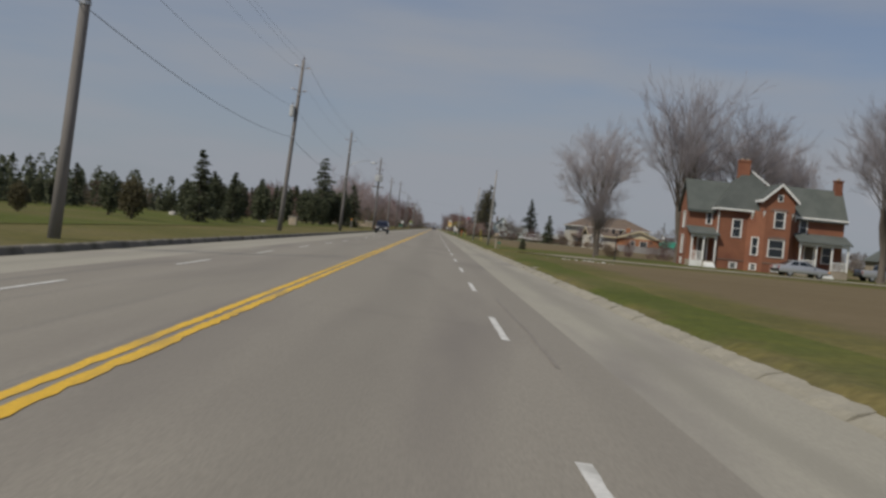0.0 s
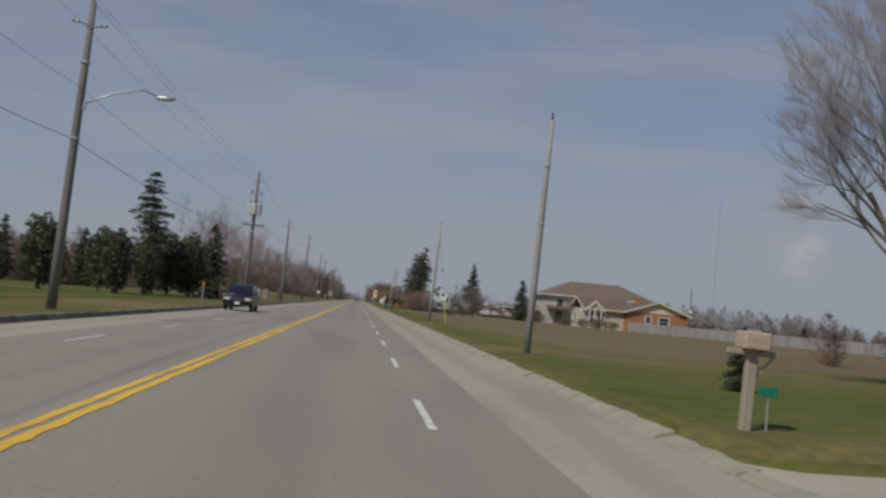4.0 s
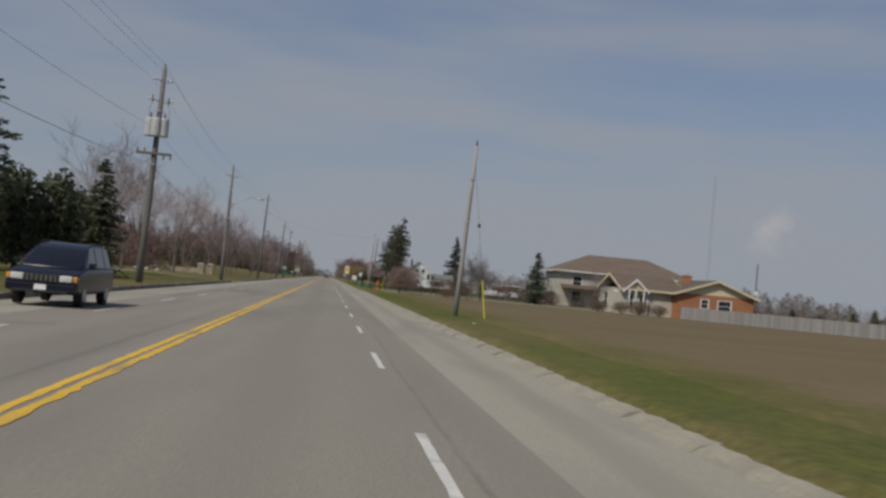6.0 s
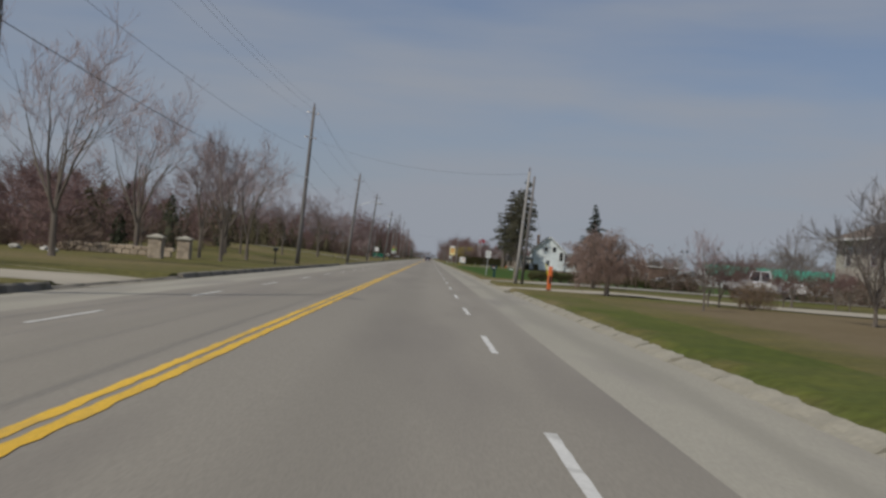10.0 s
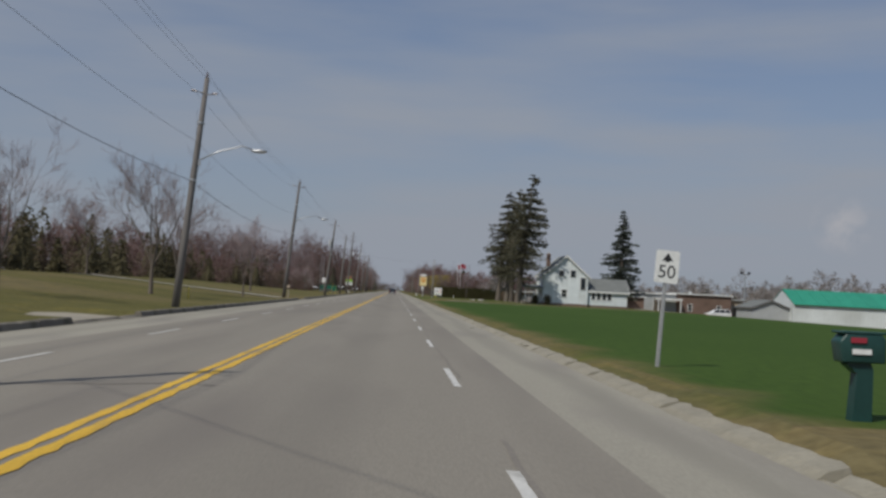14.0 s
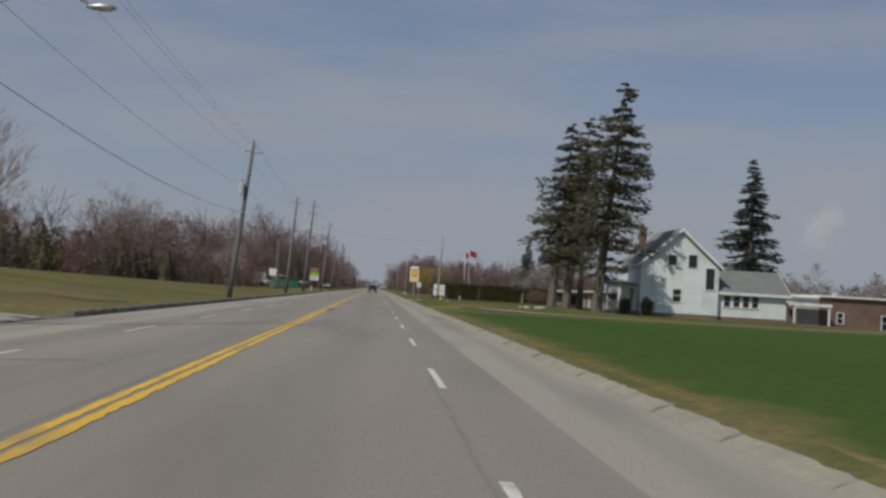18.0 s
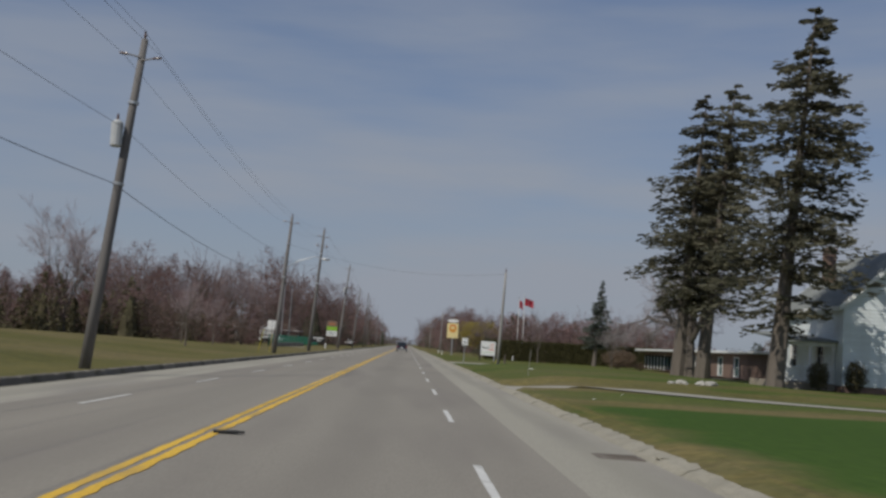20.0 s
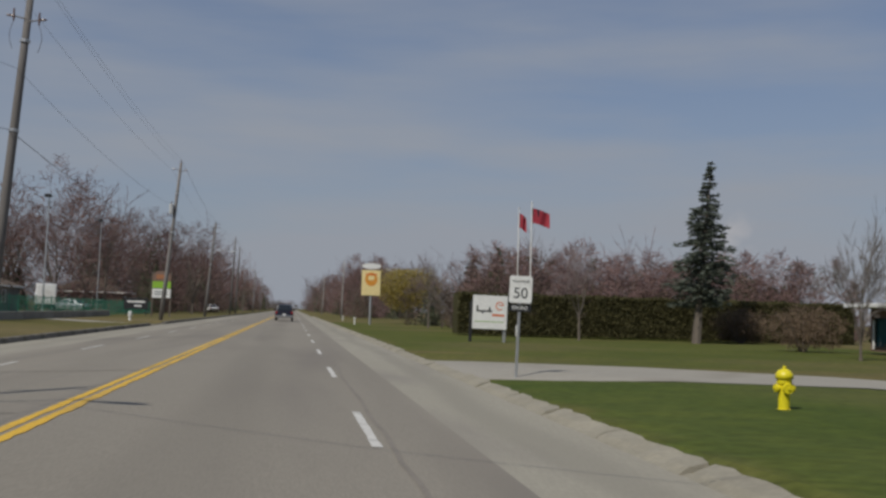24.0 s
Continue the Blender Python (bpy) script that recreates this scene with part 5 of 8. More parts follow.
# ---- utility poles, lamps and wires ----
def utility_pole(base, top, label, arms=(), lamp=None, tank=False, r0=0.17, guy=None, second=False, cans=0, tag_plate=False):
    """A wooden pole, leaning as its top says, with its hardware. arms: heights of crossarms as shares; lamp: share of the height and the lamp's end."""
    b, t = Vector(base), Vector(top)
    ob = thing("utility_pole" if not lamp else "street_lamp_pole", label, "utility pole", base, group="poles along the road")
    d = t - b
    h = d.length

    def at(s):
        return d * s

    f = Form().tube([tuple(at(-0.03)), tuple(at(0.3)), tuple(at(0.7)), tuple(at(1))], [r0 * 1.06, r0 * 0.94, r0 * 0.78, r0 * 0.62], 12)
    part("pole", f, POLE_PALE if r0 < 0.12 else POLE_WOOD, ob, smooth=True)
    if second:
        part("pole", Form().tube([(0.55, 1.6, -0.2), (0.5 + d.x, 1.6, d.z * 0.98)], [r0 * 0.9, r0 * 0.6], 12), POLE_WOOD, ob, "second pole standing close beside the first", smooth=True)
    for s in (0.13, 0.55, 0.8):
        p = at(s)
        part("band", Form().tube([tuple(p - d * 0.004), tuple(p + d * 0.004)], [r0 * 1.0, r0 * 1.0], 12), STEEL, ob, "galvanised steel band")
    if tag_plate:
        part("plate", Form().box(-0.09, 0.09, -r0 - 0.03, -r0 - 0.01, 1.55, 1.85), ORANGE, ob, "small orange-red plate")
    for s, w in arms:
        p = at(s)
        if w < 1.85:
            # two light stand-off arms, one a little above the other, each ending in a long insulator
            for sg in (-1, 1):
                z, x1 = p.z - 0.05 * sg, p.x + sg * w * 0.27
                arm = part("standoff_arm", Form().tube([(p.x, p.y - 0.1, z - 0.05), (x1, p.y - 0.14, z + 0.03)], [0.030, 0.022], 6), POLE_WOOD, ob, "slim grey stand-off arm")
                g = Form().tube([(x1 - sg * 0.05, p.y - 0.14, z + 0.03), (x1, p.y - 0.14, z + 0.03), (x1 + sg * 0.07, p.y - 0.14, z + 0.04), (x1 + sg * 0.14, p.y - 0.14, z + 0.045), (x1 + sg * 0.24, p.y - 0.14, z + 0.055)], [0.02, 0.05, 0.035, 0.05, 0.02], 8)
                part("insulator", g, CERAMIC, arm, "dark ceramic post insulator")
                if w > 1.6:
                    q = x1 - sg * 0.02
                    part("cutout_switch", Form().tube([(q, p.y - 0.16, z - 0.16), (q, p.y - 0.16, z + 0.02), (q, p.y - 0.16, z + 0.30)], [0.028, 0.045, 0.028], 8), CERAMIC, arm, "grey fuse cut-out")
                    loop = [(q + sg * 0.12 * math.sin(math.pi * k / 6), p.y - 0.16, z - 0.16 - 1.0 * k / 6) for k in range(7)]
                    part("jumper", Form().tube(loop, 0.012, 4), WIRE, ob, "looped jumper cable")
            continue
        arm = part("crossarm", Form().box(p.x - w / 2, p.x + w / 2, p.y - 0.26, p.y - 0.12, p.z - 0.07, p.z + 0.07, 0.012), BARK, ob, "dark heavy crossarm")
        for x in (-0.94, -0.55, 0.55, 0.94):
            q = (p.x + x * w / 2, p.y - 0.19)
            low = 0.07 if x < 0 else -0.30
            g = Form().tube([(*q, p.z + low), (*q, p.z + low + 0.06), (*q, p.z + low + 0.1), (*q, p.z + low + 0.16), (*q, p.z + low + 0.22)], [0.018, 0.05, 0.03, 0.055, 0.03], 8)
            part("insulator", g, CERAMIC, arm, "brown ceramic insulator")
        for sg in (-1, 1):
            part("brace", Form().tube([(p.x + sg * w * 0.36, p.y - 0.14, p.z - 0.05), (p.x + sg * 0.05, p.y - 0.14, p.z - 0.55)], 0.014, 4), STEEL, arm)
    g = Form()
    p = at(1)
    g.tube([tuple(p), tuple(p + Vector((0, 0, 0.12))), tuple(p + Vector((0, 0, 0.16))), tuple(p + Vector((0, 0, 0.26)))], [0.02, 0.055, 0.03, 0.04], 8)
    part("insulator", g, CERAMIC, ob, "brown ceramic insulator")
    if tank:
        p = at(0.72)
        for x, y in ((0.0, -0.46), (-0.38, -0.30), (0.38, -0.30)):
            k = part("transformer", Form().tube([(p.x + x, p.y + y, p.z - 0.5), (p.x + x, p.y + y, p.z - 0.46), (p.x + x, p.y + y, p.z + 0.42), (p.x + x, p.y + y, p.z + 0.5), (p.x + x, p.y + y, p.z + 0.54)], [0.24, 0.27, 0.27, 0.25, 0.12], 14), TANK, ob, "grey steel transformer tank")
            part("bushing", Form().tube([(p.x + x, p.y + y, p.z + 0.52), (p.x + x, p.y + y, p.z + 0.62), (p.x + x, p.y + y, p.z + 0.82)], [0.05, 0.075, 0.03], 8), CERAMIC, k)
    for i in range(cans):
        p = at(0.70 - 0.02 * i)
        k = part("transformer", Form().tube([(p.x - 0.28, p.y - 0.2, p.z - 0.42), (p.x - 0.28, p.y - 0.2, p.z - 0.38), (p.x - 0.28, p.y - 0.2, p.z + 0.34), (p.x - 0.28, p.y - 0.2, p.z + 0.42)], [0.15, 0.18, 0.18, 0.1], 12), TANK, ob, "small grey transformer tank")
        part("bushing", Form().tube([(p.x - 0.28, p.y - 0.2, p.z + 0.4), (p.x - 0.28, p.y - 0.2, p.z + 0.62)], [0.05, 0.03], 8), CERAMIC, k)
    if lamp:
        s, end = lamp
        p = at(s)
        e = Vector(end) - b
        mid1 = p.lerp(e, 0.35) + Vector((0, 0, 0.28 * (e.x - p.x) / 2.8))
        mid2 = p.lerp(e, 0.72) + Vector((0, 0, 0.34 * (e.x - p.x) / 2.8))
        arm = part("lamp_arm", Form().tube([tuple(p), tuple(mid1), tuple(mid2), tuple(e - Vector((0.32, 0, -0.03)))], [0.035, 0.032, 0.03, 0.028], 8), STEEL, ob, "curved galvanised lamp arm", smooth=True)
        hd = Form()
        x0 = e.x - 0.38
        for_rings = ((0, 0.05, 0.04), (0.12, 0.09, 0.07), (0.34, 0.15, 0.10), (0.58, 0.15, 0.09), (0.72, 0.07, 0.04))
        v, n = [], 10
        for dx, w, hh in for_rings:
            for i in range(n):
                a = 2 * math.pi * i / n
                v.append((x0 + dx, e.y + math.cos(a) * w, e.z - 0.03 + math.sin(a) * hh))
        fc = [(i * n + j, i * n + (j + 1) % n, (i + 1) * n + (j + 1) % n, (i + 1) * n + j) for i in range(len(for_rings) - 1) for j in range(n)]
        fc += [tuple(reversed(range(n))), tuple(range(4 * n, 5 * n))]
        hd.add(v, fc)
        head = part("lamp_head", hd, STEEL, arm, "grey cobra-head street lamp", smooth=True)
        part("bracket", Form().box(p.x - 0.03, p.x + r0 + 0.05, p.y - 0.06, p.y + 0.06, p.z - 0.16, p.z + 0.12, 0.01), STEEL, ob)
    return b, d


LAMP = "weathered wooden pole carrying a curved street lamp"
PLAIN = "weathered wooden utility pole with crossarms"
POLES = []


def pole_l(base, top, **kw):
    text = kw.pop("label", LAMP if kw.get("lamp") else PLAIN)
    b, d = utility_pole(base, top, text, **kw)
    POLES.append((b, d))


ARM2 = ((0.955, 1.5),)
pole_l((-8.04, 11.5, 0), (-7.5, 11.5, 11.8), arms=ARM2, lamp=(0.58, (-5.0, 11.7, 7.9)))
pole_l((-8.92, 59, 0), (-8.27, 59, 12.5), arms=((0.955, 1.3), (0.82, 1.2)), cans=1)
pole_l((-7.95, 97, 0), (-7.63, 97, 10.75), arms=((0.92, 1.5),), lamp=(0.66, (-4.95, 97.6, 7.75)))
pole_l((-7.85, 156.8, 0), (-7.6, 156.8, 11.9), arms=((0.94, 1.1), (0.845, 1.7), (0.60, 1.9)), tank=True, label="wooden pole with a cluster of grey transformers", r0=0.19)
pole_l((-7.5, 197.7, 0), (-7.36, 197.7, 10.63), arms=((0.92, 1.4),), lamp=(0.66, (-4.6, 198.2, 7.95)))
pole_l((-8.05, 257.7, 0), (-7.62, 257.7, 12.5), arms=((0.955, 1.0), (0.8, 0.9)))
pole_l((-7.3, 298.2, 0), (-6.53, 298.4, 10.4), arms=((0.93, 1.4),), lamp=(0.63, (-3.95, 298.2, 7.2)))
pole_l((-8.25, 352.8, 0.1), (-7.3, 352.6, 11.25), arms=((0.955, 1.4),), lamp=(0.655, (-4.75, 353.2, 7.8)))
pole_l((-7.3, 397.6, 0.05), (-6.32, 397.6, 10.4), arms=((0.94, 1.6),), cans=1)
pole_l((-7.9, 448.4, 0.1), (-7.24, 448.5, 10.9), arms=((0.955, 1.5),), lamp=(0.62, (-4.3, 448.2, 7.65)))
pole_l((-7.95, 478.1, 0.1), (-7.13, 478.2, 13.1), arms=((0.94, 1.4), (0.86, 1.7)), label="tall wooden pole with two crossarms", r0=0.18)
pole_l((-8.0, 527, 0.1), (-6.95, 527, 12.9), arms=((0.95, 1.4),), cans=1)
pole_l((-8.0, 570, 0.1), (-7.15, 570, 11.4), arms=((0.95, 1.4),), lamp=(0.68, (-4.9, 570, 8.0)))
pole_l((-8.0, 621, 0.1), (-7.5, 621, 13.0), arms=((0.95, 1.4),))
pole_l((-8.0, 638, 0.1), (-7.6, 638, 12.4), arms=((0.95, 1.4),), lamp=(0.64, (-5.0, 638, 8.2)))
pole_l((-8.2, 730, 0.1), (-7.8, 730, 11), arms=((0.95, 1.4),))
pole_l((-8.2, 790, 0.1), (-7.8, 790, 11), arms=((0.95, 1.4),), lamp=(0.66, (-5.2, 790, 7.8)))
SHORT = "plain leaning wooden service pole on the verge"
RP = []
for base, top, kw in (((8.2, 94.5, 0), (8.41, 94.5, 7.8), {}), ((8.45, 145.9, 0), (8.75, 145.9, 7.95), {}), ((8.0, 242.2, 0), (8.4, 242.2, 7.25), {"second": True}), ((9.09, 439.8, 0.1), (9.37, 440, 6.85), {}), ((10.3, 607, 0), (10.5, 607, 9), {}), ((9.6, 690, 0), (9.8, 690, 9), {})):
    RP.append(utility_pole(base, top, SHORT, r0=0.115, **kw))


def wire(name, a, b, sag, r, label):
    a, b = Vector(a), Vector(b)
    n = 14
    pts = [tuple(a.lerp(b, i / n) - Vector((0, 0, 4 * sag * (i / n) * (1 - i / n)))) for i in range(n + 1)]
    ob = new(name, Form().tube(pts, r, 4).mesh(name, WIRE))
    return tagged(ob, label, "wire", "overhead wires", "structure")


ends = [(POLES[0][0] + Vector((0, -48, 0)), POLES[0][1])] + POLES
for (b0, d0), (b1, d1) in zip(ends, ends[1:]):
    for s, dx, sag, r in ((0.95, -0.58, 0.5, 0.0055), (0.95, 0.58, 0.5, 0.0055), (1.02, 0.0, 0.45, 0.0055), (0.72, -0.12, 0.55, 0.007), (0.55, -0.14, 0.6, 0.0125)):
        z0, z1 = min(s * d0.z, d0.z + 0.2), min(s * d1.z, d1.z + 0.2)
        wire("overhead_wire", b0 + d0 * s + Vector((dx, -0.18, 0)), b1 + d1 * s + Vector((dx, -0.18, 0)), sag, r, "thin dark overhead wire between the wooden poles" if r < 0.012 else "thick dark telephone cable between the wooden poles")
# service wires across the road and stays
for k, j in ((5, 2), (9, 3)):
    b0, d0 = POLES[k]
    b1, d1 = RP[j]
    wire("service_wire", b0 + d0 * 0.8, b1 + d1 * 0.98, 0.9, 0.008, "dark service wire slung across the road")


def stay(foot, top, h, label, ball=None):
    ob = thing("guy_wire_guard", label, "guy guard", foot)
    f, t = Vector(foot), Vector(top)
    d = (t - f).normalized()
    part("guard", Form().tube([(0, 0, -0.1), tuple(d * h)], [0.028, 0.024], 8), YELLOW, ob, "bright yellow plastic sleeve")
    part("stay", Form().tube([tuple(d * h), tuple(t - f)], 0.008, 4), WIRE, ob, "thin steel stay wire")
    if ball:
        p = d * ball
        part("strain_insulator", Form().tube([tuple(p - d * 0.1), tuple(p - d * 0.05), tuple(p + d * 0.05), tuple(p + d * 0.1)], [0.02, 0.07, 0.07, 0.02], 8), BLACK, ob)


stay((9.76, 145.4, 0), (8.72, 145.9, 7.4), 1.75, "yellow guard on a pole's stay, in the verge", 4.3)
stay((10.1, 240.7, -0.05), (8.38, 242.1, 7.0), 1.5, "yellow guard on a pole's stay, in the lawn")
stay((-10.6, 318.0, 0.1), (-7.0, 299, 9.0), 1.5, "yellow guard on a pole's stay, in the grass")
stay((-10.0, 454.4, 0.1), (-7.3, 448.5, 9.4), 2.1, "yellow guard on a pole's stay, in the grass")
stay((-9.2, 455.4, 0.1), (-7.3, 448.5, 7.4), 1.9, "yellow guard on a pole's stay, in the grass")

# ---- buildings ----
def wall(parent, name, mat, a, b, z0, z1, openings=(), thick=0.25, label="", glass=None, frame_mat=None, trim=0.09, bars=True):
    """A wall from a to b (its outside on the right of that way), with real openings (start, end, low, high) and a window in each."""
    a, b = Vector((*a, 0)), Vector((*b, 0))
    run = (b - a)
    length = run.length
    u = run.normalized()
    n = Vector((u.y, -u.x, 0))
    xs = sorted({0.0, length, *(o[0] for o in openings), *(o[1] for o in openings)})
    zs = sorted({z0, z1, *(o[2] for o in openings), *(o[3] for o in openings)})
    f = Form()

    def put(form, x0, x1, d0, d1, lo, hi):
        c = [a + u * x + n * d for d in (d0, d1) for x in (x0, x1)]
        form.add([(p.x, p.y, z) for z in (lo, hi) for p in c], [(0, 2, 3, 1), (4, 5, 7, 6), (0, 1, 5, 4), (2, 6, 7, 3), (0, 4, 6, 2), (1, 3, 7, 5)])

    for x0, x1 in zip(xs, xs[1:]):
        for lo, hi in zip(zs, zs[1:]):
            if not any(o[0] <= x0 + 1e-6 and o[1] >= x1 - 1e-6 and o[2] <= lo + 1e-6 and o[3] >= hi - 1e-6 for o in openings):
                put(f, max(x0, 0.004), min(x1, length - 0.004), -thick, 0, lo, hi)
    me = f.mesh(name, mat)
    bm = bmesh.new()
    bm.from_mesh(me)
    bmesh.ops.remove_doubles(bm, verts=bm.verts, dist=0.001)
    bm.to_mesh(me)
    bm.free()
    w = part(name, me, None, parent, label)
    for o in openings:
        door = len(o) > 4 and o[4] == "door"
        fr = Form()
        put(fr, o[0] - trim, o[0] + 0.03, -0.08, 0.03, o[2], o[3])
        put(fr, o[1] - 0.03, o[1] + trim, -0.08, 0.03, o[2], o[3])
        put(fr, o[0] - trim, o[1] + trim, -0.08, 0.035, o[3], o[3] + trim)
        wn_ = part("door" if door else "window", fr, frame_mat or PAINT_WHITE, parent, "white-framed door" if door else "white-framed window")
        pf = Form()
        put(pf, o[0], o[1], -0.12, -0.09, o[2], o[3])
        part("leaf" if door else "pane", pf, BARK if door else (glass or GLASS), wn_)
        if not door:
            sf = Form()
            put(sf, o[0] - trim, o[1] + trim, -0.08, 0.07, o[2] - 0.07, o[2])
            part("sill", sf, frame_mat or PAINT_WHITE, wn_)
            if bars:
                mf = Form()
                m = (o[2] + o[3]) / 2
                put(mf, o[0] + 0.03, o[1] - 0.03, -0.088, -0.05, m - 0.025, m + 0.025)
                part("meeting_rail", mf, frame_mat or PAINT_WHITE, wn_)
    return w


def gable_roof(parent, x0, x1, y0, y1, eave, ridge, axis, mat, over=0.35, trim=None, ends=0.3):
    """Two roof slopes with thickness; the ridge runs along the axis. White boards along eaves and verges."""
    t = 0.16
    slope = (ridge - eave) / (((x1 - x0) if axis == "y" else (y1 - y0)) / 2)
    if axis == "y":
        m, lo, hi = (x0 + x1) / 2, x0 - over, x1 + over
        d0, d1 = y0 - ends, y1 + ends
    else:
        m, lo, hi = (y0 + y1) / 2, y0 - over, y1 + over
        d0, d1 = x0 - ends, x1 + ends
    e = eave - slope * over
    for n, (p, q) in enumerate(((lo, m), (m, hi))):
        out = [(lo, e), (m, ridge), (m, ridge + t), (lo, e + t)] if n == 0 else [(m, ridge), (hi, e), (hi, e + t), (m, ridge + t)]
        part("roof", Form().prism(out, d0, d1, "y" if axis == "y" else "x"), mat, parent)
    tm = trim or PAINT_WHITE
    for edge in (lo, hi):
        s = 0.03 if edge == hi else -0.03
        out = [(min(edge, edge + s), e - 0.07), (max(edge, edge + s), e - 0.07), (max(edge, edge + s), e + t), (min(edge, edge + s), e + t)]
        part("gutter", Form().prism(out, d0, d1, "y" if axis == "y" else "x"), tm, parent, "white eaves gutter")
    for d in (d0, d1):
        s = 0.035
        dd = (d - s, d) if d == d0 else (d, d + s)
        for out in ([(lo, e - 0.10), (m, ridge - 0.10), (m, ridge + t + 0.02), (lo, e + t + 0.02)], [(m, ridge - 0.10), (hi, e - 0.10), (hi, e + t + 0.02), (m, ridge + t + 0.02)]):
            part("bargeboard", Form().prism(out, dd[0], dd[1], "y" if axis == "y" else "x"), tm, parent, "white sloping bargeboard")


def gable_end(parent, c0, c1, plane, eave, ridge, axis, mat, thick=0.25, name="gable"):
    """The triangle of wall under a roof's end."""
    lo, hi = sorted((plane, plane + thick))
    part(name, Form().prism([(c0, eave), (c1, eave), ((c0 + c1) / 2, ridge)], lo, hi, axis), mat, parent)


def hip_roof(parent, x0, x1, y0, y1, eave, ridge, mat, over=0.4, inset=None):
    """Four slopes down from a ridge along the longer side, with a white eaves board."""
    x0, x1, y0, y1 = x0 - over, x1 + over, y0 - over, y1 + over
    if x1 - x0 >= y1 - y0:
        k = inset if inset is not None else (y1 - y0) / 2
        r = [(x0 + k, (y0 + y1) / 2, ridge), (x1 - k, (y0 + y1) / 2, ridge)]
        f = [(0, 1, 5, 4), (1, 2, 5), (2, 3, 4, 5), (3, 0, 4)]
    else:
        k = inset if inset is not None else (x1 - x0) / 2
        r = [((x0 + x1) / 2, y0 + k, ridge), ((x0 + x1) / 2, y1 - k, ridge)]
        f = [(0, 1, 4), (1, 2, 5, 4), (2, 3, 5), (3, 0, 4, 5)]
    v = [(x0, y0, eave), (x1, y0, eave), (x1, y1, eave), (x0, y1, eave)] + r
    part("roof", Form().add(v, f + [(3, 2, 1, 0)]), mat, parent)
    fb = Form()
    for a, b, c, d in ((x0, x1, y0 - 0.03, y0), (x0, x1, y1, y1 + 0.03), (x0 - 0.03, x0, y0, y1), (x1, x1 + 0.03, y0, y1)):
        fb.box(a, b, c, d, eave - 0.16, eave + 0.02)
    part("fascia", fb, PAINT_WHITE, parent, "white eaves board")


def chimney(parent, x, y, z0, z1, w, mat):
    c = part("chimney", Form().box(x - w / 2, x + w / 2, y - w / 2, y + w / 2, z0, z1 - 0.25, 0.02).box(x - w / 2 - 0.06, x + w / 2 + 0.06, y - w / 2 - 0.06, y + w / 2 + 0.06, z1 - 0.25, z1 - 0.08, 0.02), mat, parent)
    part("chimney_pot", Form().tube([(x, y, z1 - 0.1), (x, y, z1 + 0.12)], [w * 0.26, w * 0.22], 10), STONE, c)


def porch(parent, x0, x1, y0, y1, floor, eave, back, roof_mat, posts, steps=None):
    """A lean-to porch in white timber: deck, posts, rail with balusters and a sloping roof."""
    part("deck", Form().box(x0, x1, y0, y1, 0.0, floor, 0.02), WOOD_POST, parent)
    part("porch_roof", Form().prism([(y0 - 0.3, eave), (y1, back), (y1, back + 0.12), (y0 - 0.3, eave + 0.12)], x0 - 0.2, x1 + 0.2, "x"), roof_mat, parent)
    part("porch_beam", Form().box(x0, x1, y0, y0 + 0.14, eave - 0.22, eave - 0.02, 0.01), PAINT_WHITE, parent)
    xs = [x0 + 0.1 + (x1 - x0 - 0.2) * i / (posts - 1) for i in range(posts)]
    for x in xs:
        part("porch_post", Form().box(x - 0.07, x + 0.07, y0, y0 + 0.14, floor, eave - 0.2, 0.012).box(x - 0.11, x + 0.11, y0 - 0.03, y0 + 0.17, eave - 0.36, eave - 0.22, 0.012), PAINT_WHITE, parent)
    for i, (a, b) in enumerate(zip(xs, xs[1:])):
        if steps == i:
            for k in range(4):
                part("step", Form().box(a + 0.1, b - 0.1, y0 - 0.3 * (k + 1), y0 - 0.3 * k, 0, floor - (k + 1) * floor / 5, 0.01), PAINT_WHITE, parent, "white-painted wooden step")
            continue
        rail = part("porch_rail", Form().box(a, b, y0 + 0.03, y0 + 0.11, floor + 0.78, floor + 0.86, 0.01).box(a, b, y0 + 0.04, y0 + 0.10, floor + 0.08, floor + 0.14, 0.01), PAINT_WHITE, parent)
        n = int((b - a) / 0.14)
        for k in range(1, n):
            x = a + (b - a) * k / n
            part("baluster", Form().box(x - 0.022, x + 0.022, y0 + 0.048, y0 + 0.092, floor + 0.14, floor + 0.78), PAINT_WHITE, rail)


# red brick farmhouse
fh = thing("brick_farmhouse", "two-storey red brick farmhouse with dark roof and white porches", "house")
wall(fh, "wall", BRICK_RED, (29.3, 82.0), (32.0, 82.0), 0, 5.75, [(1.35, 2.15, 3.15, 4.75), (1.4, 2.0, 0.2, 0.62)])
wall(fh, "wall", BRICK_RED, (32.0, 82.0), (33.25, 80.45), 0, 5.75, [(0.72, 1.38, 1.6, 3.2), (0.75, 1.35, 0.2, 0.68)])
wall(fh, "wall", BRICK_RED, (33.25, 80.45), (35.65, 80.45), 0, 6.7, [(0.85, 1.75, 4.3, 5.75), (0.5, 1.9, 1.55, 3.1), (0.95, 1.55, 0.2, 0.68)])
wall(fh, "wall", BRICK_RED, (35.65, 80.45), (36.7, 82.0), 0, 5.75)
wall(fh, "wall", BRICK_RED, (36.7, 82.0), (41.3, 82.0), 0, 5.85, [(0.35, 1.0, 3.95, 5.3), (1.0, 1.9, 0.75, 2.85, "door"), (2.7, 3.6, 1.4, 2.9)])
wall(fh, "wall", BRICK_RED, (41.3, 82.0), (41.3, 85.7), 0, 5.85)
wall(fh, "wall", BRICK_RED, (41.3, 85.7), (35.6, 85.7), 0, 5.85)
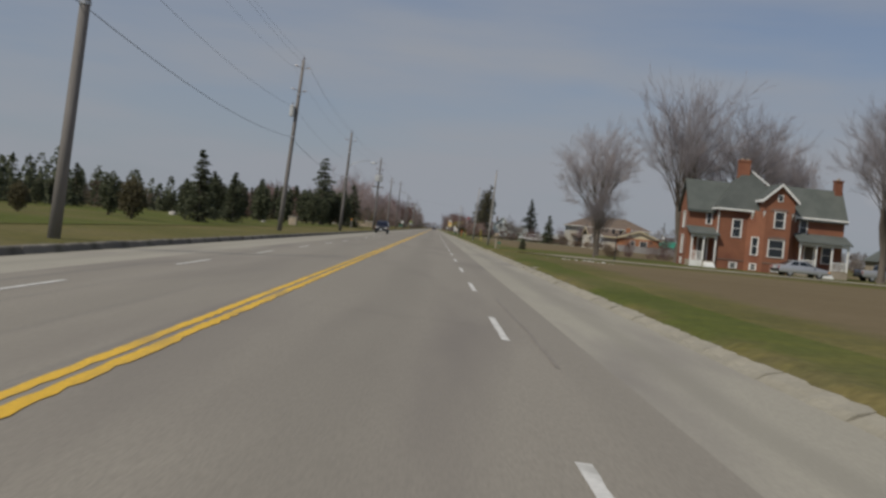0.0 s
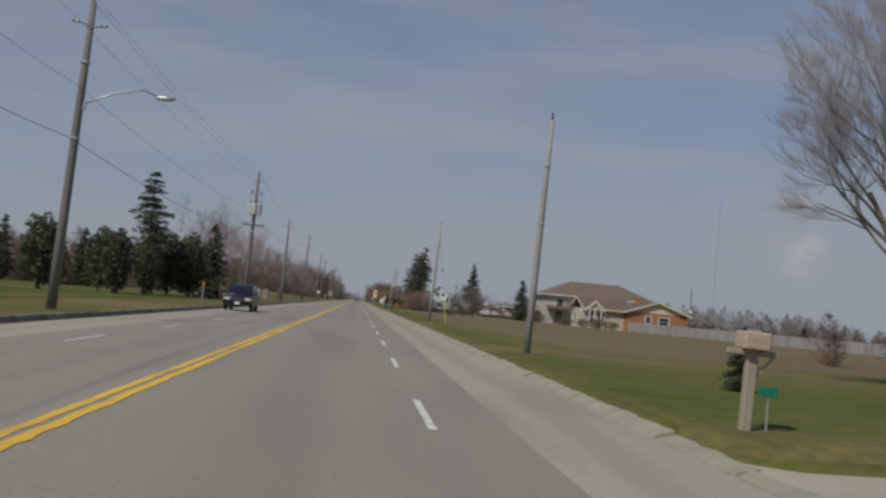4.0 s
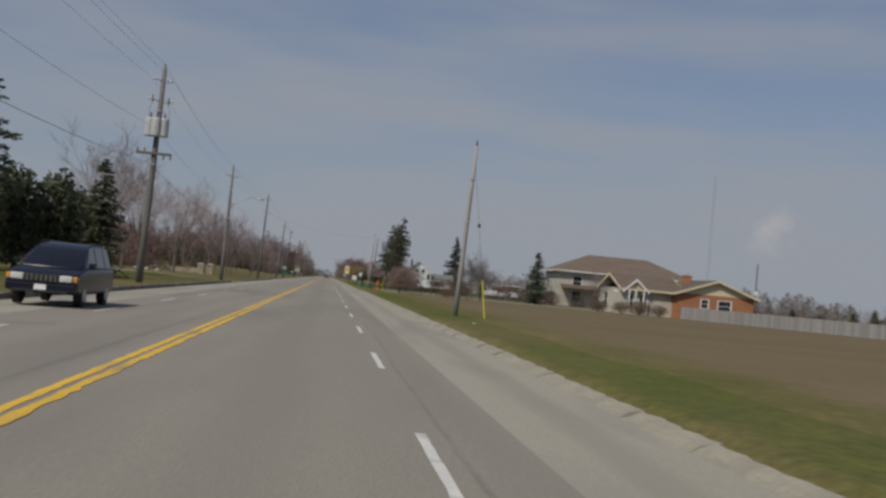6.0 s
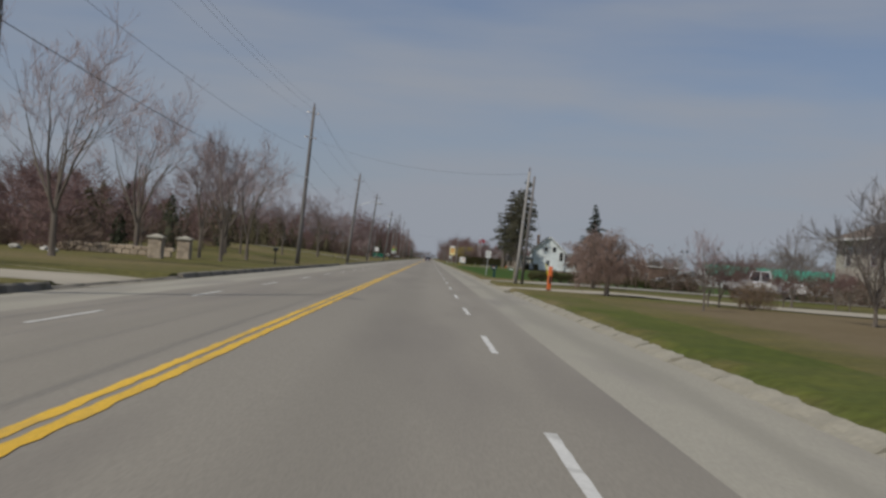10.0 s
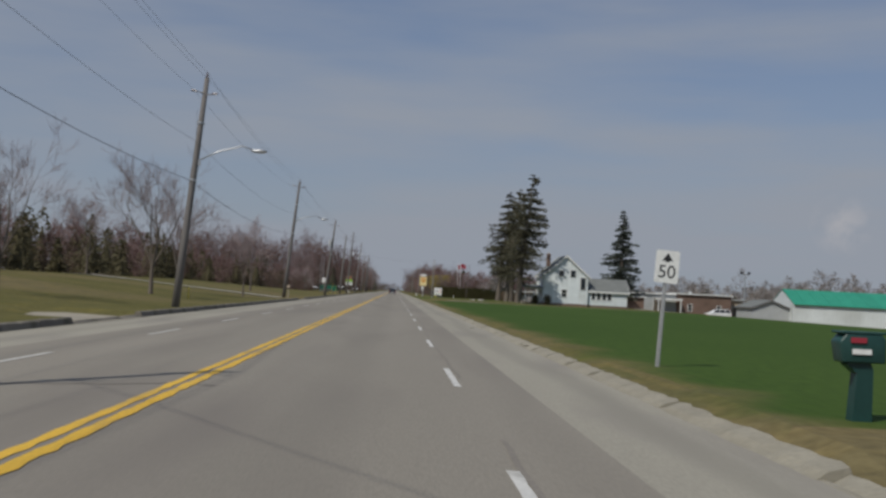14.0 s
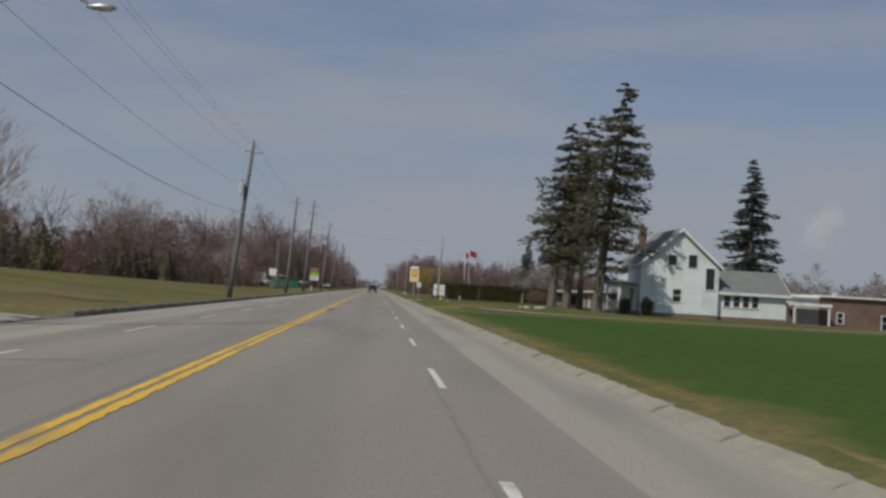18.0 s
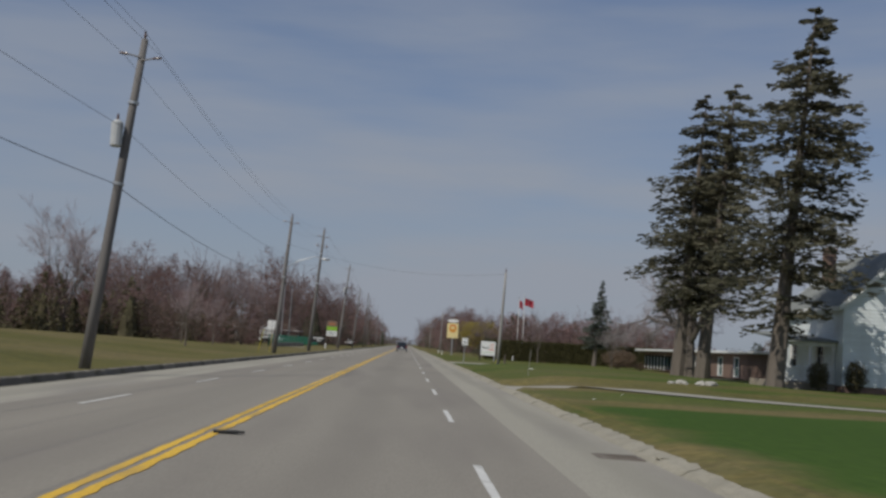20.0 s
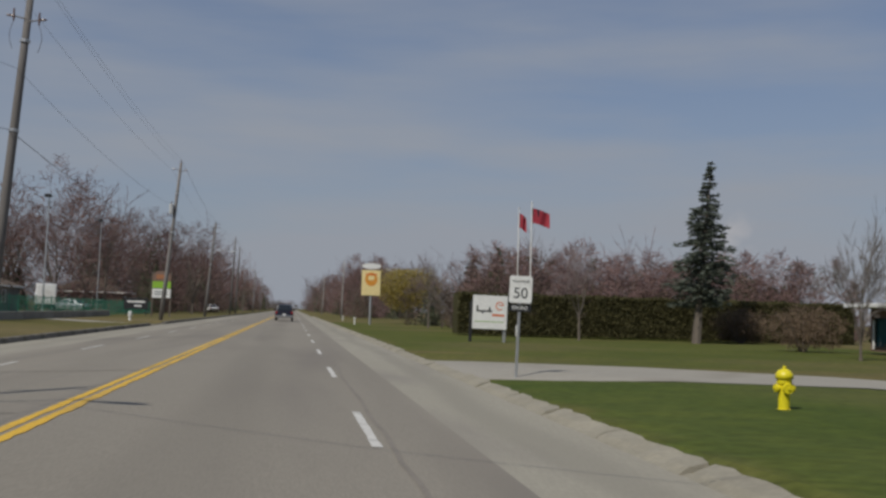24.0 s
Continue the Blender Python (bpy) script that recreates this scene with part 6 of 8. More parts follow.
wall(fh, "wall", BRICK_RED, (35.6, 85.7), (35.6, 87.8), 0, 5.75)
wall(fh, "wall", BRICK_RED, (35.6, 87.8), (29.3, 87.8), 0, 5.75)
wall(fh, "wall", BRICK_RED, (29.3, 87.8), (29.3, 86.9), 0, 5.75)
wall(fh, "wall", BRICK_RED, (29.3, 86.9), (26.75, 86.9), 0, 5.8)
wall(fh, "wall", BRICK_RED, (26.75, 86.9), (26.75, 83.5), 0, 5.8, [(1.3, 2.05, 3.7, 5.2), (1.3, 2.05, 1.2, 2.9), (1.4, 2.0, 0.2, 0.65)])
wall(fh, "wall", BRICK_RED, (26.75, 83.5), (29.3, 83.5), 0, 5.8, [(1.75, 2.2, 4.2, 5.2), (1.1, 2.0, 0.6, 2.75, "door")])
wall(fh, "wall", BRICK_RED, (29.3, 83.5), (29.3, 82.0), 0, 5.75)
gable_end(fh, 83.5, 86.9, 26.76, 5.8, 8.3, "x", BRICK_RED)
gable_end(fh, 82.0, 85.7, 41.04, 5.85, 8.35, "x", BRICK_RED)
# the gable over the bay stands square on brackets over the canted corners
part("gable", Form().prism([(33.0, 5.8), (35.9, 5.8), (35.9, 6.95), (34.45, 8.3), (33.0, 6.95)], 80.46, 82.2, "y"), BRICK_RED, fh)
gable_roof(fh, 26.75, 30.6, 83.5, 86.9, 5.8, 8.3, "x", SHINGLE_DARK, 0.35, trim=SHINGLE_DARK, ends=0.22)
gable_roof(fh, 33.0, 35.9, 80.45, 84.2, 6.95, 8.3, "y", SHINGLE_DARK, 0.3, ends=0.35)
gable_roof(fh, 35.0, 41.3, 82.0, 85.7, 5.85, 8.35, "x", SHINGLE_DARK, 0.4, trim=SHINGLE_DARK, ends=0.15)
hip_roof(fh, 29.3, 35.6, 82.0, 87.8, 5.75, 9.75, SHINGLE_DARK, 0.4, 3.2)
part("gutter", Form().box(28.9, 33.0, 81.52, 81.6, 5.6, 5.76, 0.01), PAINT_WHITE, fh, "white eaves gutter")
part("gutter", Form().box(35.95, 41.5, 81.5, 81.6, 5.42, 5.6, 0.01), PAINT_WHITE, fh, "white eaves gutter")
part("ridge_flashing", Form().tube([(32.75, 84.9, 9.78), (34.2, 83.4, 8.35)], 0.06, 6), PAINT_WHITE, fh, "white metal hip flashing")
ch = part("chimney", Form().box(31.45, 32.55, 84.5, 85.1, 8.8, 10.55, 0.02).box(31.39, 32.61, 84.44, 85.16, 10.55, 10.72, 0.02), BRICK_RED, fh)
for x in (31.75, 32.25):
    part("chimney_pot", Form().tube([(x, 84.8, 10.7), (x, 84.8, 10.9)], [0.15, 0.13], 10), STONE, ch)
chimney(fh, 41.0, 83.85, 7.7, 9.6, 0.72, BRICK_RED)
attic = part("attic_window", Form().box(34.2, 34.72, 80.40, 80.455, 6.75, 7.4, 0.01), PAINT_WHITE, fh, "white-framed attic light")
part("pane", Form().box(34.29, 34.63, 80.385, 80.41, 6.83, 7.32), GLASS, attic)
for x, y in ((33.05, 80.5), (32.25, 81.3), (35.72, 80.5), (36.3, 81.3)):
    part("eaves_bracket", Form().prism([(y, 5.75), (y + 0.4, 5.75), (y + 0.4, 4.85), (y + 0.28, 5.0), (y + 0.05, 5.45)], x, x + 0.13, "x"), PAINT_WHITE, fh, "white scrolled eaves bracket")
part("downspout", Form().tube([(29.22, 81.9, 5.6), (29.22, 81.9, 0.2)], 0.05, 8), PAINT_WHITE, fh)
porch(fh, 26.75, 29.2, 81.7, 83.5, 0.6, 3.05, 3.75, SHINGLE_DARK, 3, 1)
part("lattice_skirt", Form().box(26.75, 27.95, 81.66, 81.7, 0.0, 0.6, 0.01), PAINT_WHITE, fh, "white lattice skirting under the porch")
porch(fh, 36.6, 41.3, 80.15, 82.0, 0.7, 3.15, 3.95, SHINGLE_DARK, 4, 1)
part("water_table", Form().box(29.25, 32.0, 81.95, 81.995, 0.85, 0.97, 0.01), BRICK_BROWN, fh, "projecting brick course above the basement")
part("water_table", Form().box(33.25, 35.65, 80.40, 80.445, 0.85, 0.97, 0.01), BRICK_BROWN, fh, "projecting brick course above the basement")
for x0, x1, y in ((33.6, 35.3, 80.41),):
    for z in (3.2, 5.85):
        part("hood_mould", Form().prism([(x0, z), (x1, z), (x1 - 0.1, z + 0.2), ((x0 + x1) / 2, z + 0.28), (x0 + 0.1, z + 0.2)], y - 0.03, y + 0.035, "y"), BRICK_BROWN, fh, "dark brick arch over the window")
sh = thing("shed", "dark weathered timber shed beside the farmhouse", "shed", (50.3, 92, 0))
part("wall", Form().box(-1.7, 1.7, -2.0, 2.0, 0, 2.2, 0.03), WOOD_POST, sh)
part("roof", Form().prism([(-2.0, 2.1), (2.0, 2.1), (0, 3.5)], -2.2, 2.2, "y"), SHINGLE_DARK, sh)
part("door", Form().box(-0.6, 0.6, -2.06, -2.0, 0, 1.9, 0.01), BARK, sh)

# orange brick bungalow behind the ploughed field, and the larger house behind it
bg = thing("brick_bungalow", "orange brick bungalow with cream gable and brown roof", "house")
wall(bg, "wall", BRICK_ORANGE, (43.8, 218), (53.2, 218), 0, 3.1, [(2.9, 3.8, 1.5, 2.5), (5.0, 6.6, 1.3, 2.5)])
wall(bg, "wall", BRICK_ORANGE, (53.2, 218), (53.2, 230), 0, 3.1)
wall(bg, "wall", BRICK_ORANGE, (53.2, 230), (37.5, 230), 0, 3.1)
wall(bg, "wall", SIDING_BEIGE, (37.5, 230), (37.5, 220), 0, 3.1, [(2, 4, 0.9, 2.4)])
wall(bg, "wall", SIDING_BEIGE, (37.5, 220), (43.8, 220), 0, 3.1, [(0.7, 1.5, 0.9, 2.5), (2.2, 3.2, 0.2, 2.4, "door")])
wall(bg, "wall", BRICK_ORANGE, (43.8, 220), (43.8, 218), 0, 3.1)
gable_end(bg, 43.8, 53.2, 218, 3.1, 4.75, "y", SIDING_CREAM)
gable_roof(bg, 43.8, 53.2, 218, 230, 3.1, 4.75, "y", SHINGLE_BROWN, 0.6, SIDING_CREAM, 0.5)
gable_roof(bg, 37.5, 45, 220, 230, 3.1, 4.7, "x", SHINGLE_BROWN, 0.6, SIDING_CREAM)
gable_end(bg, 37.9, 40.3, 219.6, 3.0, 4.1, "y", SIDING_CREAM)
gable_roof(bg, 37.9, 40.3, 219.6, 223, 3.0, 4.1, "y", SHINGLE_BROWN, 0.4, PAINT_WHITE)
for x in (38.1, 38.9, 39.9):
    part("porch_post", Form().box(x, x + 0.16, 218.9, 219.06, 0, 3.0, 0.02), PAINT_WHITE, bg)
for x, y, k in ((37.0, 217.6, 0.95), (39.0, 217.2, 1.1), (41.3, 217.0, 0.9), (34.6, 219.0, 0.9)):
    plant("bush_brown", x, y, k, 40 * x, "leafless brown bush before the bungalow")
plant("maple_d", 35.6, 221, 0.5, 20, "small bare tree before the bungalow")
chimney(bg, 47.2, 225, 4.0, 5.5, 0.9, BRICK_ORANGE)
big = thing("house", "large pale house with a wide brown hipped roof", "house", (0, 0, 0))
wall(big, "wall", SIDING_BEIGE, (37.5, 254), (58, 254), 0, 5.3, [(2, 3.4, 3.2, 4.6), (7, 8.4, 3.2, 4.6), (2, 3.4, 0.9, 2.3), (12, 14, 0.9, 2.3)])
wall(big, "wall", SIDING_BEIGE, (58, 254), (58, 265), 0, 5.3)
wall(big, "wall", SIDING_BEIGE, (58, 265), (37.5, 265), 0, 5.3)
wall(big, "wall", SIDING_BEIGE, (37.5, 265), (37.5, 254), 0, 5.3, [(2, 3.4, 3.2, 4.6), (7, 8.4, 3.2, 4.6)])
hip_roof(big, 37.5, 58, 254, 265, 5.4, 8.3, SHINGLE_BROWN, 0.7)
part("porch_roof", Form().prism([(252.2, 2.7), (254, 3.2), (254, 3.35), (252.2, 2.85)], 37.6, 50, "x"), SHINGLE_BROWN, big, "brown lean-to roof over the ground floor")
ant = thing("aerial_mast", "slim lattice aerial mast beside the bungalow", "mast", (54.6, 221, 0))
part("mast", Form().tube([(0, 0, 0), (0, 0, 7.5)], [0.11, 0.07], 6), SIDING_DARK, ant)
part("dish", Form().tube([(0, -0.12, 3.9), (0, -0.05, 3.9)], [0.28, 0.1], 12), PAINT_WHITE, ant)
for z in (5.8, 6.4, 6.9):
    part("rod", Form().tube([(-0.5, 0, z), (0.5, 0, z)], 0.012, 4), STEEL, ant)

# tall far mast beyond the fields
tm = thing("radio_mast", "very tall thin radio mast far beyond the fields", "mast", (186, 590, 0))
for x, y in ((-0.5, -0.3), (0.5, -0.3), (0, 0.55)):
    part("leg", Form().tube([(x, y, 0), (x, y, 68)], 0.06, 4), STEEL, tm)
lat = Form()
for i in range(34):
    z = i * 2.0
    lat.tube([(-0.5, -0.3, z), (0.5, -0.3, z + 1)], 0.03, 3).tube([(0.5, -0.3, z + 1), (0, 0.55, z + 2)], 0.03, 3).tube([(0, 0.55, z), (-0.5, -0.3, z + 1)], 0.03, 3)
part("lattice", lat, STEEL, tm)

# white clapboard house
wh = thing("white_house", "white clapboard house with a steep gable and grey roof", "house")
wall(wh, "wall", SIDING, (25.6, 417.5), (32.6, 417.5), 0.35, 4.7, [(2.9, 3.7, 1.4, 2.5)])
wall(wh, "wall", SIDING, (32.6, 417.5), (32.6, 426), 0.35, 4.7)
wall(wh, "wall", SIDING, (32.6, 426), (25.6, 426), 0.35, 4.7)
wall(wh, "wall", SIDING, (25.6, 426), (25.6, 417.5), 0.35, 4.7, [(1, 2, 1.2, 2.6), (5, 6, 1.2, 2.6)])
gable_end(wh, 25.6, 32.6, 417.5, 4.7, 7.75, "y", SIDING)
gable_end(wh, 25.6, 32.6, 425.75, 4.7, 7.75, "y", SIDING)
gable_roof(wh, 25.6, 32.6, 417.5, 426, 4.7, 7.75, "y", SHINGLE_GREY, 0.35)
for x, z, w, hh in ((28.0, 4.6, 0.7, 0.9), (29.8, 4.5, 0.75, 1.1)):
    wfr = part("window", Form().box(x - 0.08, x + w + 0.08, 417.44, 417.5, z - 0.08, z + hh + 0.08, 0.01), PAINT_WHITE, wh, "white-framed window")
    part("pane", Form().box(x, x + w, 417.42, 417.45, z, z + hh), GLASS, wfr)
wfr = part("window", Form().box(31.3, 32.3, 417.44, 417.5, 2.5, 4.6, 0.01), PAINT_WHITE, wh, "tall white-framed stair window")
part("pane", Form().box(31.42, 32.18, 417.42, 417.45, 2.62, 4.48), GLASS, wfr)
wall(wh, "wall", SIDING, (32.6, 418.0), (39.0, 418.0), 0.3, 2.55, [(0.7, 1.35, 1.2, 2.2), (1.55, 2.2, 1.2, 2.2), (2.4, 3.05, 1.2, 2.2), (3.25, 3.9, 1.2, 2.2)])
wall(wh, "wall", SIDING, (39.0, 418.0), (39.0, 424), 0.3, 2.55)
gable_end(wh, 418.0, 424, 38.75, 2.55, 4.4, "x", SIDING)
gable_roof(wh, 32.7, 39.0, 418, 424, 2.55, 4.4, "x", SHINGLE_GREY, 0.35)
part("foundation", Form().box(25.6, 32.6, 417.55, 426, 0, 0.35).box(32.6, 39.0, 418.05, 424, 0, 0.3), BRICK_BROWN, wh, "low brick foundation")
boards = [Form().prism([(-0.022, 0), (0, 0), (0, 0.17)], x0, x1, "x").mesh("clapboard", SIDING) for x0, x1 in ((25.6, 28.4), (29.4, 31.2))]
for i in range(22):
    for me in boards:
        part("clapboard", me, None, wh, loc=(0, 417.5, 0.45 + i * 0.19))
chimney(wh, 27.0, 423, 6.2, 8.3, 0.6, BRICK_BROWN)
porch(wh, 22.8, 25.6, 418.4, 424, 0.4, 2.6, 3.1, SHINGLE_GREY, 3, None)
wh.matrix_basis = Matrix.Translation((-0.12, -19.4, 0.0)) @ Matrix.Diagonal((1.06, 1.06, 1.06, 1))

of = thing("office_building", "long low brown brick building with a flat white-edged roof", "office building")
wall(of, "wall", SIDING_GREY, (48.9, 455), (58, 455), -1.3, 3.0, [(4.6, 6.2, -0.9, 2.2, "door")])
wall(of, "wall", BRICK_BROWN, (58, 455), (69, 455), -1.3, 3.2, [(2.4, 3.2, 0.0, 1.3), (8.2, 9.0, -0.6, 1.2)])
wall(of, "wall", BRICK_BROWN, (69, 455), (69, 472), -1.3, 3.2)
wall(of, "wall", BRICK_BROWN, (69, 472), (48.9, 472), -1.3, 3.0)
wall(of, "wall", BRICK_BROWN, (48.9, 472), (48.9, 455), -1.3, 3.0)
part("roof", Form().box(48.6, 57.9, 454.6, 472.3, 3.0, 3.2), PAINT_WHITE, of, "flat roof with a white edge")
part("roof", Form().box(57.9, 69.3, 454.6, 472.3, 3.2, 3.42), PAINT_WHITE, of, "flat roof with a white edge")
part("entrance_canopy", Form().box(53.6, 58.6, 452.4, 454.6, 1.9, 2.25, 0.02), PAINT_WHITE, of, "white flat canopy over the entrance")
for x in (53.9, 58.3):
    part("canopy_post", Form().box(x - 0.1, x + 0.1, 452.5, 452.7, -1.25, 1.9, 0.01), PAINT_WHITE, of)
part("roof_vent", Form().tube([(62.2, 460, 3.4), (62.2, 460, 3.9)], 0.35, 10), TANK, of, "round grey roof vent")
bx = thing("brick_outbuilding", "low tan brick extension with a flat roof", "outbuilding", (0, 0, 0))
wall(bx, "wall", STONE, (69.3, 457), (77, 457), -1.3, 2.5, [(0.6, 1.9, -1.2, 1.3, "door")])
part("roof", Form().box(69.32, 77.3, 456.6, 468, 2.5, 2.68), TANK, bx)
wall(bx, "wall", STONE, (77, 457), (77, 467.8), -1.3, 2.5)

sd = thing("grey_shed", "grey steel shed with a shallow gable", "shed")
wall(sd, "wall", SIDING_GREY, (61.2, 420), (67.4, 420), -1.4, 1.3)
wall(sd, "wall", SIDING_GREY, (67.4, 420), (67.4, 428), -1.4, 1.3)
wall(sd, "wall", SIDING_GREY, (61.2, 428), (61.2, 420), -1.4, 1.3)
gable_end(sd, 61.2, 67.4, 420, 1.3, 2.5, "y", SIDING_GREY)
gable_roof(sd, 61.2, 67.4, 420, 428, 1.3, 2.5, "y", SHINGLE_GREY, 0.3, SIDING_DARK)

tl = thing("yard_lamp", "tall pole with two floodlights behind the office", "lamp post", (68.2, 445, -1.12))
part("pole", Form().tube([(0, 0, -0.1), (0, 0, 8.7)], [0.14, 0.09], 10), STEEL, tl)
part("crossarm", Form().box(-0.75, 0.75, -0.05, 0.05, 8.55, 8.65, 0.01), STEEL, tl)
for x in (-0.7, 0.7):
    part("floodlight", Form().box(x - 0.24, x + 0.24, -0.3, 0.05, 8.6, 9.05, 0.04), BLACK, tl)

bn = thing("steel_barn", "long white steel barn with a bright green roof", "barn")
wall(bn, "wall", METAL_WHITE, (67.2, 418), (67.2 + 42, 413.8), -1.6, 2.2)
bu, bw = Vector((40, -4, 0)).normalized(), Vector((4, 40, 0)).normalized()
o = Vector((67.2, 418, 0))
c = [o, o + bu * 42.4, o + bu * 42.4 + bw * 14, o + bw * 14]
ra, rb = o + bw * 7 + Vector((0, 0, 4.6)), o + bu * 42.4 + bw * 7 + Vector((0, 0, 4.6))


def eave_pt(p, out):
    return tuple(p + out + Vector((0, 0, 2.1)))


part("gable", Form().add([tuple(o + Vector((0, 0, -1.6))), tuple(c[3] + Vector((0, 0, -1.6))), tuple(c[3] + Vector((0, 0, 2.2))), tuple(ra - Vector((0, 0, 0.15))), tuple(o + Vector((0, 0, 2.2)))], [(0, 1, 2, 3, 4)]), METAL_WHITE, bn)
part("gable", Form().add([tuple(c[1] + Vector((0, 0, -1.6))), tuple(c[2] + Vector((0, 0, -1.6))), tuple(c[2] + Vector((0, 0, 2.2))), tuple(rb - Vector((0, 0, 0.15))), tuple(c[1] + Vector((0, 0, 2.2)))], [(0, 1, 2, 3, 4)]), METAL_WHITE, bn)
nsh = 21
for i in range(nsh):
    p0, p1 = bu * (42.4 * i / nsh), bu * (42.4 * (i + 1) / nsh - 0.03)
    for e0, out in ((o, bw * -0.4), (c[3], bw * 0.4)):
        a0, a1 = Vector(eave_pt(e0 + p0, out)), Vector(eave_pt(e0 + p1, out))
        q0, q1 = ra + p0, ra + p1
        up = Vector((0, 0, 0.08))
        part("roof_sheet", Form().add([tuple(a0), tuple(a1), tuple(q1), tuple(q0), tuple(a0 + up), tuple(a1 + up), tuple(q1 + up), tuple(q0 + up)], [(0, 1, 2, 3), (4, 5, 6, 7), (0, 1, 5, 4), (1, 2, 6, 5), (2, 3, 7, 6), (3, 0, 4, 7)]), METAL_GREEN, bn)
wall(bn, "wall", METAL_WHITE, tuple(c[1])[:2], tuple(c[2])[:2], -1.6, 2.2)
seams = Form()
for i in range(1, 60):
    p = o + bu * (42.4 * i / 60) - bw * 0.012
    seams.tube([(p.x, p.y, -1.4), (p.x, p.y, 2.1)], 0.018, 3)
part("seams", seams, METAL_WHITE, bn)

# low office with teal glass behind the mown lawn
lo_ = thing("glass_office", "low brick office with teal windows and a white roof edge", "office building")
DARK_FRAME = BLACK
wall(lo_, "wall", BRICK_BROWN, (30, 467), (30, 440), 0, 2.08, [(2.0, 3.2, 0.2, 1.7), (6.0, 7.2, 0.2, 1.7), (10.5, 11.7, 0.2, 1.7), (15, 16.2, 0.2, 1.7)], glass=GLASS_TEAL)
wall(lo_, "wall", BRICK_BROWN, (30.5, 487), (30.5, 467), 0, 2.08, [(0.4 + 1.5 * i, 1.8 + 1.5 * i, 0.25, 1.6) for i in range(13)], glass=GLASS_TEAL, frame_mat=DARK_FRAME, trim=0.04, label="recessed front of dark teal glass bays", bars=False)
for i in range(7):
    part("mullion", Form().box(30.38, 30.5, 486.6 - 1.5 * i - 0.03, 486.6 - 1.5 * i + 0.03, 0.1, 1.5, 0.01), PAINT_WHITE, lo_, "slim white mullion")
wall(lo_, "wall", BRICK_BROWN, (30, 440), (48, 440), 0, 2.08, [(3, 4.2, 0.2, 1.7), (8, 9.2, 0.2, 1.7)], glass=GLASS_TEAL)
wall(lo_, "wall", BRICK_BROWN, (48, 487), (30.5, 487), 0, 2.08)
part("roof", Form().box(29.4, 48.4, 439.6, 487.6, 2.08, 2.28, 0.03), PAINT_WHITE, lo_, "flat roof with a white edge")
part("rooftop_unit", Form().box(36, 37.2, 484, 485.4, 2.28, 2.8, 0.03), TANK, lo_)

# houses and yard behind the green fence
for x, y, w_, d_, mt, rf, text in ((-39.5, 552, 12, 9, SIDING_DARK, SHINGLE_BROWN, "low grey house with a brown roof behind a green fence"), (-31, 590, 10, 9, BRICK_BROWN, SHINGLE_BROWN, "small brick house with a brown roof among trees"), (-58, 530, 14, 10, STONE, SHINGLE_BROWN, "long low house with a brown roof")):
    hs = thing("house", text, "house")
    wall(hs, "wall", mt, (x, y), (x + w_, y), 0, 2.7, [(1.5, 3, 1, 2.2), (w_ - 4, w_ - 2.4, 1, 2.2)])
    wall(hs, "wall", mt, (x + w_, y), (x + w_, y + d_), 0, 2.7, [(2, 3.4, 1, 2.2)])
    wall(hs, "wall", mt, (x, y + d_), (x, y), 0, 2.7)
    wall(hs, "wall", mt, (x + w_, y + d_), (x, y + d_), 0, 2.7)
    hip_roof(hs, x, x + w_, y, y + d_, 2.75, 4.8, rf)


# ---- vehicles ----
def bevelled(form, name, mat, width=0.05, seg=2):
    me = form.mesh(name, mat)
    bm = bmesh.new()
    bm.from_mesh(me)
    bmesh.ops.bevel(bm, geom=[e for e in bm.edges if e.calc_face_angle(0) > 0.35], offset=width, segments=seg, affect="EDGES", profile=0.6)
    bm.to_mesh(me)
    bm.free()
    me.polygons.foreach_set("use_smooth", [True] * len(me.polygons))
    return me


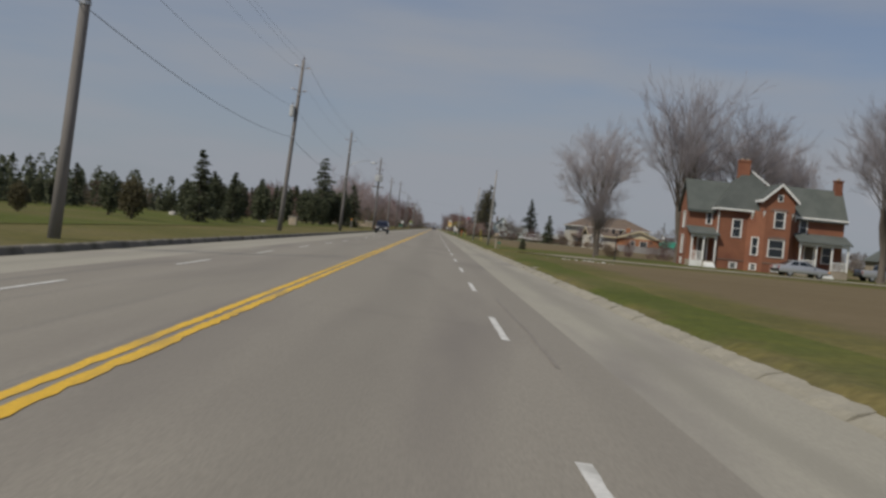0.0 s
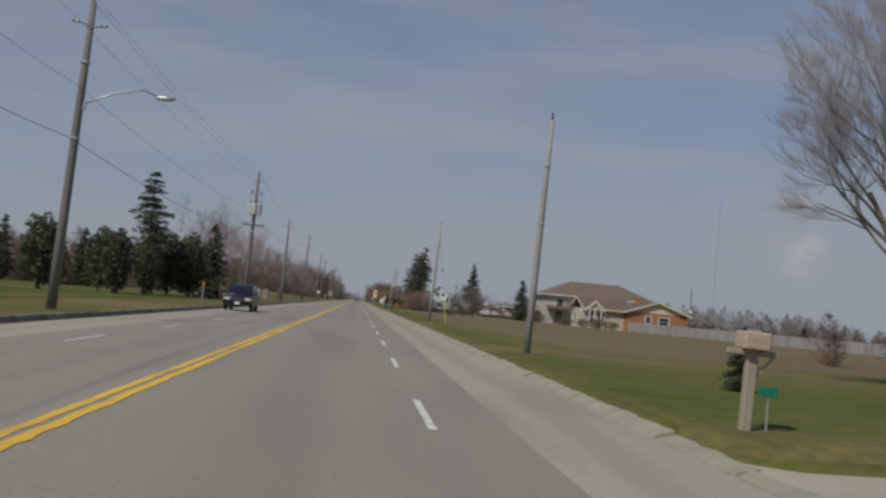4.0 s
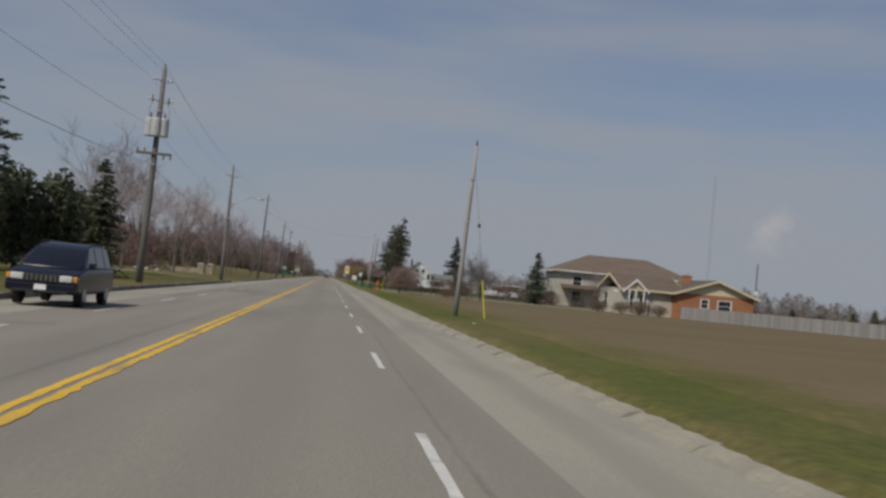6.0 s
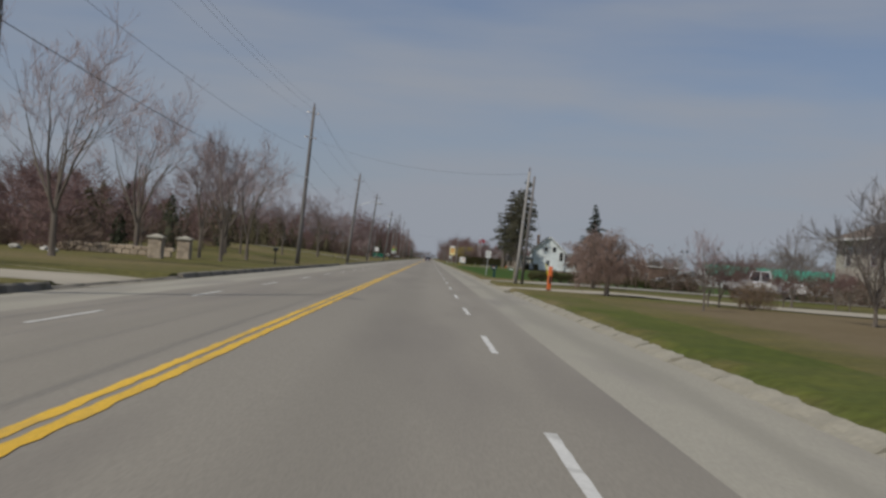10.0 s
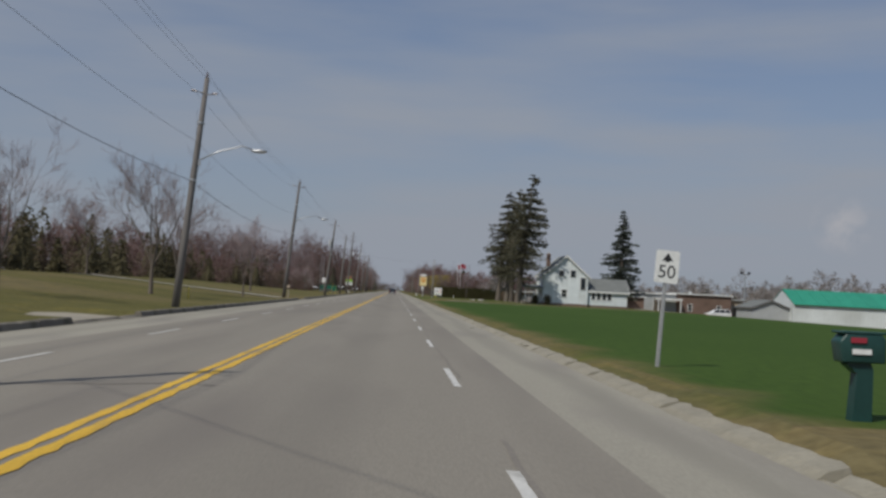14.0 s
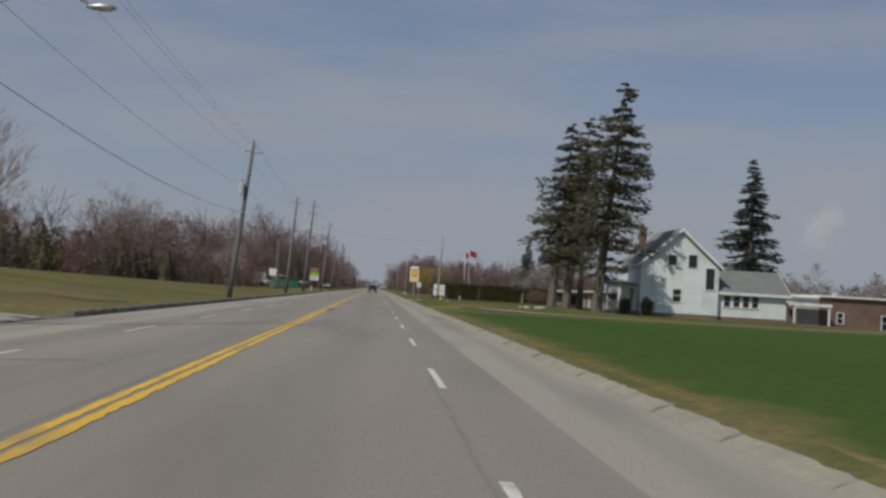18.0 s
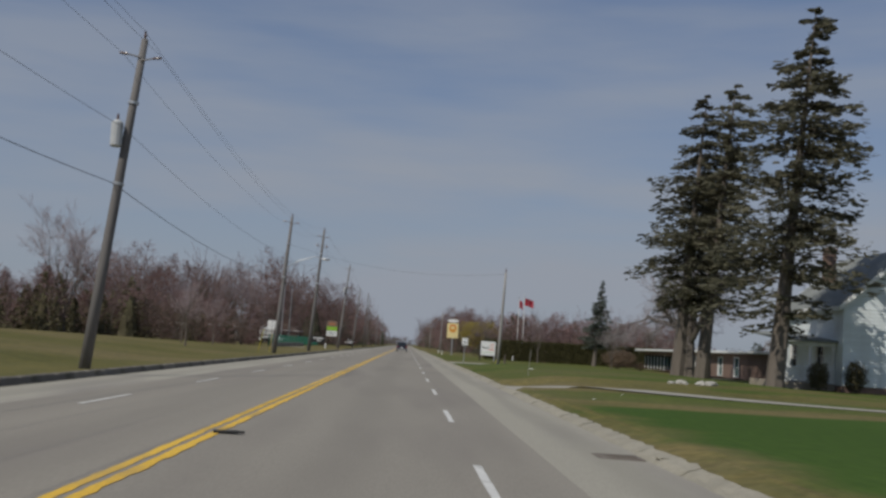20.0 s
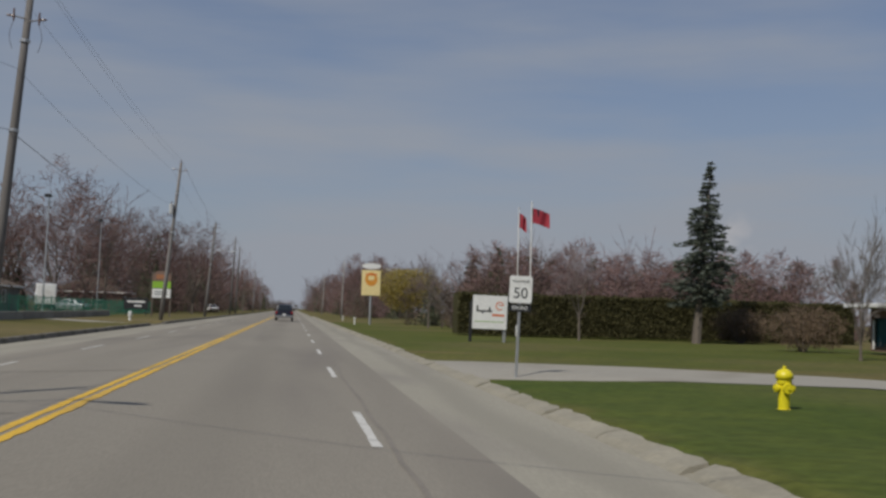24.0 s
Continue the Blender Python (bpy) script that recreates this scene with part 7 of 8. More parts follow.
def vehicle(name, label, category, loc, rz, paint, kind):
    """A car whose nose points along +y before it is turned."""
    ob = thing(name, label, category, loc, rz)
    if kind == "suv":
        L, W, H, wheel_r, wb = 4.6, 1.84, 1.74, 0.34, (-1.38, 1.42)
        side = [(-2.24, 0.36), (2.12, 0.34), (2.30, 0.48), (2.34, 0.62), (2.28, 0.80), (2.02, 0.93), (1.40, 1.04), (-2.22, 1.08), (-2.32, 0.7)]
        cab = [(-2.22, 1.04), (1.52, 1.02), (0.72, 1.52), (0.30, 1.66), (-0.4, 1.74), (-1.7, 1.72), (-1.98, 1.66)]
        panes = ((-2.02, -1.25, -1.86, -1.25), (-1.15, -0.18, -1.15, -0.18), (-0.08, 1.05, -0.08, 0.42))
    elif kind == "pickup":
        L, W, H, wheel_r, wb = 5.4, 1.85, 1.75, 0.38, (-1.65, 1.7)
        side = [(-2.7, 0.45), (2.6, 0.45), (2.72, 0.65), (2.65, 1.02), (1.2, 1.12), (-2.7, 1.12)]
        cab = [(-0.75, 1.1), (1.2, 1.1), (0.6, 1.72), (-0.6, 1.74)]
        panes = ((-0.6, 0.1, -0.55, 0.1), (0.2, 1.0, 0.2, 0.52))
    elif kind == "truck":
        L, W, H, wheel_r, wb = 6.0, 2.0, 2.0, 0.42, (-1.9, 1.9)
        side = [(-3.0, 0.5), (2.9, 0.5), (3.0, 0.7), (2.95, 1.15), (1.6, 1.25), (-3.0, 1.25)]
        cab = [(-0.4, 1.2), (1.6, 1.2), (1.0, 2.05), (-0.3, 2.1)]
        panes = ((-0.25, 0.4, -0.2, 0.4), (0.5, 1.4, 0.5, 0.95))
    else:
        L, W, H, wheel_r, wb = 4.6, 1.76, 1.42, 0.32, (-1.3, 1.35)
        side = [(-2.25, 0.32), (2.2, 0.32), (2.32, 0.52), (2.2, 0.74), (1.05, 0.92), (-1.75, 0.94), (-2.28, 0.86), (-2.32, 0.5)]
        cab = [(-1.85, 0.9), (1.12, 0.9), (0.28, 1.36), (-0.1, 1.42), (-0.9, 1.40)]
        panes = ((-1.35, -0.55, -0.95, -0.55), (-0.45, 0.35, -0.45, 0.1), (0.42, 0.85, 0.17, 0.22))
    body = Form().prism(side, -W / 2, W / 2, "x")
    part("body", bevelled(body, "body", paint, 0.12, 4) if kind == "suv" else bevelled(body, "body", paint, 0.07), None, ob)
    # the cabin narrows towards the roof
    zc = max(z for _, z in cab)
    z0 = min(z for _, z in cab)

    def lean(y, z, s):
        return (s * (W / 2 - 0.06 - 0.20 * (z - z0) / (zc - z0)), y, z)

    n = len(cab)
    cf = Form().add([lean(y, z, -1) for y, z in cab] + [lean(y, z, 1) for y, z in cab], [tuple(range(n)), tuple(reversed(range(n, 2 * n)))] + [(i, i + n, (i + 1) % n + n, (i + 1) % n) for i in range(n)])
    part("cabin", bevelled(cf, "cabin", paint, 0.10 if kind == "suv" else 0.05, 3), None, ob)
    for a0, a1, b0, b1 in panes:
        for s in (-1, 1):
            zl, zh = z0 + 0.08, zc - 0.10
            v = [lean(a0, zl, s), lean(a1, zl, s), lean(b1, zh, s), lean(b0, zh, s)]
            v = [(p[0] + s * d, p[1], p[2]) for d in (-0.01, 0.012) for p in v]
            part("side_window", Form().add(v, [(0, 1, 2, 3), (7, 6, 5, 4), (0, 1, 5, 4), (1, 2, 6, 5), (2, 3, 7, 6), (3, 0, 4, 7)]), GLASS, ob, "dark glass")
    for (y0_, z0_), (y1_, z1_) in ((cab[1], cab[3] if kind == "suv" else cab[2]), (cab[-1], cab[0])):
        a, b = (Vector((0, y0_, z0_)), Vector((0, y1_, z1_)))
        d = (b - a).normalized()
        out = Vector((0, d.z, -d.y))
        if out.y * (1 if y0_ > 0 else -1) < 0:
            out = -out
        v = []
        for k in (-0.01, 0.012):
            for s_, t_ in ((-1, 0.12), (1, 0.12), (1, 0.86), (-1, 0.86)):
                p = a.lerp(b, t_) + out * k
                v.append((s_ * (W / 2 - 0.16 - 0.20 * (p.z - z0) / (zc - z0)), p.y, p.z))
        part("windscreen" if y0_ > 0 else "rear_window", Form().add(v, [(0, 1, 2, 3), (7, 6, 5, 4), (0, 1, 5, 4), (1, 2, 6, 5), (2, 3, 7, 6), (3, 0, 4, 7)]), GLASS, ob, "dark glass")
    ys, ye = max(y for y, _ in side), min(y for y, _ in side)
    part("bumper", Form().box(-W / 2 + 0.03, W / 2 - 0.03, ys - 0.10, ys + 0.06, 0.40, 0.60, 0.03), BLACK if kind != "suv" else paint, ob)
    part("bumper", Form().box(-W / 2 + 0.03, W / 2 - 0.03, ye - 0.06, ye + 0.10, 0.40, 0.62, 0.03), BLACK if kind != "suv" else CHROME, ob)
    zl = 0.72 if kind != "sedan" else 0.58
    grille = part("grille", Form().box(-0.42, 0.42, ys - 0.06, ys + 0.012, zl - 0.06, zl + 0.12, 0.01), BLACK, ob)
    for i in range(7):
        x = -0.36 + 0.12 * i
        part("grille_bar", Form().box(x - 0.02, x + 0.02, ys, ys + 0.025, zl - 0.05, zl + 0.11), CHROME, grille)
    for s in (-1, 1):
        part("headlight", Form().box(s * 0.62 - 0.17, s * 0.62 + 0.17, ys - 0.12, ys + 0.02, zl - 0.05, zl + 0.12, 0.03), LENS, ob)
        part("indicator", Form().box(s * 0.85 - 0.06, s * 0.85 + 0.06, ys - 0.22, ys - 0.02, zl - 0.05, zl + 0.11, 0.03), SIGN_ORANGE, ob, "amber indicator lens")
        part("tail_light", Form().box(s * (W / 2 - 0.14) - 0.08, s * (W / 2 - 0.14) + 0.08, ye - 0.015, ye + 0.05, zl + 0.02, zl + 0.28, 0.015), TAIL_RED, ob)
        part("mirror", Form().box(s * (W / 2 + 0.08) - 0.09, s * (W / 2 + 0.08) + 0.09, cab[1][0] - 0.42, cab[1][0] - 0.30, z0 + 0.05, z0 + 0.20, 0.025), paint, ob)
        for y in wb:
            x = s * (W / 2 - 0.12)
            wl_ = part("wheel", Form().tube([(x - 0.11, y, wheel_r), (x - 0.09, y, wheel_r), (x + 0.09, y, wheel_r), (x + 0.11, y, wheel_r)], [wheel_r * 0.9, wheel_r, wheel_r, wheel_r * 0.9], 20), RUBBER, ob)
            part("rim", Form().tube([(x + s * 0.08, y, wheel_r), (x + s * 0.125, y, wheel_r)], [wheel_r * 0.62, wheel_r * 0.52], 16), STEEL, wl_)
    part("plate", Form().box(-0.15, 0.15, ye - 0.075, ye - 0.055, 0.62, 0.78), SIGN_WHITE, ob, "plain number plate")
    if kind == "suv":
        part("front_plate", Form().box(-0.15, 0.15, ys + 0.062, ys + 0.075, 0.44, 0.58), SIGN_WHITE, ob, "plain pale number plate")
        part("air_intake", Form().box(-0.7, 0.7, ys + 0.03, ys + 0.066, 0.38, 0.43, 0.005), BLACK, ob)
        for s in (-1, 1):
            part("roof_rail", Form().tube([(s * 0.62, -1.7, 1.75), (s * 0.62, 0.0, 1.75)], 0.02, 6), BLACK, ob)
    return ob


vehicle("suv", "dark blue sport utility car coming the other way", "car", (-4.95, 128.3, -0.17), 180, CAR_NAVY, "suv")
vehicle("suv", "dark sport utility car driving on ahead", "car", (1.75, 549, -0.10), 0, CAR_NAVY, "suv")
vehicle("sedan", "silver saloon car parked beside the farmhouse", "car", (34.2, 72.6, 0.0), -84, CAR_SILVER, "sedan")
vehicle("pickup", "grey pickup truck parked beyond the farmhouse porch", "truck", (47.2, 86.0, 0), -82, CAR_SILVER, "pickup")
vehicle("service_truck", "white utility truck parked on the drive", "truck", (28.6, 256.2, 0.02), 82, CAR_WHITE, "truck")
vehicle("van", "white van parked by the low buildings", "car", (60.6, 436.5, -1.06), 90, CAR_WHITE, "suv")
vehicle("sedan", "pale car parked behind the green fence", "car", (-22, 560, 0.1), 70, CAR_SILVER, "sedan")
vehicle("sedan", "white car far along the opposite kerb", "car", (-12.5, 640, 0.1), 20, CAR_WHITE, "sedan")

bt = thing("box_truck", "white box truck parked in the yard behind the fence", "truck", (-22.0, 549, 0), 13)
part("cargo_box", bevelled(Form().box(-0.95, 0.95, -2.4, 2.2, 0.9, 2.95), "cargo_box", CAR_WHITE, 0.04), None, bt)
part("rear_door", Form().box(-0.85, 0.85, -2.43, -2.4, 1.0, 2.8, 0.01), PAINT_WHITE, bt)
part("cab", bevelled(Form().prism([(2.25, 0.5), (4.1, 0.5), (4.15, 1.2), (3.7, 1.4), (3.3, 2.3), (2.25, 2.35)], -1.0, 1.0, "x"), "cab", CAR_WHITE, 0.05), None, bt)
part("chassis", Form().box(-0.5, 0.5, -2.3, 4.0, 0.5, 0.9, 0.02), BLACK, bt)
for x in (-0.85, 0.85):
    for y in (-1.4, 3.2):
        part("wheel", Form().tube([(x - 0.12, y, 0.45), (x + 0.12, y, 0.45)], 0.45, 16), RUBBER, bt)


# ---- signs ----
def road_sign(name, label, loc, w, h, top, tilt=1.5, post=WOOD_POST, pw=0.05):
    ob = thing(name, label, "road sign", loc, tilt=tilt)
    part("post", Form().box(-pw, pw, -0.03, 0.05, -0.2, top - 0.05, 0.008), post, ob)
    pl = part("sign_plate", Form().prism([(-w / 2 + 0.03, top - h), (w / 2 - 0.03, top - h), (w / 2, top - h + 0.03), (w / 2, top - 0.03), (w / 2 - 0.03, top), (-w / 2 + 0.03, top), (-w / 2, top - 0.03), (-w / 2, top - h + 0.03)], -0.045, -0.033, "y"), SIGN_WHITE, ob, "white reflective plate")
    return ob, pl


def face(x, z, d=-0.047):
    return pose(x, d, z, 90, 0, 0)


s50, pl = road_sign("speed_sign", "white speed sign with an arrow above the number 50", (7.66, 271.2, -0.02), 0.47, 0.64, 2.3, 3.0, SIGN_BACK, 0.035)
lettering("number", "50", 0.36, BLACK, pl, face(0, 1.87))
part("arrow", Form().prism([(-0.11, 2.09), (-0.045, 2.105), (-0.045, 2.075), (0.045, 2.075), (0.045, 2.105), (0.11, 2.09), (0, 2.25)], -0.049, -0.0455, "y"), BLACK, pl)
s51, pl = road_sign("speed_sign", "white speed sign reading maximum 50 with a black tab below", (8.0, 464.4, -0.2), 0.56, 0.66, 2.38, 1.5, STEEL, 0.03)
lettering("number", "50", 0.37, BLACK, pl, face(0, 1.95))
lettering("word", "MAXIMUM", 0.095, BLACK, pl, face(0, 2.24))
tab = part("tab", Form().box(-0.28, 0.28, -0.045, -0.033, 1.51, 1.69, 0.004), BLACK, s51, "black tab plate")
lettering("word", "BEGINS", 0.12, SIGN_WHITE, tab, face(0, 1.60, -0.046))

ws = thing("office_sign", "square white office sign on two posts", "sign", (11.45, 490.9, -0.12), tilt=1.0)
for x in (-0.06, 1.66):
    part("post", Form().box(x - 0.07, x + 0.07, 0.03, 0.15, -0.2, 2.0, 0.01), BLACK if x < 0 else STEEL, ws)
board = part("board", Form().box(0, 1.75, -0.04, 0.03, 0.62, 2.3, 0.012), SIGN_WHITE, ws, "white sign board with a thin green line")
part("line", Form().box(0.1, 1.6, -0.048, -0.042, 0.98, 1.01), SIGN_LIME, board)
# unlettered marks in the sign's colours
for x0, x1, z0, z1, m in ((0.18, 0.98, 1.48, 1.56, BLACK), (0.18, 0.26, 1.56, 1.78, BLACK), (0.45, 0.53, 1.38, 1.48, BLACK), (0.80, 0.88, 1.56, 1.72, BLACK), (0.98, 1.60, 1.28, 1.38, ORANGE)):
    part("mark", Form().box(x0, x1, -0.048, -0.042, z0, z1), m, board)
ring = Form()
for i in range(16):
    a0, a1 = 0.6 + i * 0.3, 0.6 + (i + 1) * 0.3
    v = [(1.36 + r * math.cos(a), -0.046, 1.80 + r * math.sin(a)) for a in (a0, a1) for r in (0.17, 0.22)]
    ring.add(v, [(0, 1, 3, 2)])
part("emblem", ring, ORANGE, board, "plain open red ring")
part("mark", Form().box(1.30, 1.55, -0.048, -0.042, 1.82, 1.87), ORANGE, board)

os_ = thing("tall_sign", "tall cream sign with a white rounded cap on one post", "sign", (10.3, 544.5, 0))
part("post", Form().tube([(0, 0.12, -0.2), (0, 0.12, 3.2)], 0.12, 10), STEEL, os_)
bd = part("board", Form().box(-0.95, 0.95, -0.06, 0.1, 2.75, 5.3, 0.03), SIGN_CREAM, os_)
cap = Form().tube([(0, -0.1, 5.72), (0, 0.14, 5.72)], [0.98, 0.98], 24)
cap.v = [(x, y, 5.72 + (z - 5.72) * 0.3) for x, y, z in cap.v]
part("cap", cap, SIGN_WHITE, os_, "white oval cap board")
em = Form().tube([(0, -0.075, 4.4), (0, -0.062, 4.4)], [0.62, 0.62], 20)
em.v = [(x, y, 4.4 + (z - 4.4) * 1.1) for x, y, z in em.v]
part("emblem", em, SIGN_ORANGE, bd, "plain orange rounded emblem")
part("mark", Form().box(-0.3, 0.3, -0.082, -0.076, 4.3, 4.75, 0.002), SIGN_CREAM, bd)
part("mark", Form().box(-0.55, 0.55, -0.082, -0.076, 4.82, 4.95, 0.002), ORANGE, bd)

gs = thing("shop_sign", "tall shop sign with green and white panels", "sign", (-10.6, 548, 0.1))
for x in (-0.9, 0.9):
    part("post", Form().box(x - 0.07, x + 0.07, 0, 0.14, -0.2, 4.4, 0.01), BARK, gs)
part("head", Form().prism([(-0.9, 3.5), (0.9, 3.5), (0.9, 4.1), (0.5, 4.5), (-0.5, 4.5), (-0.9, 4.1)], -0.05, 0.05, "y"), BRICK_BROWN, gs, "brown shaped head board")
part("head_mark", Form().box(-0.55, 0.55, -0.07, -0.052, 3.7, 4.15, 0.01), BRICK_ORANGE, gs)
part("panel", Form().box(-0.9, 0.9, -0.06, 0.06, 2.75, 3.45, 0.01), SIGN_LIME, gs)
pn = part("panel", Form().box(-0.9, 0.9, -0.06, 0.06, 1.8, 2.7, 0.01), SIGN_WHITE, gs)
for z in (2.1, 2.35):
    part("text_bar", Form().box(-0.7, 0.6, -0.068, -0.062, z, z + 0.09), GREEN_DARK, pn)
bs_ = thing("banner_sign", "low black banner sign with pale lettering bars", "sign", (-12.6, 546, 0.1))
part("board", Form().box(-1.3, 1.0, -0.04, 0.04, 0.6, 1.7, 0.02), BLACK, bs_)
part("text_bar", Form().box(-1.0, 0.7, -0.052, -0.042, 1.25, 1.42), SIGN_WHITE, bs_)
part("text_bar", Form().box(-0.3, 0.4, -0.052, -0.042, 0.85, 1.0), SIGN_WHITE, bs_)
for x in (-1.1, 0.8):
    part("leg", Form().box(x, x + 0.08, -0.03, 0.03, -0.1, 0.6), BLACK, bs_)
rs, pl = road_sign("back_turned_sign", "grey-backed double road sign facing the other way", (-13.8, 492, 0.1), 1.1, 1.1, 3.1, 0, WOOD_POST, 0.06)
part("joint", Form().box(-0.012, 0.012, -0.06, -0.046, 2.02, 3.08), BLACK, rs)

# posts with house-number boards and letter boxes
xs = thing("number_post", "weathered wooden post with crossbar and green plate", "sign post", (8.3, 247.6, -0.02), tilt=2.0)
part("post", Form().box(-0.04, 0.04, -0.04, 0.04, -0.2, 1.42, 0.01), WOOD_POST, xs)
part("crossbar", Form().box(-0.62, 0.46, -0.075, -0.045, 0.98, 1.08, 0.006), WOOD_POST, xs)
pt = part("plate", Form().box(-0.42, -0.08, -0.09, -0.078, 0.80, 0.94, 0.004), SIGN_GREEN, xs, "small green plate")
part("number_bar", Form().box(-0.38, -0.12, -0.096, -0.091, 0.84, 0.90), SIGN_WHITE, pt, "plain pale bar")
part("reflector", Form().box(-0.66, -0.58, -0.09, -0.06, 0.97, 1.07, 0.01), ORANGE, xs)


def letterbox(loc, rz, label, mat=GREEN_DARK, s=1.0):
    ob = thing("letterbox", label, "letterbox", loc, rz)
    part("stand", Form().prism([(-0.10 * s, -0.1), (0.14 * s, -0.1), (0.14 * s, 0.62 * s), (0.10 * s, 0.72 * s), (-0.10 * s, 0.72 * s), (-0.18 * s, 0.68 * s), (-0.05 * s, 0.58 * s)], -0.09 * s, 0.09 * s, "y"), mat, ob)
    bx_ = Form().prism([(-0.24 * s + 0.48 * s * 0, 0.70 * s), (0.26 * s, 0.70 * s), (0.26 * s, 0.98 * s), (0.2 * s, 1.04 * s), (-0.2 * s, 1.04 * s), (-0.28 * s, 0.94 * s)], -0.14 * s, 0.14 * s, "y")
    body = part("box", bevelled(bx_, "box", mat, 0.02), None, ob)
    part("lid", Form().box(-0.27 * s, 0.28 * s, -0.15 * s, 0.15 * s, 1.03 * s, 1.06 * s, 0.01), mat, body)
    part("flag", Form().box(-0.16 * s, 0.02 * s, -0.160 * s, -0.145 * s, 0.93 * s, 0.99 * s), RED, body, "small red flag")
    part("label_bar", Form().box(-0.14 * s, 0.08 * s, -0.160 * s, -0.145 * s, 0.80 * s, 0.86 * s), SIGN_WHITE, body, "plain white label")
    return ob


letterbox((7.85, 262.8, -0.03), 0, "dark green moulded letterbox on its stand")
ml = thing("letterbox", "beige letterbox on a wooden post by the path", "letterbox", (-8.2, 356.4, -0.03))
part("post", Form().box(-0.05, 0.05, -0.05, 0.05, -0.1, 0.95, 0.01), WOOD_POST, ml)
part("box", bevelled(Form().box(-0.16, 0.16, -0.26, 0.26, 0.92, 1.2), "box", STONE, 0.03), None, ml)
ml2 = thing("letterbox", "black letterbox on a thin post", "letterbox", (-8.6, 249.5, -0.03))
part("post", Form().box(-0.04, 0.04, -0.04, 0.04, -0.1, 0.95, 0.01), BLACK, ml2)
part("box", bevelled(Form().box(-0.14, 0.14, -0.26, 0.26, 0.92, 1.16), "box", BLACK, 0.03), None, ml2)
cb = thing("newspaper_box", "orange-red upright delivery box on a post", "delivery box", (8.75, 230.0, -0.08), tilt=2)
part("body", bevelled(Form().box(-0.10, 0.09, -0.2, 0.2, 0.1, 1.32), "body", ORANGE, 0.03), None, cb)
part("slot", Form().box(-0.06, 0.05, -0.215, -0.19, 0.45, 0.82), BLACK, cb)
part("foot", Form().box(-0.13, 0.12, -0.22, 0.22, 0, 0.1, 0.01), BARK, cb)
tp = thing("mail_post", "white wooden letter post with a slanted top on the verge", "letter post", (7.8, 73.9, -0.03), tilt=2)
part("post", Form().box(-0.07, 0.07, -0.07, 0.07, -0.1, 1.35, 0.01), WOOD_POST, tp)
part("arm", Form().box(-0.35, 0.35, -0.05, 0.05, 1.0, 1.08, 0.01), WOOD_POST, tp)
part("box", Form().box(-0.18, 0.18, -0.2, 0.2, 1.08, 1.32, 0.02), STONE, tp)
part("brace", Form().tube([(0.05, 0, 0.7), (0.3, 0, 1.0)], 0.025, 4), WOOD_POST, tp)
pt2 = thing("marker_plate", "small green marker plate on a thin stake in the lawn", "marker", (8.1, 73.9, -0.03))
part("stake", Form().box(-0.012, 0.012, -0.01, 0.01, -0.1, 0.6), POLE_PALE, pt2)
part("plate", Form().box(-0.14, 0.14, -0.022, -0.01, 0.46, 0.6, 0.004), SIGN_GREEN, pt2)
lp = thing("lamp_post", "black twin-headed garden lamp post on the lawn", "lamp post", (17.6, 69.9, -0.03))
part("post", Form().tube([(0, 0, -0.1), (0, 0, 0.3), (0, 0, 2.3)], [0.08, 0.05, 0.04], 8), BLACK, lp)
for x in (-0.3, 0.3):
    arm = part("arm", Form().tube([(0, 0, 2.1), (x, 0, 2.2)], 0.025, 6), BLACK, lp)
    part("lantern", Form().tube([(x, 0, 2.2), (x, 0, 2.24), (x, 0, 2.5), (x, 0, 2.62)], [0.05, 0.1, 0.13, 0.02], 8), BLACK, arm)


# ---- hydrants and flags ----
def hydrant(loc, label, mat=YELLOW, s=1.0):
    ob = thing("fire_hydrant", label, "hydrant", loc)
    part("barrel", Form().tube([(0, 0, -0.05 * s), (0, 0, 0.03 * s), (0, 0, 0.04 * s), (0, 0, 0.44 * s), (0, 0, 0.46 * s), (0, 0, 0.52 * s), (0, 0, 0.53 * s)], [0.13 * s, 0.13 * s, 0.095 * s, 0.095 * s, 0.125 * s, 0.125 * s, 0.11 * s], 18), mat, ob, smooth=False)
    part("bonnet", Form().tube([(0, 0, 0.53 * s), (0, 0, 0.54 * s), (0, 0, 0.61 * s), (0, 0, 0.67 * s), (0, 0, 0.70 * s)], [0.12 * s, 0.15 * s, 0.145 * s, 0.105 * s, 0.045 * s], 18), mat, ob, smooth=True)
    part("nut", Form().tube([(0, 0, 0.69 * s), (0, 0, 0.75 * s)], [0.035 * s, 0.03 * s], 5), mat, ob)
    for a, r in ((0, 0.075), (180, 0.075), (270, 0.095)):
        ax = Vector((math.cos(radians(a)), math.sin(radians(a)), 0))
        n = part("nozzle", Form().tube([tuple(ax * 0.07 * s + Vector((0, 0, 0.38 * s))), tuple(ax * 0.125 * s + Vector((0, 0, 0.38 * s))), tuple(ax * 0.13 * s + Vector((0, 0, 0.38 * s))), tuple(ax * 0.165 * s + Vector((0, 0, 0.38 * s)))], [r * 0.8 * s, r * 0.8 * s, r * s, r * 0.9 * s], 12), mat, ob)
        part("cap_nut", Form().tube([tuple(ax * 0.165 * s + Vector((0, 0, 0.38 * s))), tuple(ax * 0.19 * s + Vector((0, 0, 0.38 * s)))], 0.025 * s, 5), mat, n)
    return ob


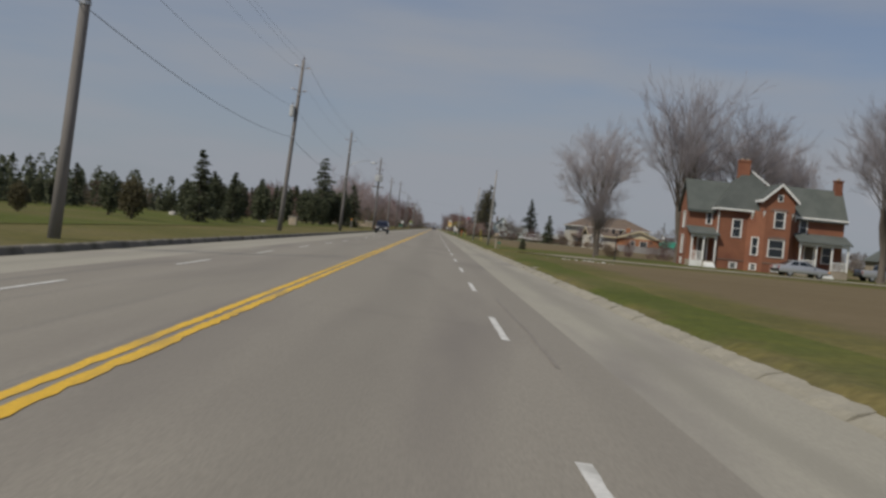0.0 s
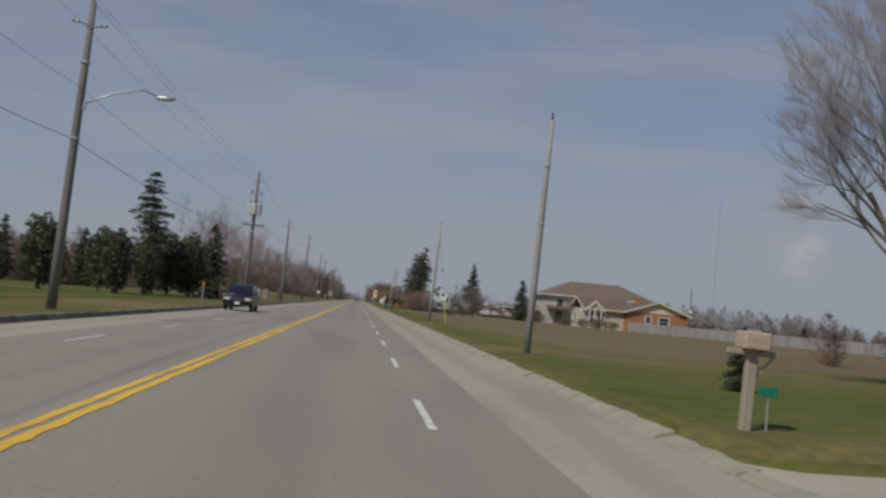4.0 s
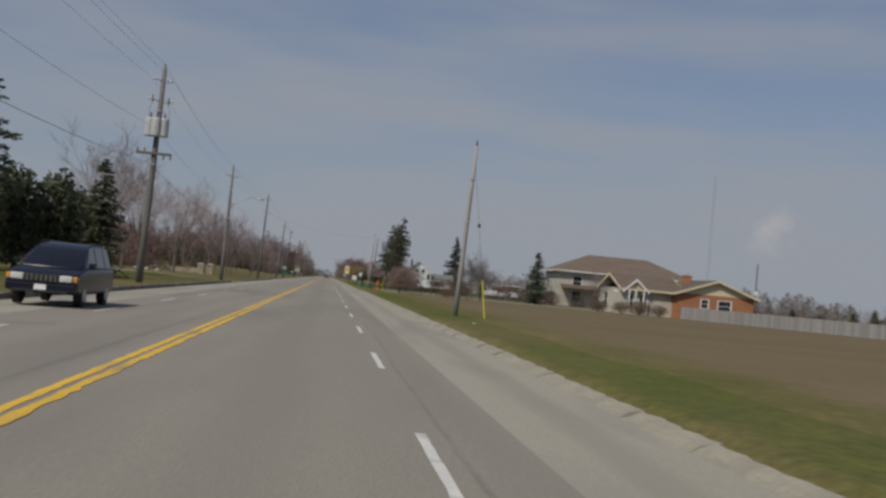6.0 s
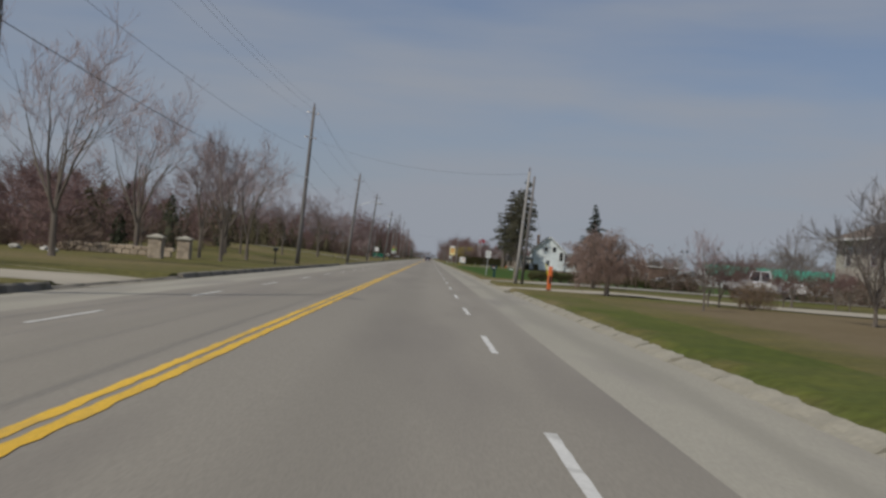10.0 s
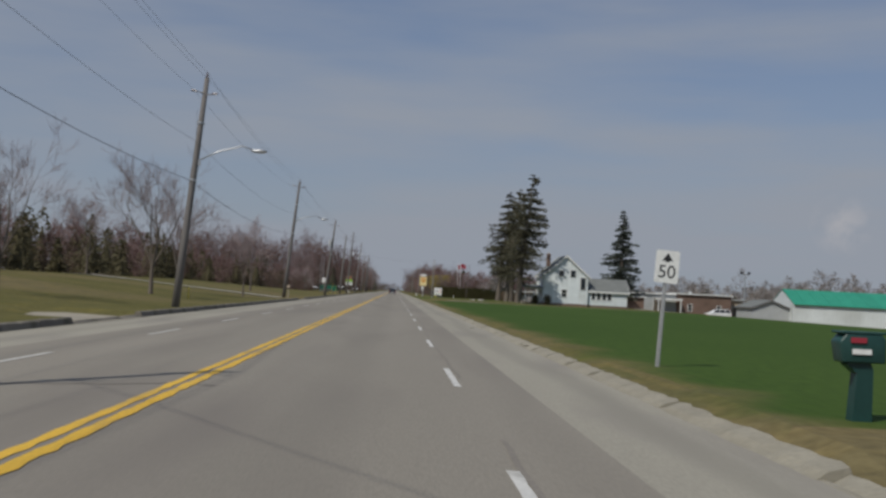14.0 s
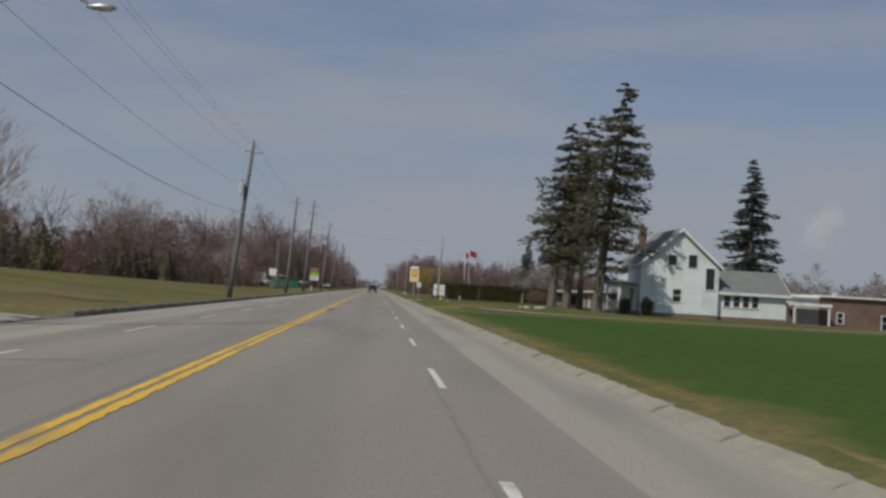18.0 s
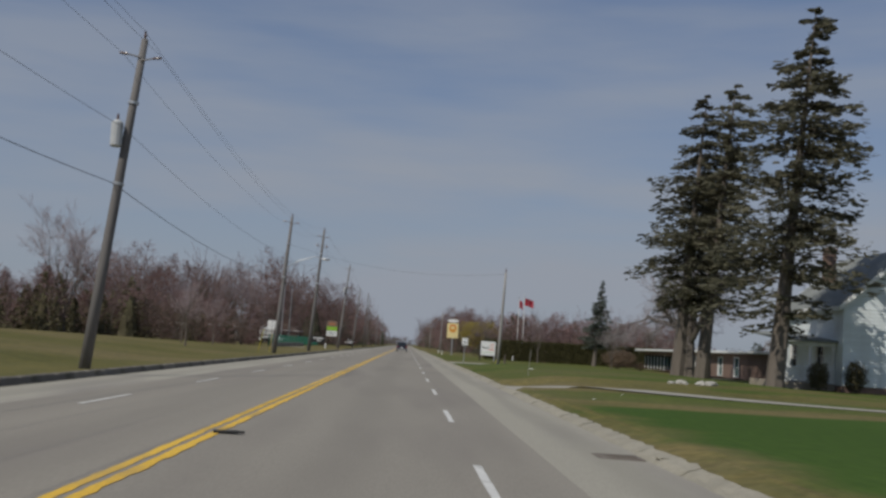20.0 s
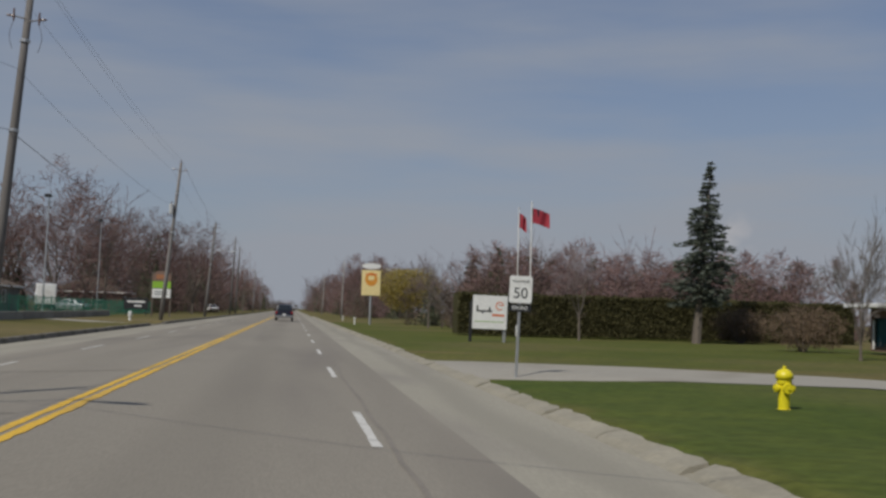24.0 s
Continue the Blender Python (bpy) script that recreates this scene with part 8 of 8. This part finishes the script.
hydrant((10.45, 455.4, -0.19), "bright yellow fire hydrant in the grass", s=0.97)
hydrant((-9.4, 520, 0.02), "white-topped fire hydrant beside the kerb", SIGN_WHITE, 0.9)
for x, y, s_, text, sx in ((17.8, 509.8, 1.0, "white flagpole flying a red flag", 0.12), (18.4, 508.5, 1.03, "white flagpole flying a red and dark flag", 0.3)):
    fp = thing("flagpole", text, "flagpole", (x, y, -0.03), group="pair of flagpoles")
    part("pole", Form().tube([(0, 0, -0.1), (0, 0, 8.6 * s_)], [0.06, 0.035], 10), PAINT_WHITE, fp)
    part("finial", Form().tube([(0, 0, 8.58 * s_), (0, 0, 8.64 * s_), (0, 0, 8.72 * s_)], [0.03, 0.07, 0.02], 8), STEEL, fp)
    fl = Form()
    nx, nz = 10, 5
    v = [(0.05 + sx * 4.0 * (i / nx), 0.10 * math.sin(i * 0.9 + j * 0.3) * (i / nx), 8.3 * s_ - j * 0.2 - 0.35 * (i / nx) ** 1.3) for j in range(nz + 1) for i in range(nx + 1)]
    fl.add(v, [(j * (nx + 1) + i, j * (nx + 1) + i + 1, (j + 1) * (nx + 1) + i + 1, (j + 1) * (nx + 1) + i) for j in range(nz) for i in range(nx)])
    flag = part("flag", fl, RED, fp, "red cloth flag hanging in folds")
    sol_ = flag.modifiers.new("cloth", "SOLIDIFY")
    sol_.thickness = 0.012
    if sx > 0.2:
        dk = Form()
        v = [(0.05 + 0.45 * (i / 4), -0.02 + 0.06 * math.sin(i * 0.9), 8.31 * s_ - j * 0.24 - 0.12 * (i / 4)) for j in range(3) for i in range(5)]
        dk.add(v, [(j * 5 + i, j * 5 + i + 1, (j + 1) * 5 + i + 1, (j + 1) * 5 + i) for j in range(2) for i in range(4)])
        cn = part("canton", dk, CAR_NAVY, flag, "dark blue corner")
        cm = cn.modifiers.new("cloth", "SOLIDIFY")
        cm.thickness = 0.03
bo = thing("bollard", "short dark timber bollard in the lawn", "bollard", (10.7, 451.6, -0.16))
part("post", Form().tube([(0, 0, -0.1), (0, 0, 1.0), (0.0, 0, 1.04)], [0.075, 0.07, 0.05], 10), BARK, bo)
for x, y in ((16.8, 505, ), (8.5, 540), (8.9, 572)):
    wbk = thing("marker_post", "short white marker post in the grass", "marker post", (x, y, -0.03))
    part("post", Form().box(-0.06, 0.06, -0.06, 0.06, -0.1, 0.55, 0.012), PAINT_WHITE, wbk)
    part("cap", Form().box(-0.075, 0.075, -0.075, 0.075, 0.55, 0.6, 0.012), PAINT_WHITE, wbk)
mk = thing("marker_post", "slim grey marker post with an orange cap", "marker post", (-11.6, 156.8, ground_z(-11.6, 156.8)))
part("post", Form().box(-0.07, 0.07, -0.05, 0.05, -0.1, 1.2, 0.015), POLE_PALE, mk)
part("cap", Form().box(-0.074, 0.074, -0.054, 0.054, 1.2, 1.55, 0.02), SIGN_ORANGE, mk)
st = thing("survey_stake", "thin pale stake leaning in the lawn", "stake", (8.25, 413.85, 0.1), tilt=4)
part("stake", Form().box(-0.009, 0.009, -0.006, 0.006, -0.1, 1.25), POLE_PALE, st)
part("ribbon", Form().box(0.0, 0.24, -0.003, 0.003, 0.385, 0.41), SIGN_WHITE, st)


# ---- gate pillars, stones and planters ----
def pillar(loc, label, w, h, rz=0):
    ob = thing("gate_pillar", label, "gate pillar", loc, rz, group="stone gate pillars")
    rr = random.Random(int(loc[1]))
    core = part("core", Form().box(-w / 2 + 0.015, w / 2 - 0.015, -w / 2 + 0.015, w / 2 - 0.015, -0.1, h), MORTAR, ob)
    z = 0.0
    while z < h - 0.05:
        ch = min(rr.uniform(0.13, 0.2), h - z)
        for sgn, ax in ((-1, "y"), (1, "y"), (-1, "x"), (1, "x")):
            c = -w / 2
            while c < w / 2 - 0.02:
                cw = min(rr.uniform(0.2, 0.36), w / 2 - c)
                o_ = w / 2 + rr.uniform(0.0, 0.02)
                a, b = (sgn * (w / 2 - 0.06), sgn * o_)
                lo, hi = min(a, b), max(a, b)
                if ax == "y":
                    part("stone", Form().box(c + 0.008, c + cw - 0.008, lo, hi, z + 0.008, z + ch - 0.008, 0.01), STONE, ob)
                else:
                    part("stone", Form().box(lo, hi, c + 0.008, c + cw - 0.008, z + 0.008, z + ch - 0.008, 0.01), STONE, ob)
                c += cw
        z += ch
    part("cap", Form().add([(-w * 0.62, -w * 0.62, h), (w * 0.62, -w * 0.62, h), (w * 0.62, w * 0.62, h), (-w * 0.62, w * 0.62, h), (-w * 0.62, -w * 0.62, h + 0.09), (w * 0.62, -w * 0.62, h + 0.09), (w * 0.62, w * 0.62, h + 0.09), (-w * 0.62, w * 0.62, h + 0.09), (0, 0, h + 0.26)], [(0, 1, 2, 3), (0, 1, 5, 4), (1, 2, 6, 5), (2, 3, 7, 6), (3, 0, 4, 7), (4, 5, 8), (5, 6, 8), (6, 7, 8), (7, 4, 8)]), CONCRETE, ob, "pale concrete cap")


pillar((-14.4, 239.2, -0.03), "buff stone gate pillar with a pale cap", 0.8, 1.25)
pillar((-13.6, 243.2, -0.03), "buff stone gate pillar with a pale cap", 0.8, 1.25)
pb = thing("stone_planter", "pale stone planter box with a dark top", "planter", (-14.3, 105.4, -0.03))
part("box", bevelled(Form().box(-0.45, 0.45, -0.4, 0.4, 0, 0.95), "box", STONE, 0.04), None, pb)
part("lid", Form().box(-0.52, 0.52, -0.47, 0.47, 0.95, 1.05, 0.02), CONCRETE, pb)
part("lamp", Form().tube([(0.1, 0, 1.05), (0.1, 0, 1.2), (0.1, 0, 1.28)], [0.03, 0.1, 0.04], 8), BLACK, pb)
bench = thing("low_wall", "low buff stone wall beside the entrance", "wall", (-19, 246, -0.03))
for i in range(14):
    part("stone", Form().box(i * 0.55 - 3.8, i * 0.55 - 3.28, -0.2 + 0.02 * (i % 3), 0.22, 0, 0.34 + 0.03 * (i % 2), 0.03), STONE, bench)
    part("stone", Form().box(i * 0.55 - 3.6, i * 0.55 - 3.08, -0.2, 0.2 + 0.02 * (i % 2), 0.36, 0.6 + 0.03 * (i % 3), 0.03), STONE, bench)


def rock(x, y, s, seed, name="rock", label="pale field stone lying in the grass", mat=ROCK, flat=0.6):
    rr = random.Random(seed)
    bm = bmesh.new()
    bmesh.ops.create_icosphere(bm, subdivisions=2, radius=s)
    for v in bm.verts:
        v.co *= 1 + 0.45 * noise.noise(v.co * (1.3 / s) + Vector((seed, 0, 0))) + 0.28 * noise.noise(v.co * (2.9 / s) + Vector((0, seed, 0)))
        v.co.z *= flat
    me = bpy.data.meshes.new(name)
    bm.to_mesh(me)
    bm.free()
    me.materials.append(mat)
    ob = new(name, me)
    ob.matrix_basis = pose(x, y, ground_z(x, y) + s * flat * 0.35, 0, 0, rr.uniform(0, 360))
    return tagged(ob, label, "rock")


rnd = random.Random(3)
for i in range(24):
    u = rnd.uniform(-1.4, 2.8)
    rock(11.4 + u, 51.6 - 0.25 * u + rnd.gauss(0, 0.4), rnd.uniform(0.04, 0.125), i)
for i, (x, y, s) in enumerate(((-25, 236.9, 0.5), (-22.5, 238, 0.35), (-21.5, 240, 0.3), (-19.5, 236, 0.28), (-27, 225, 0.45), (-26, 96, 0.5), (-18, 107, 0.3))):
    rock(x, y, s, 20 + i, label="large pale boulder on the grass")
for i in range(8):
    rock(15 + rnd.uniform(-1, 1), 410.5 + rnd.uniform(-0.4, 0.4), rnd.uniform(0.1, 0.22), 40 + i)
# broken kerb pieces
for i, (x, y, s) in enumerate(((6.5, 28.5, 0.2), (6.75, 28.1, 0.18), (6.95, 28.7, 0.13), (6.3, 29.0, 0.11), (6.62, 29.1, 0.16), (6.42, 29.7, 0.14), (6.85, 29.5, 0.1), (7.1, 28.2, 0.12), (6.6, 135.6, 0.18), (6.7, 136.2, 0.16), (6.6, 171.8, 0.15), (6.0, 280.0, 0.13), (5.95, 280.5, 0.09), (5.4, 292.6, 0.1), (6.1, 380.0, 0.18), (6.25, 379.3, 0.14), (6.2, 418.5, 0.16), (6.15, 300.4, 0.15), (6.2, 300.9, 0.12))):
    ob = rock(x + 0.22, y, s * (1.25 if i < 3 else 0.9), 60 + i, "kerb_fragment", "broken piece of pale concrete kerb", KERB_NEAR, 0.2)
    ob.location.z = -0.12 + (0.05 if x > 6.7 else 0.0)
for i in range(26):
    x, y = rnd.choice([(rnd.uniform(8, 16), rnd.uniform(120, 200)), (rnd.uniform(8, 14), rnd.uniform(300, 420)), (rnd.uniform(8, 20), rnd.uniform(20, 50))])
    ob = rock(x, y, rnd.uniform(0.03, 0.06), 90 + i, "litter", "small scrap of pale litter in the grass", SIGN_WHITE, 0.4)
    ob["category"] = "litter"
db = thing("tyre_scrap", "dark strip of torn tyre on the yellow line", "debris", (0.26, 378.9, -0.01), 12)
part("strip", Form().box(-0.2, 0.14, -0.05, 0.04, 0.01, 0.05, 0.015).box(-0.06, 0.22, 0.02, 0.08, 0.01, 0.04, 0.012), RUBBER, db)
for y in (380.5,):
    dg = thing("storm_drain", "dark iron storm drain sunk in the gutter", "drain", (5.72, y, road_z(5.7)))
    part("frame", Form().box(-0.34, 0.34, -0.36, -0.30, -0.1, 0.010).box(-0.34, 0.34, 0.30, 0.36, -0.1, 0.010).box(-0.34, -0.28, -0.30, 0.30, -0.1, 0.010).box(0.28, 0.34, -0.30, 0.30, -0.1, 0.010), BARK, dg)
    for k in range(6):
        part("bar", Form().box(-0.28, 0.28, -0.27 + k * 0.1, -0.22 + k * 0.1, -0.06, 0.006), BARK, dg)
slab = thing("stone_bench", "low pale concrete slab lying on two blocks in the lawn", "bench", (15.1, 409.2, -0.03))
part("slab", Form().box(-0.9, 0.9, -0.2, 0.2, 0.12, 0.24, 0.02), CONCRETE, slab)
for x in (-0.65, 0.65):
    part("block", Form().box(x - 0.12, x + 0.12, -0.17, 0.17, -0.05, 0.12, 0.01), CONCRETE, slab)


# ---- fences ----
def board_fence(pts, h, label, mat, name="fence", step=0.16, skip=0):
    ob = thing(name, label, "fence")
    boards = []
    for (x0, y0), (x1, y1) in zip(pts, pts[1:]):
        L = math.hypot(x1 - x0, y1 - y0)
        a = math.degrees(math.atan2(y1 - y0, x1 - x0))
        n = int(L / step)
        me = Form().prism([(-step / 2 + 0.008, 0.04), (step / 2 - 0.008, 0.04), (step / 2 - 0.008, h - 0.04), (0, h), (-step / 2 + 0.008, h - 0.04)], -0.011, 0.011, "y").mesh("board", mat)
        for i in range(n):
            s = (i + 0.5) / n
            part("board", me, None, ob, loc=pose(x0 + (x1 - x0) * s, y0 + (y1 - y0) * s, -0.02 + 0.012 * noise.noise((i * 0.7, 0, 0)), 0, 0, a))
        m = int(L / 2.4)
        for i in range(m + 1):
            s = i / m
            part("post", Form().box(-0.05, 0.05, -0.05, 0.05, -0.2, h + 0.04, 0.01), mat, ob, loc=pose(x0 + (x1 - x0) * s, y0 + (y1 - y0) * s + 0.07, 0, 0, 0, a))
    return ob


board_fence([(43.2, 214.6), (50.1, 203), (66, 176)], 1.45, "silvery weathered board fence along the field", FENCE_WOOD, step=0.26)
gf_ = thing("green_fence", "dark green mesh fence on steel posts", "fence")
for i in range(33):
    y = 503.2 + i * 2.4
    part("post", Form().tube([(-15.6, y, -0.1), (-15.6, y, 1.65)], 0.03, 6), SIGN_GREEN, gf_)
mm = Form()
for k in range(13):
    mm.box(-0.005, 0.005, 0.04 + k * 0.18, 0.075 + k * 0.18, 0.05, 1.55)
for z in (0.1, 0.8, 1.5):
    mm.box(-0.01, 0.01, 0.03, 2.37, z, z + 0.04)
panel_mesh = mm.mesh("mesh_panel", SIGN_GREEN)
for i in range(32):
    part("mesh_panel", panel_mesh, None, gf_, loc=(-15.6, 503.2 + i * 2.4, 0))
lw = thing("concrete_wall", "low pale concrete wall before the green fence", "wall", (-15.2, 503.2, 0))
for i in range(14):
    part("block", Form().box(-0.14, 0.14, i * 3.0 + 0.02, i * 3.0 + 2.98, -0.1, 0.5 + 0.02 * (i % 2), 0.03), CONCRETE, lw)
for x, y, h_ in ((-16.4, 523, 9.3), (-20.1, 566, 10.8)):
    yl = thing("yard_lamp", "tall galvanised yard lamp behind the fence", "lamp post", (x, y, 0))
    part("pole", Form().tube([(0, 0, -0.1), (0.12, 0, h_)], [0.075, 0.05], 10), STEEL, yl)
    part("head", Form().box(-0.2, 0.3, -0.3, 0.1, h_ - 0.1, h_ + 0.15, 0.03), BLACK, yl)


# ---- kerb stones ----
SEG = 2.7
# far kerb: the shade on its road face is put into the base colour, under stains
KERB_SHADED = material("dirty_old_kerb", (0.13, 0.115, 0.09), (0.20, 0.18, 0.145), 0.95, 1.2, 14, bump=0.5, dirt=(0.085, 0.08, 0.05), dirt_scale=0.8, vary=0.2)
KERB_GAPS = {1: ((67.2, 71.0), (231.8, 239.4), (250.2, 259.0), (405.2, 408.4), (463.4, 474.2)), -1: ((202.8, 211.6), (283.4, 289.2), (353.2, 359), (512, 517))}


def kerb_mesh(seed, side, low):
    rr = random.Random(seed)
    top = (-0.165 if side > 0 else -0.13) if low else (-0.125 if side > 0 else -0.01)
    sections = []
    n = 9
    for i in range(n):
        y = 0.006 + (SEG - 0.012) * i / (n - 1)
        chip = 0.0 if rr.random() < 0.5 else rr.uniform(0.01, 0.09)
        drop = chip * 0.35
        if side > 0:
            sections.append([(6.06, y, road_z(6.08) - 0.03), (6.15 + 0.4 * chip, y, road_z(6.2) + 0.012), (6.20 + 0.6 * chip, y, top - 0.02 - drop), (6.24 + 0.6 * chip, y, top - drop), (6.42 + rr.uniform(-0.03, 0.08), y, top + 0.045 - drop * 0.4), (6.50, y, -0.3)])
        else:
            sections.append([(6.55, y, road_z(6.5) + 0.005), (6.66, y, road_z(6.6) + 0.012), (6.70 + 0.3 * chip, y, top - 0.03 - drop), (6.735 + 0.3 * chip, y, top - drop), (6.90, y, top - drop * 0.4 - 0.004), (6.95, y, -0.3)])
    m = len(sections[0])
    v = [(side * x, y, z) for s in sections for x, y, z in s]
    f = [(i * m + j, i * m + j + 1, (i + 1) * m + j + 1, (i + 1) * m + j) for i in range(n - 1) for j in range(m - 1)]
    f += [tuple(range(m)), tuple(reversed(range((n - 1) * m, n * m)))]
    return Form().add(v, f).mesh("kerb_stone", KERB_NEAR if side > 0 else KERB_SHADED)


for side, nm in ((1, "kerb_1"), (-1, "kerb_2")):
    kerb = tagged(new(nm), "chipped pale concrete kerb along the road", "kerb", kind="structure")
    normal = [kerb_mesh(10 * k + side, side, False) for k in range(5)]
    low = [kerb_mesh(100 + k, side, True) for k in range(2)]
    rr = random.Random(side + 9)
    for i in range(250):
        y = -40 + SEG * i
        dropped = any(a - SEG < y < b for a, b in KERB_GAPS[side])
        part("kerb_stone", rr.choice(low if dropped else normal), None, kerb, loc=pose(rr.uniform(-0.012, 0.012) + (kerb_shift(y + 1) if side > 0 else 0), y, rr.uniform(-0.008, 0.006), 0, 0, rr.uniform(-0.15, 0.15)))
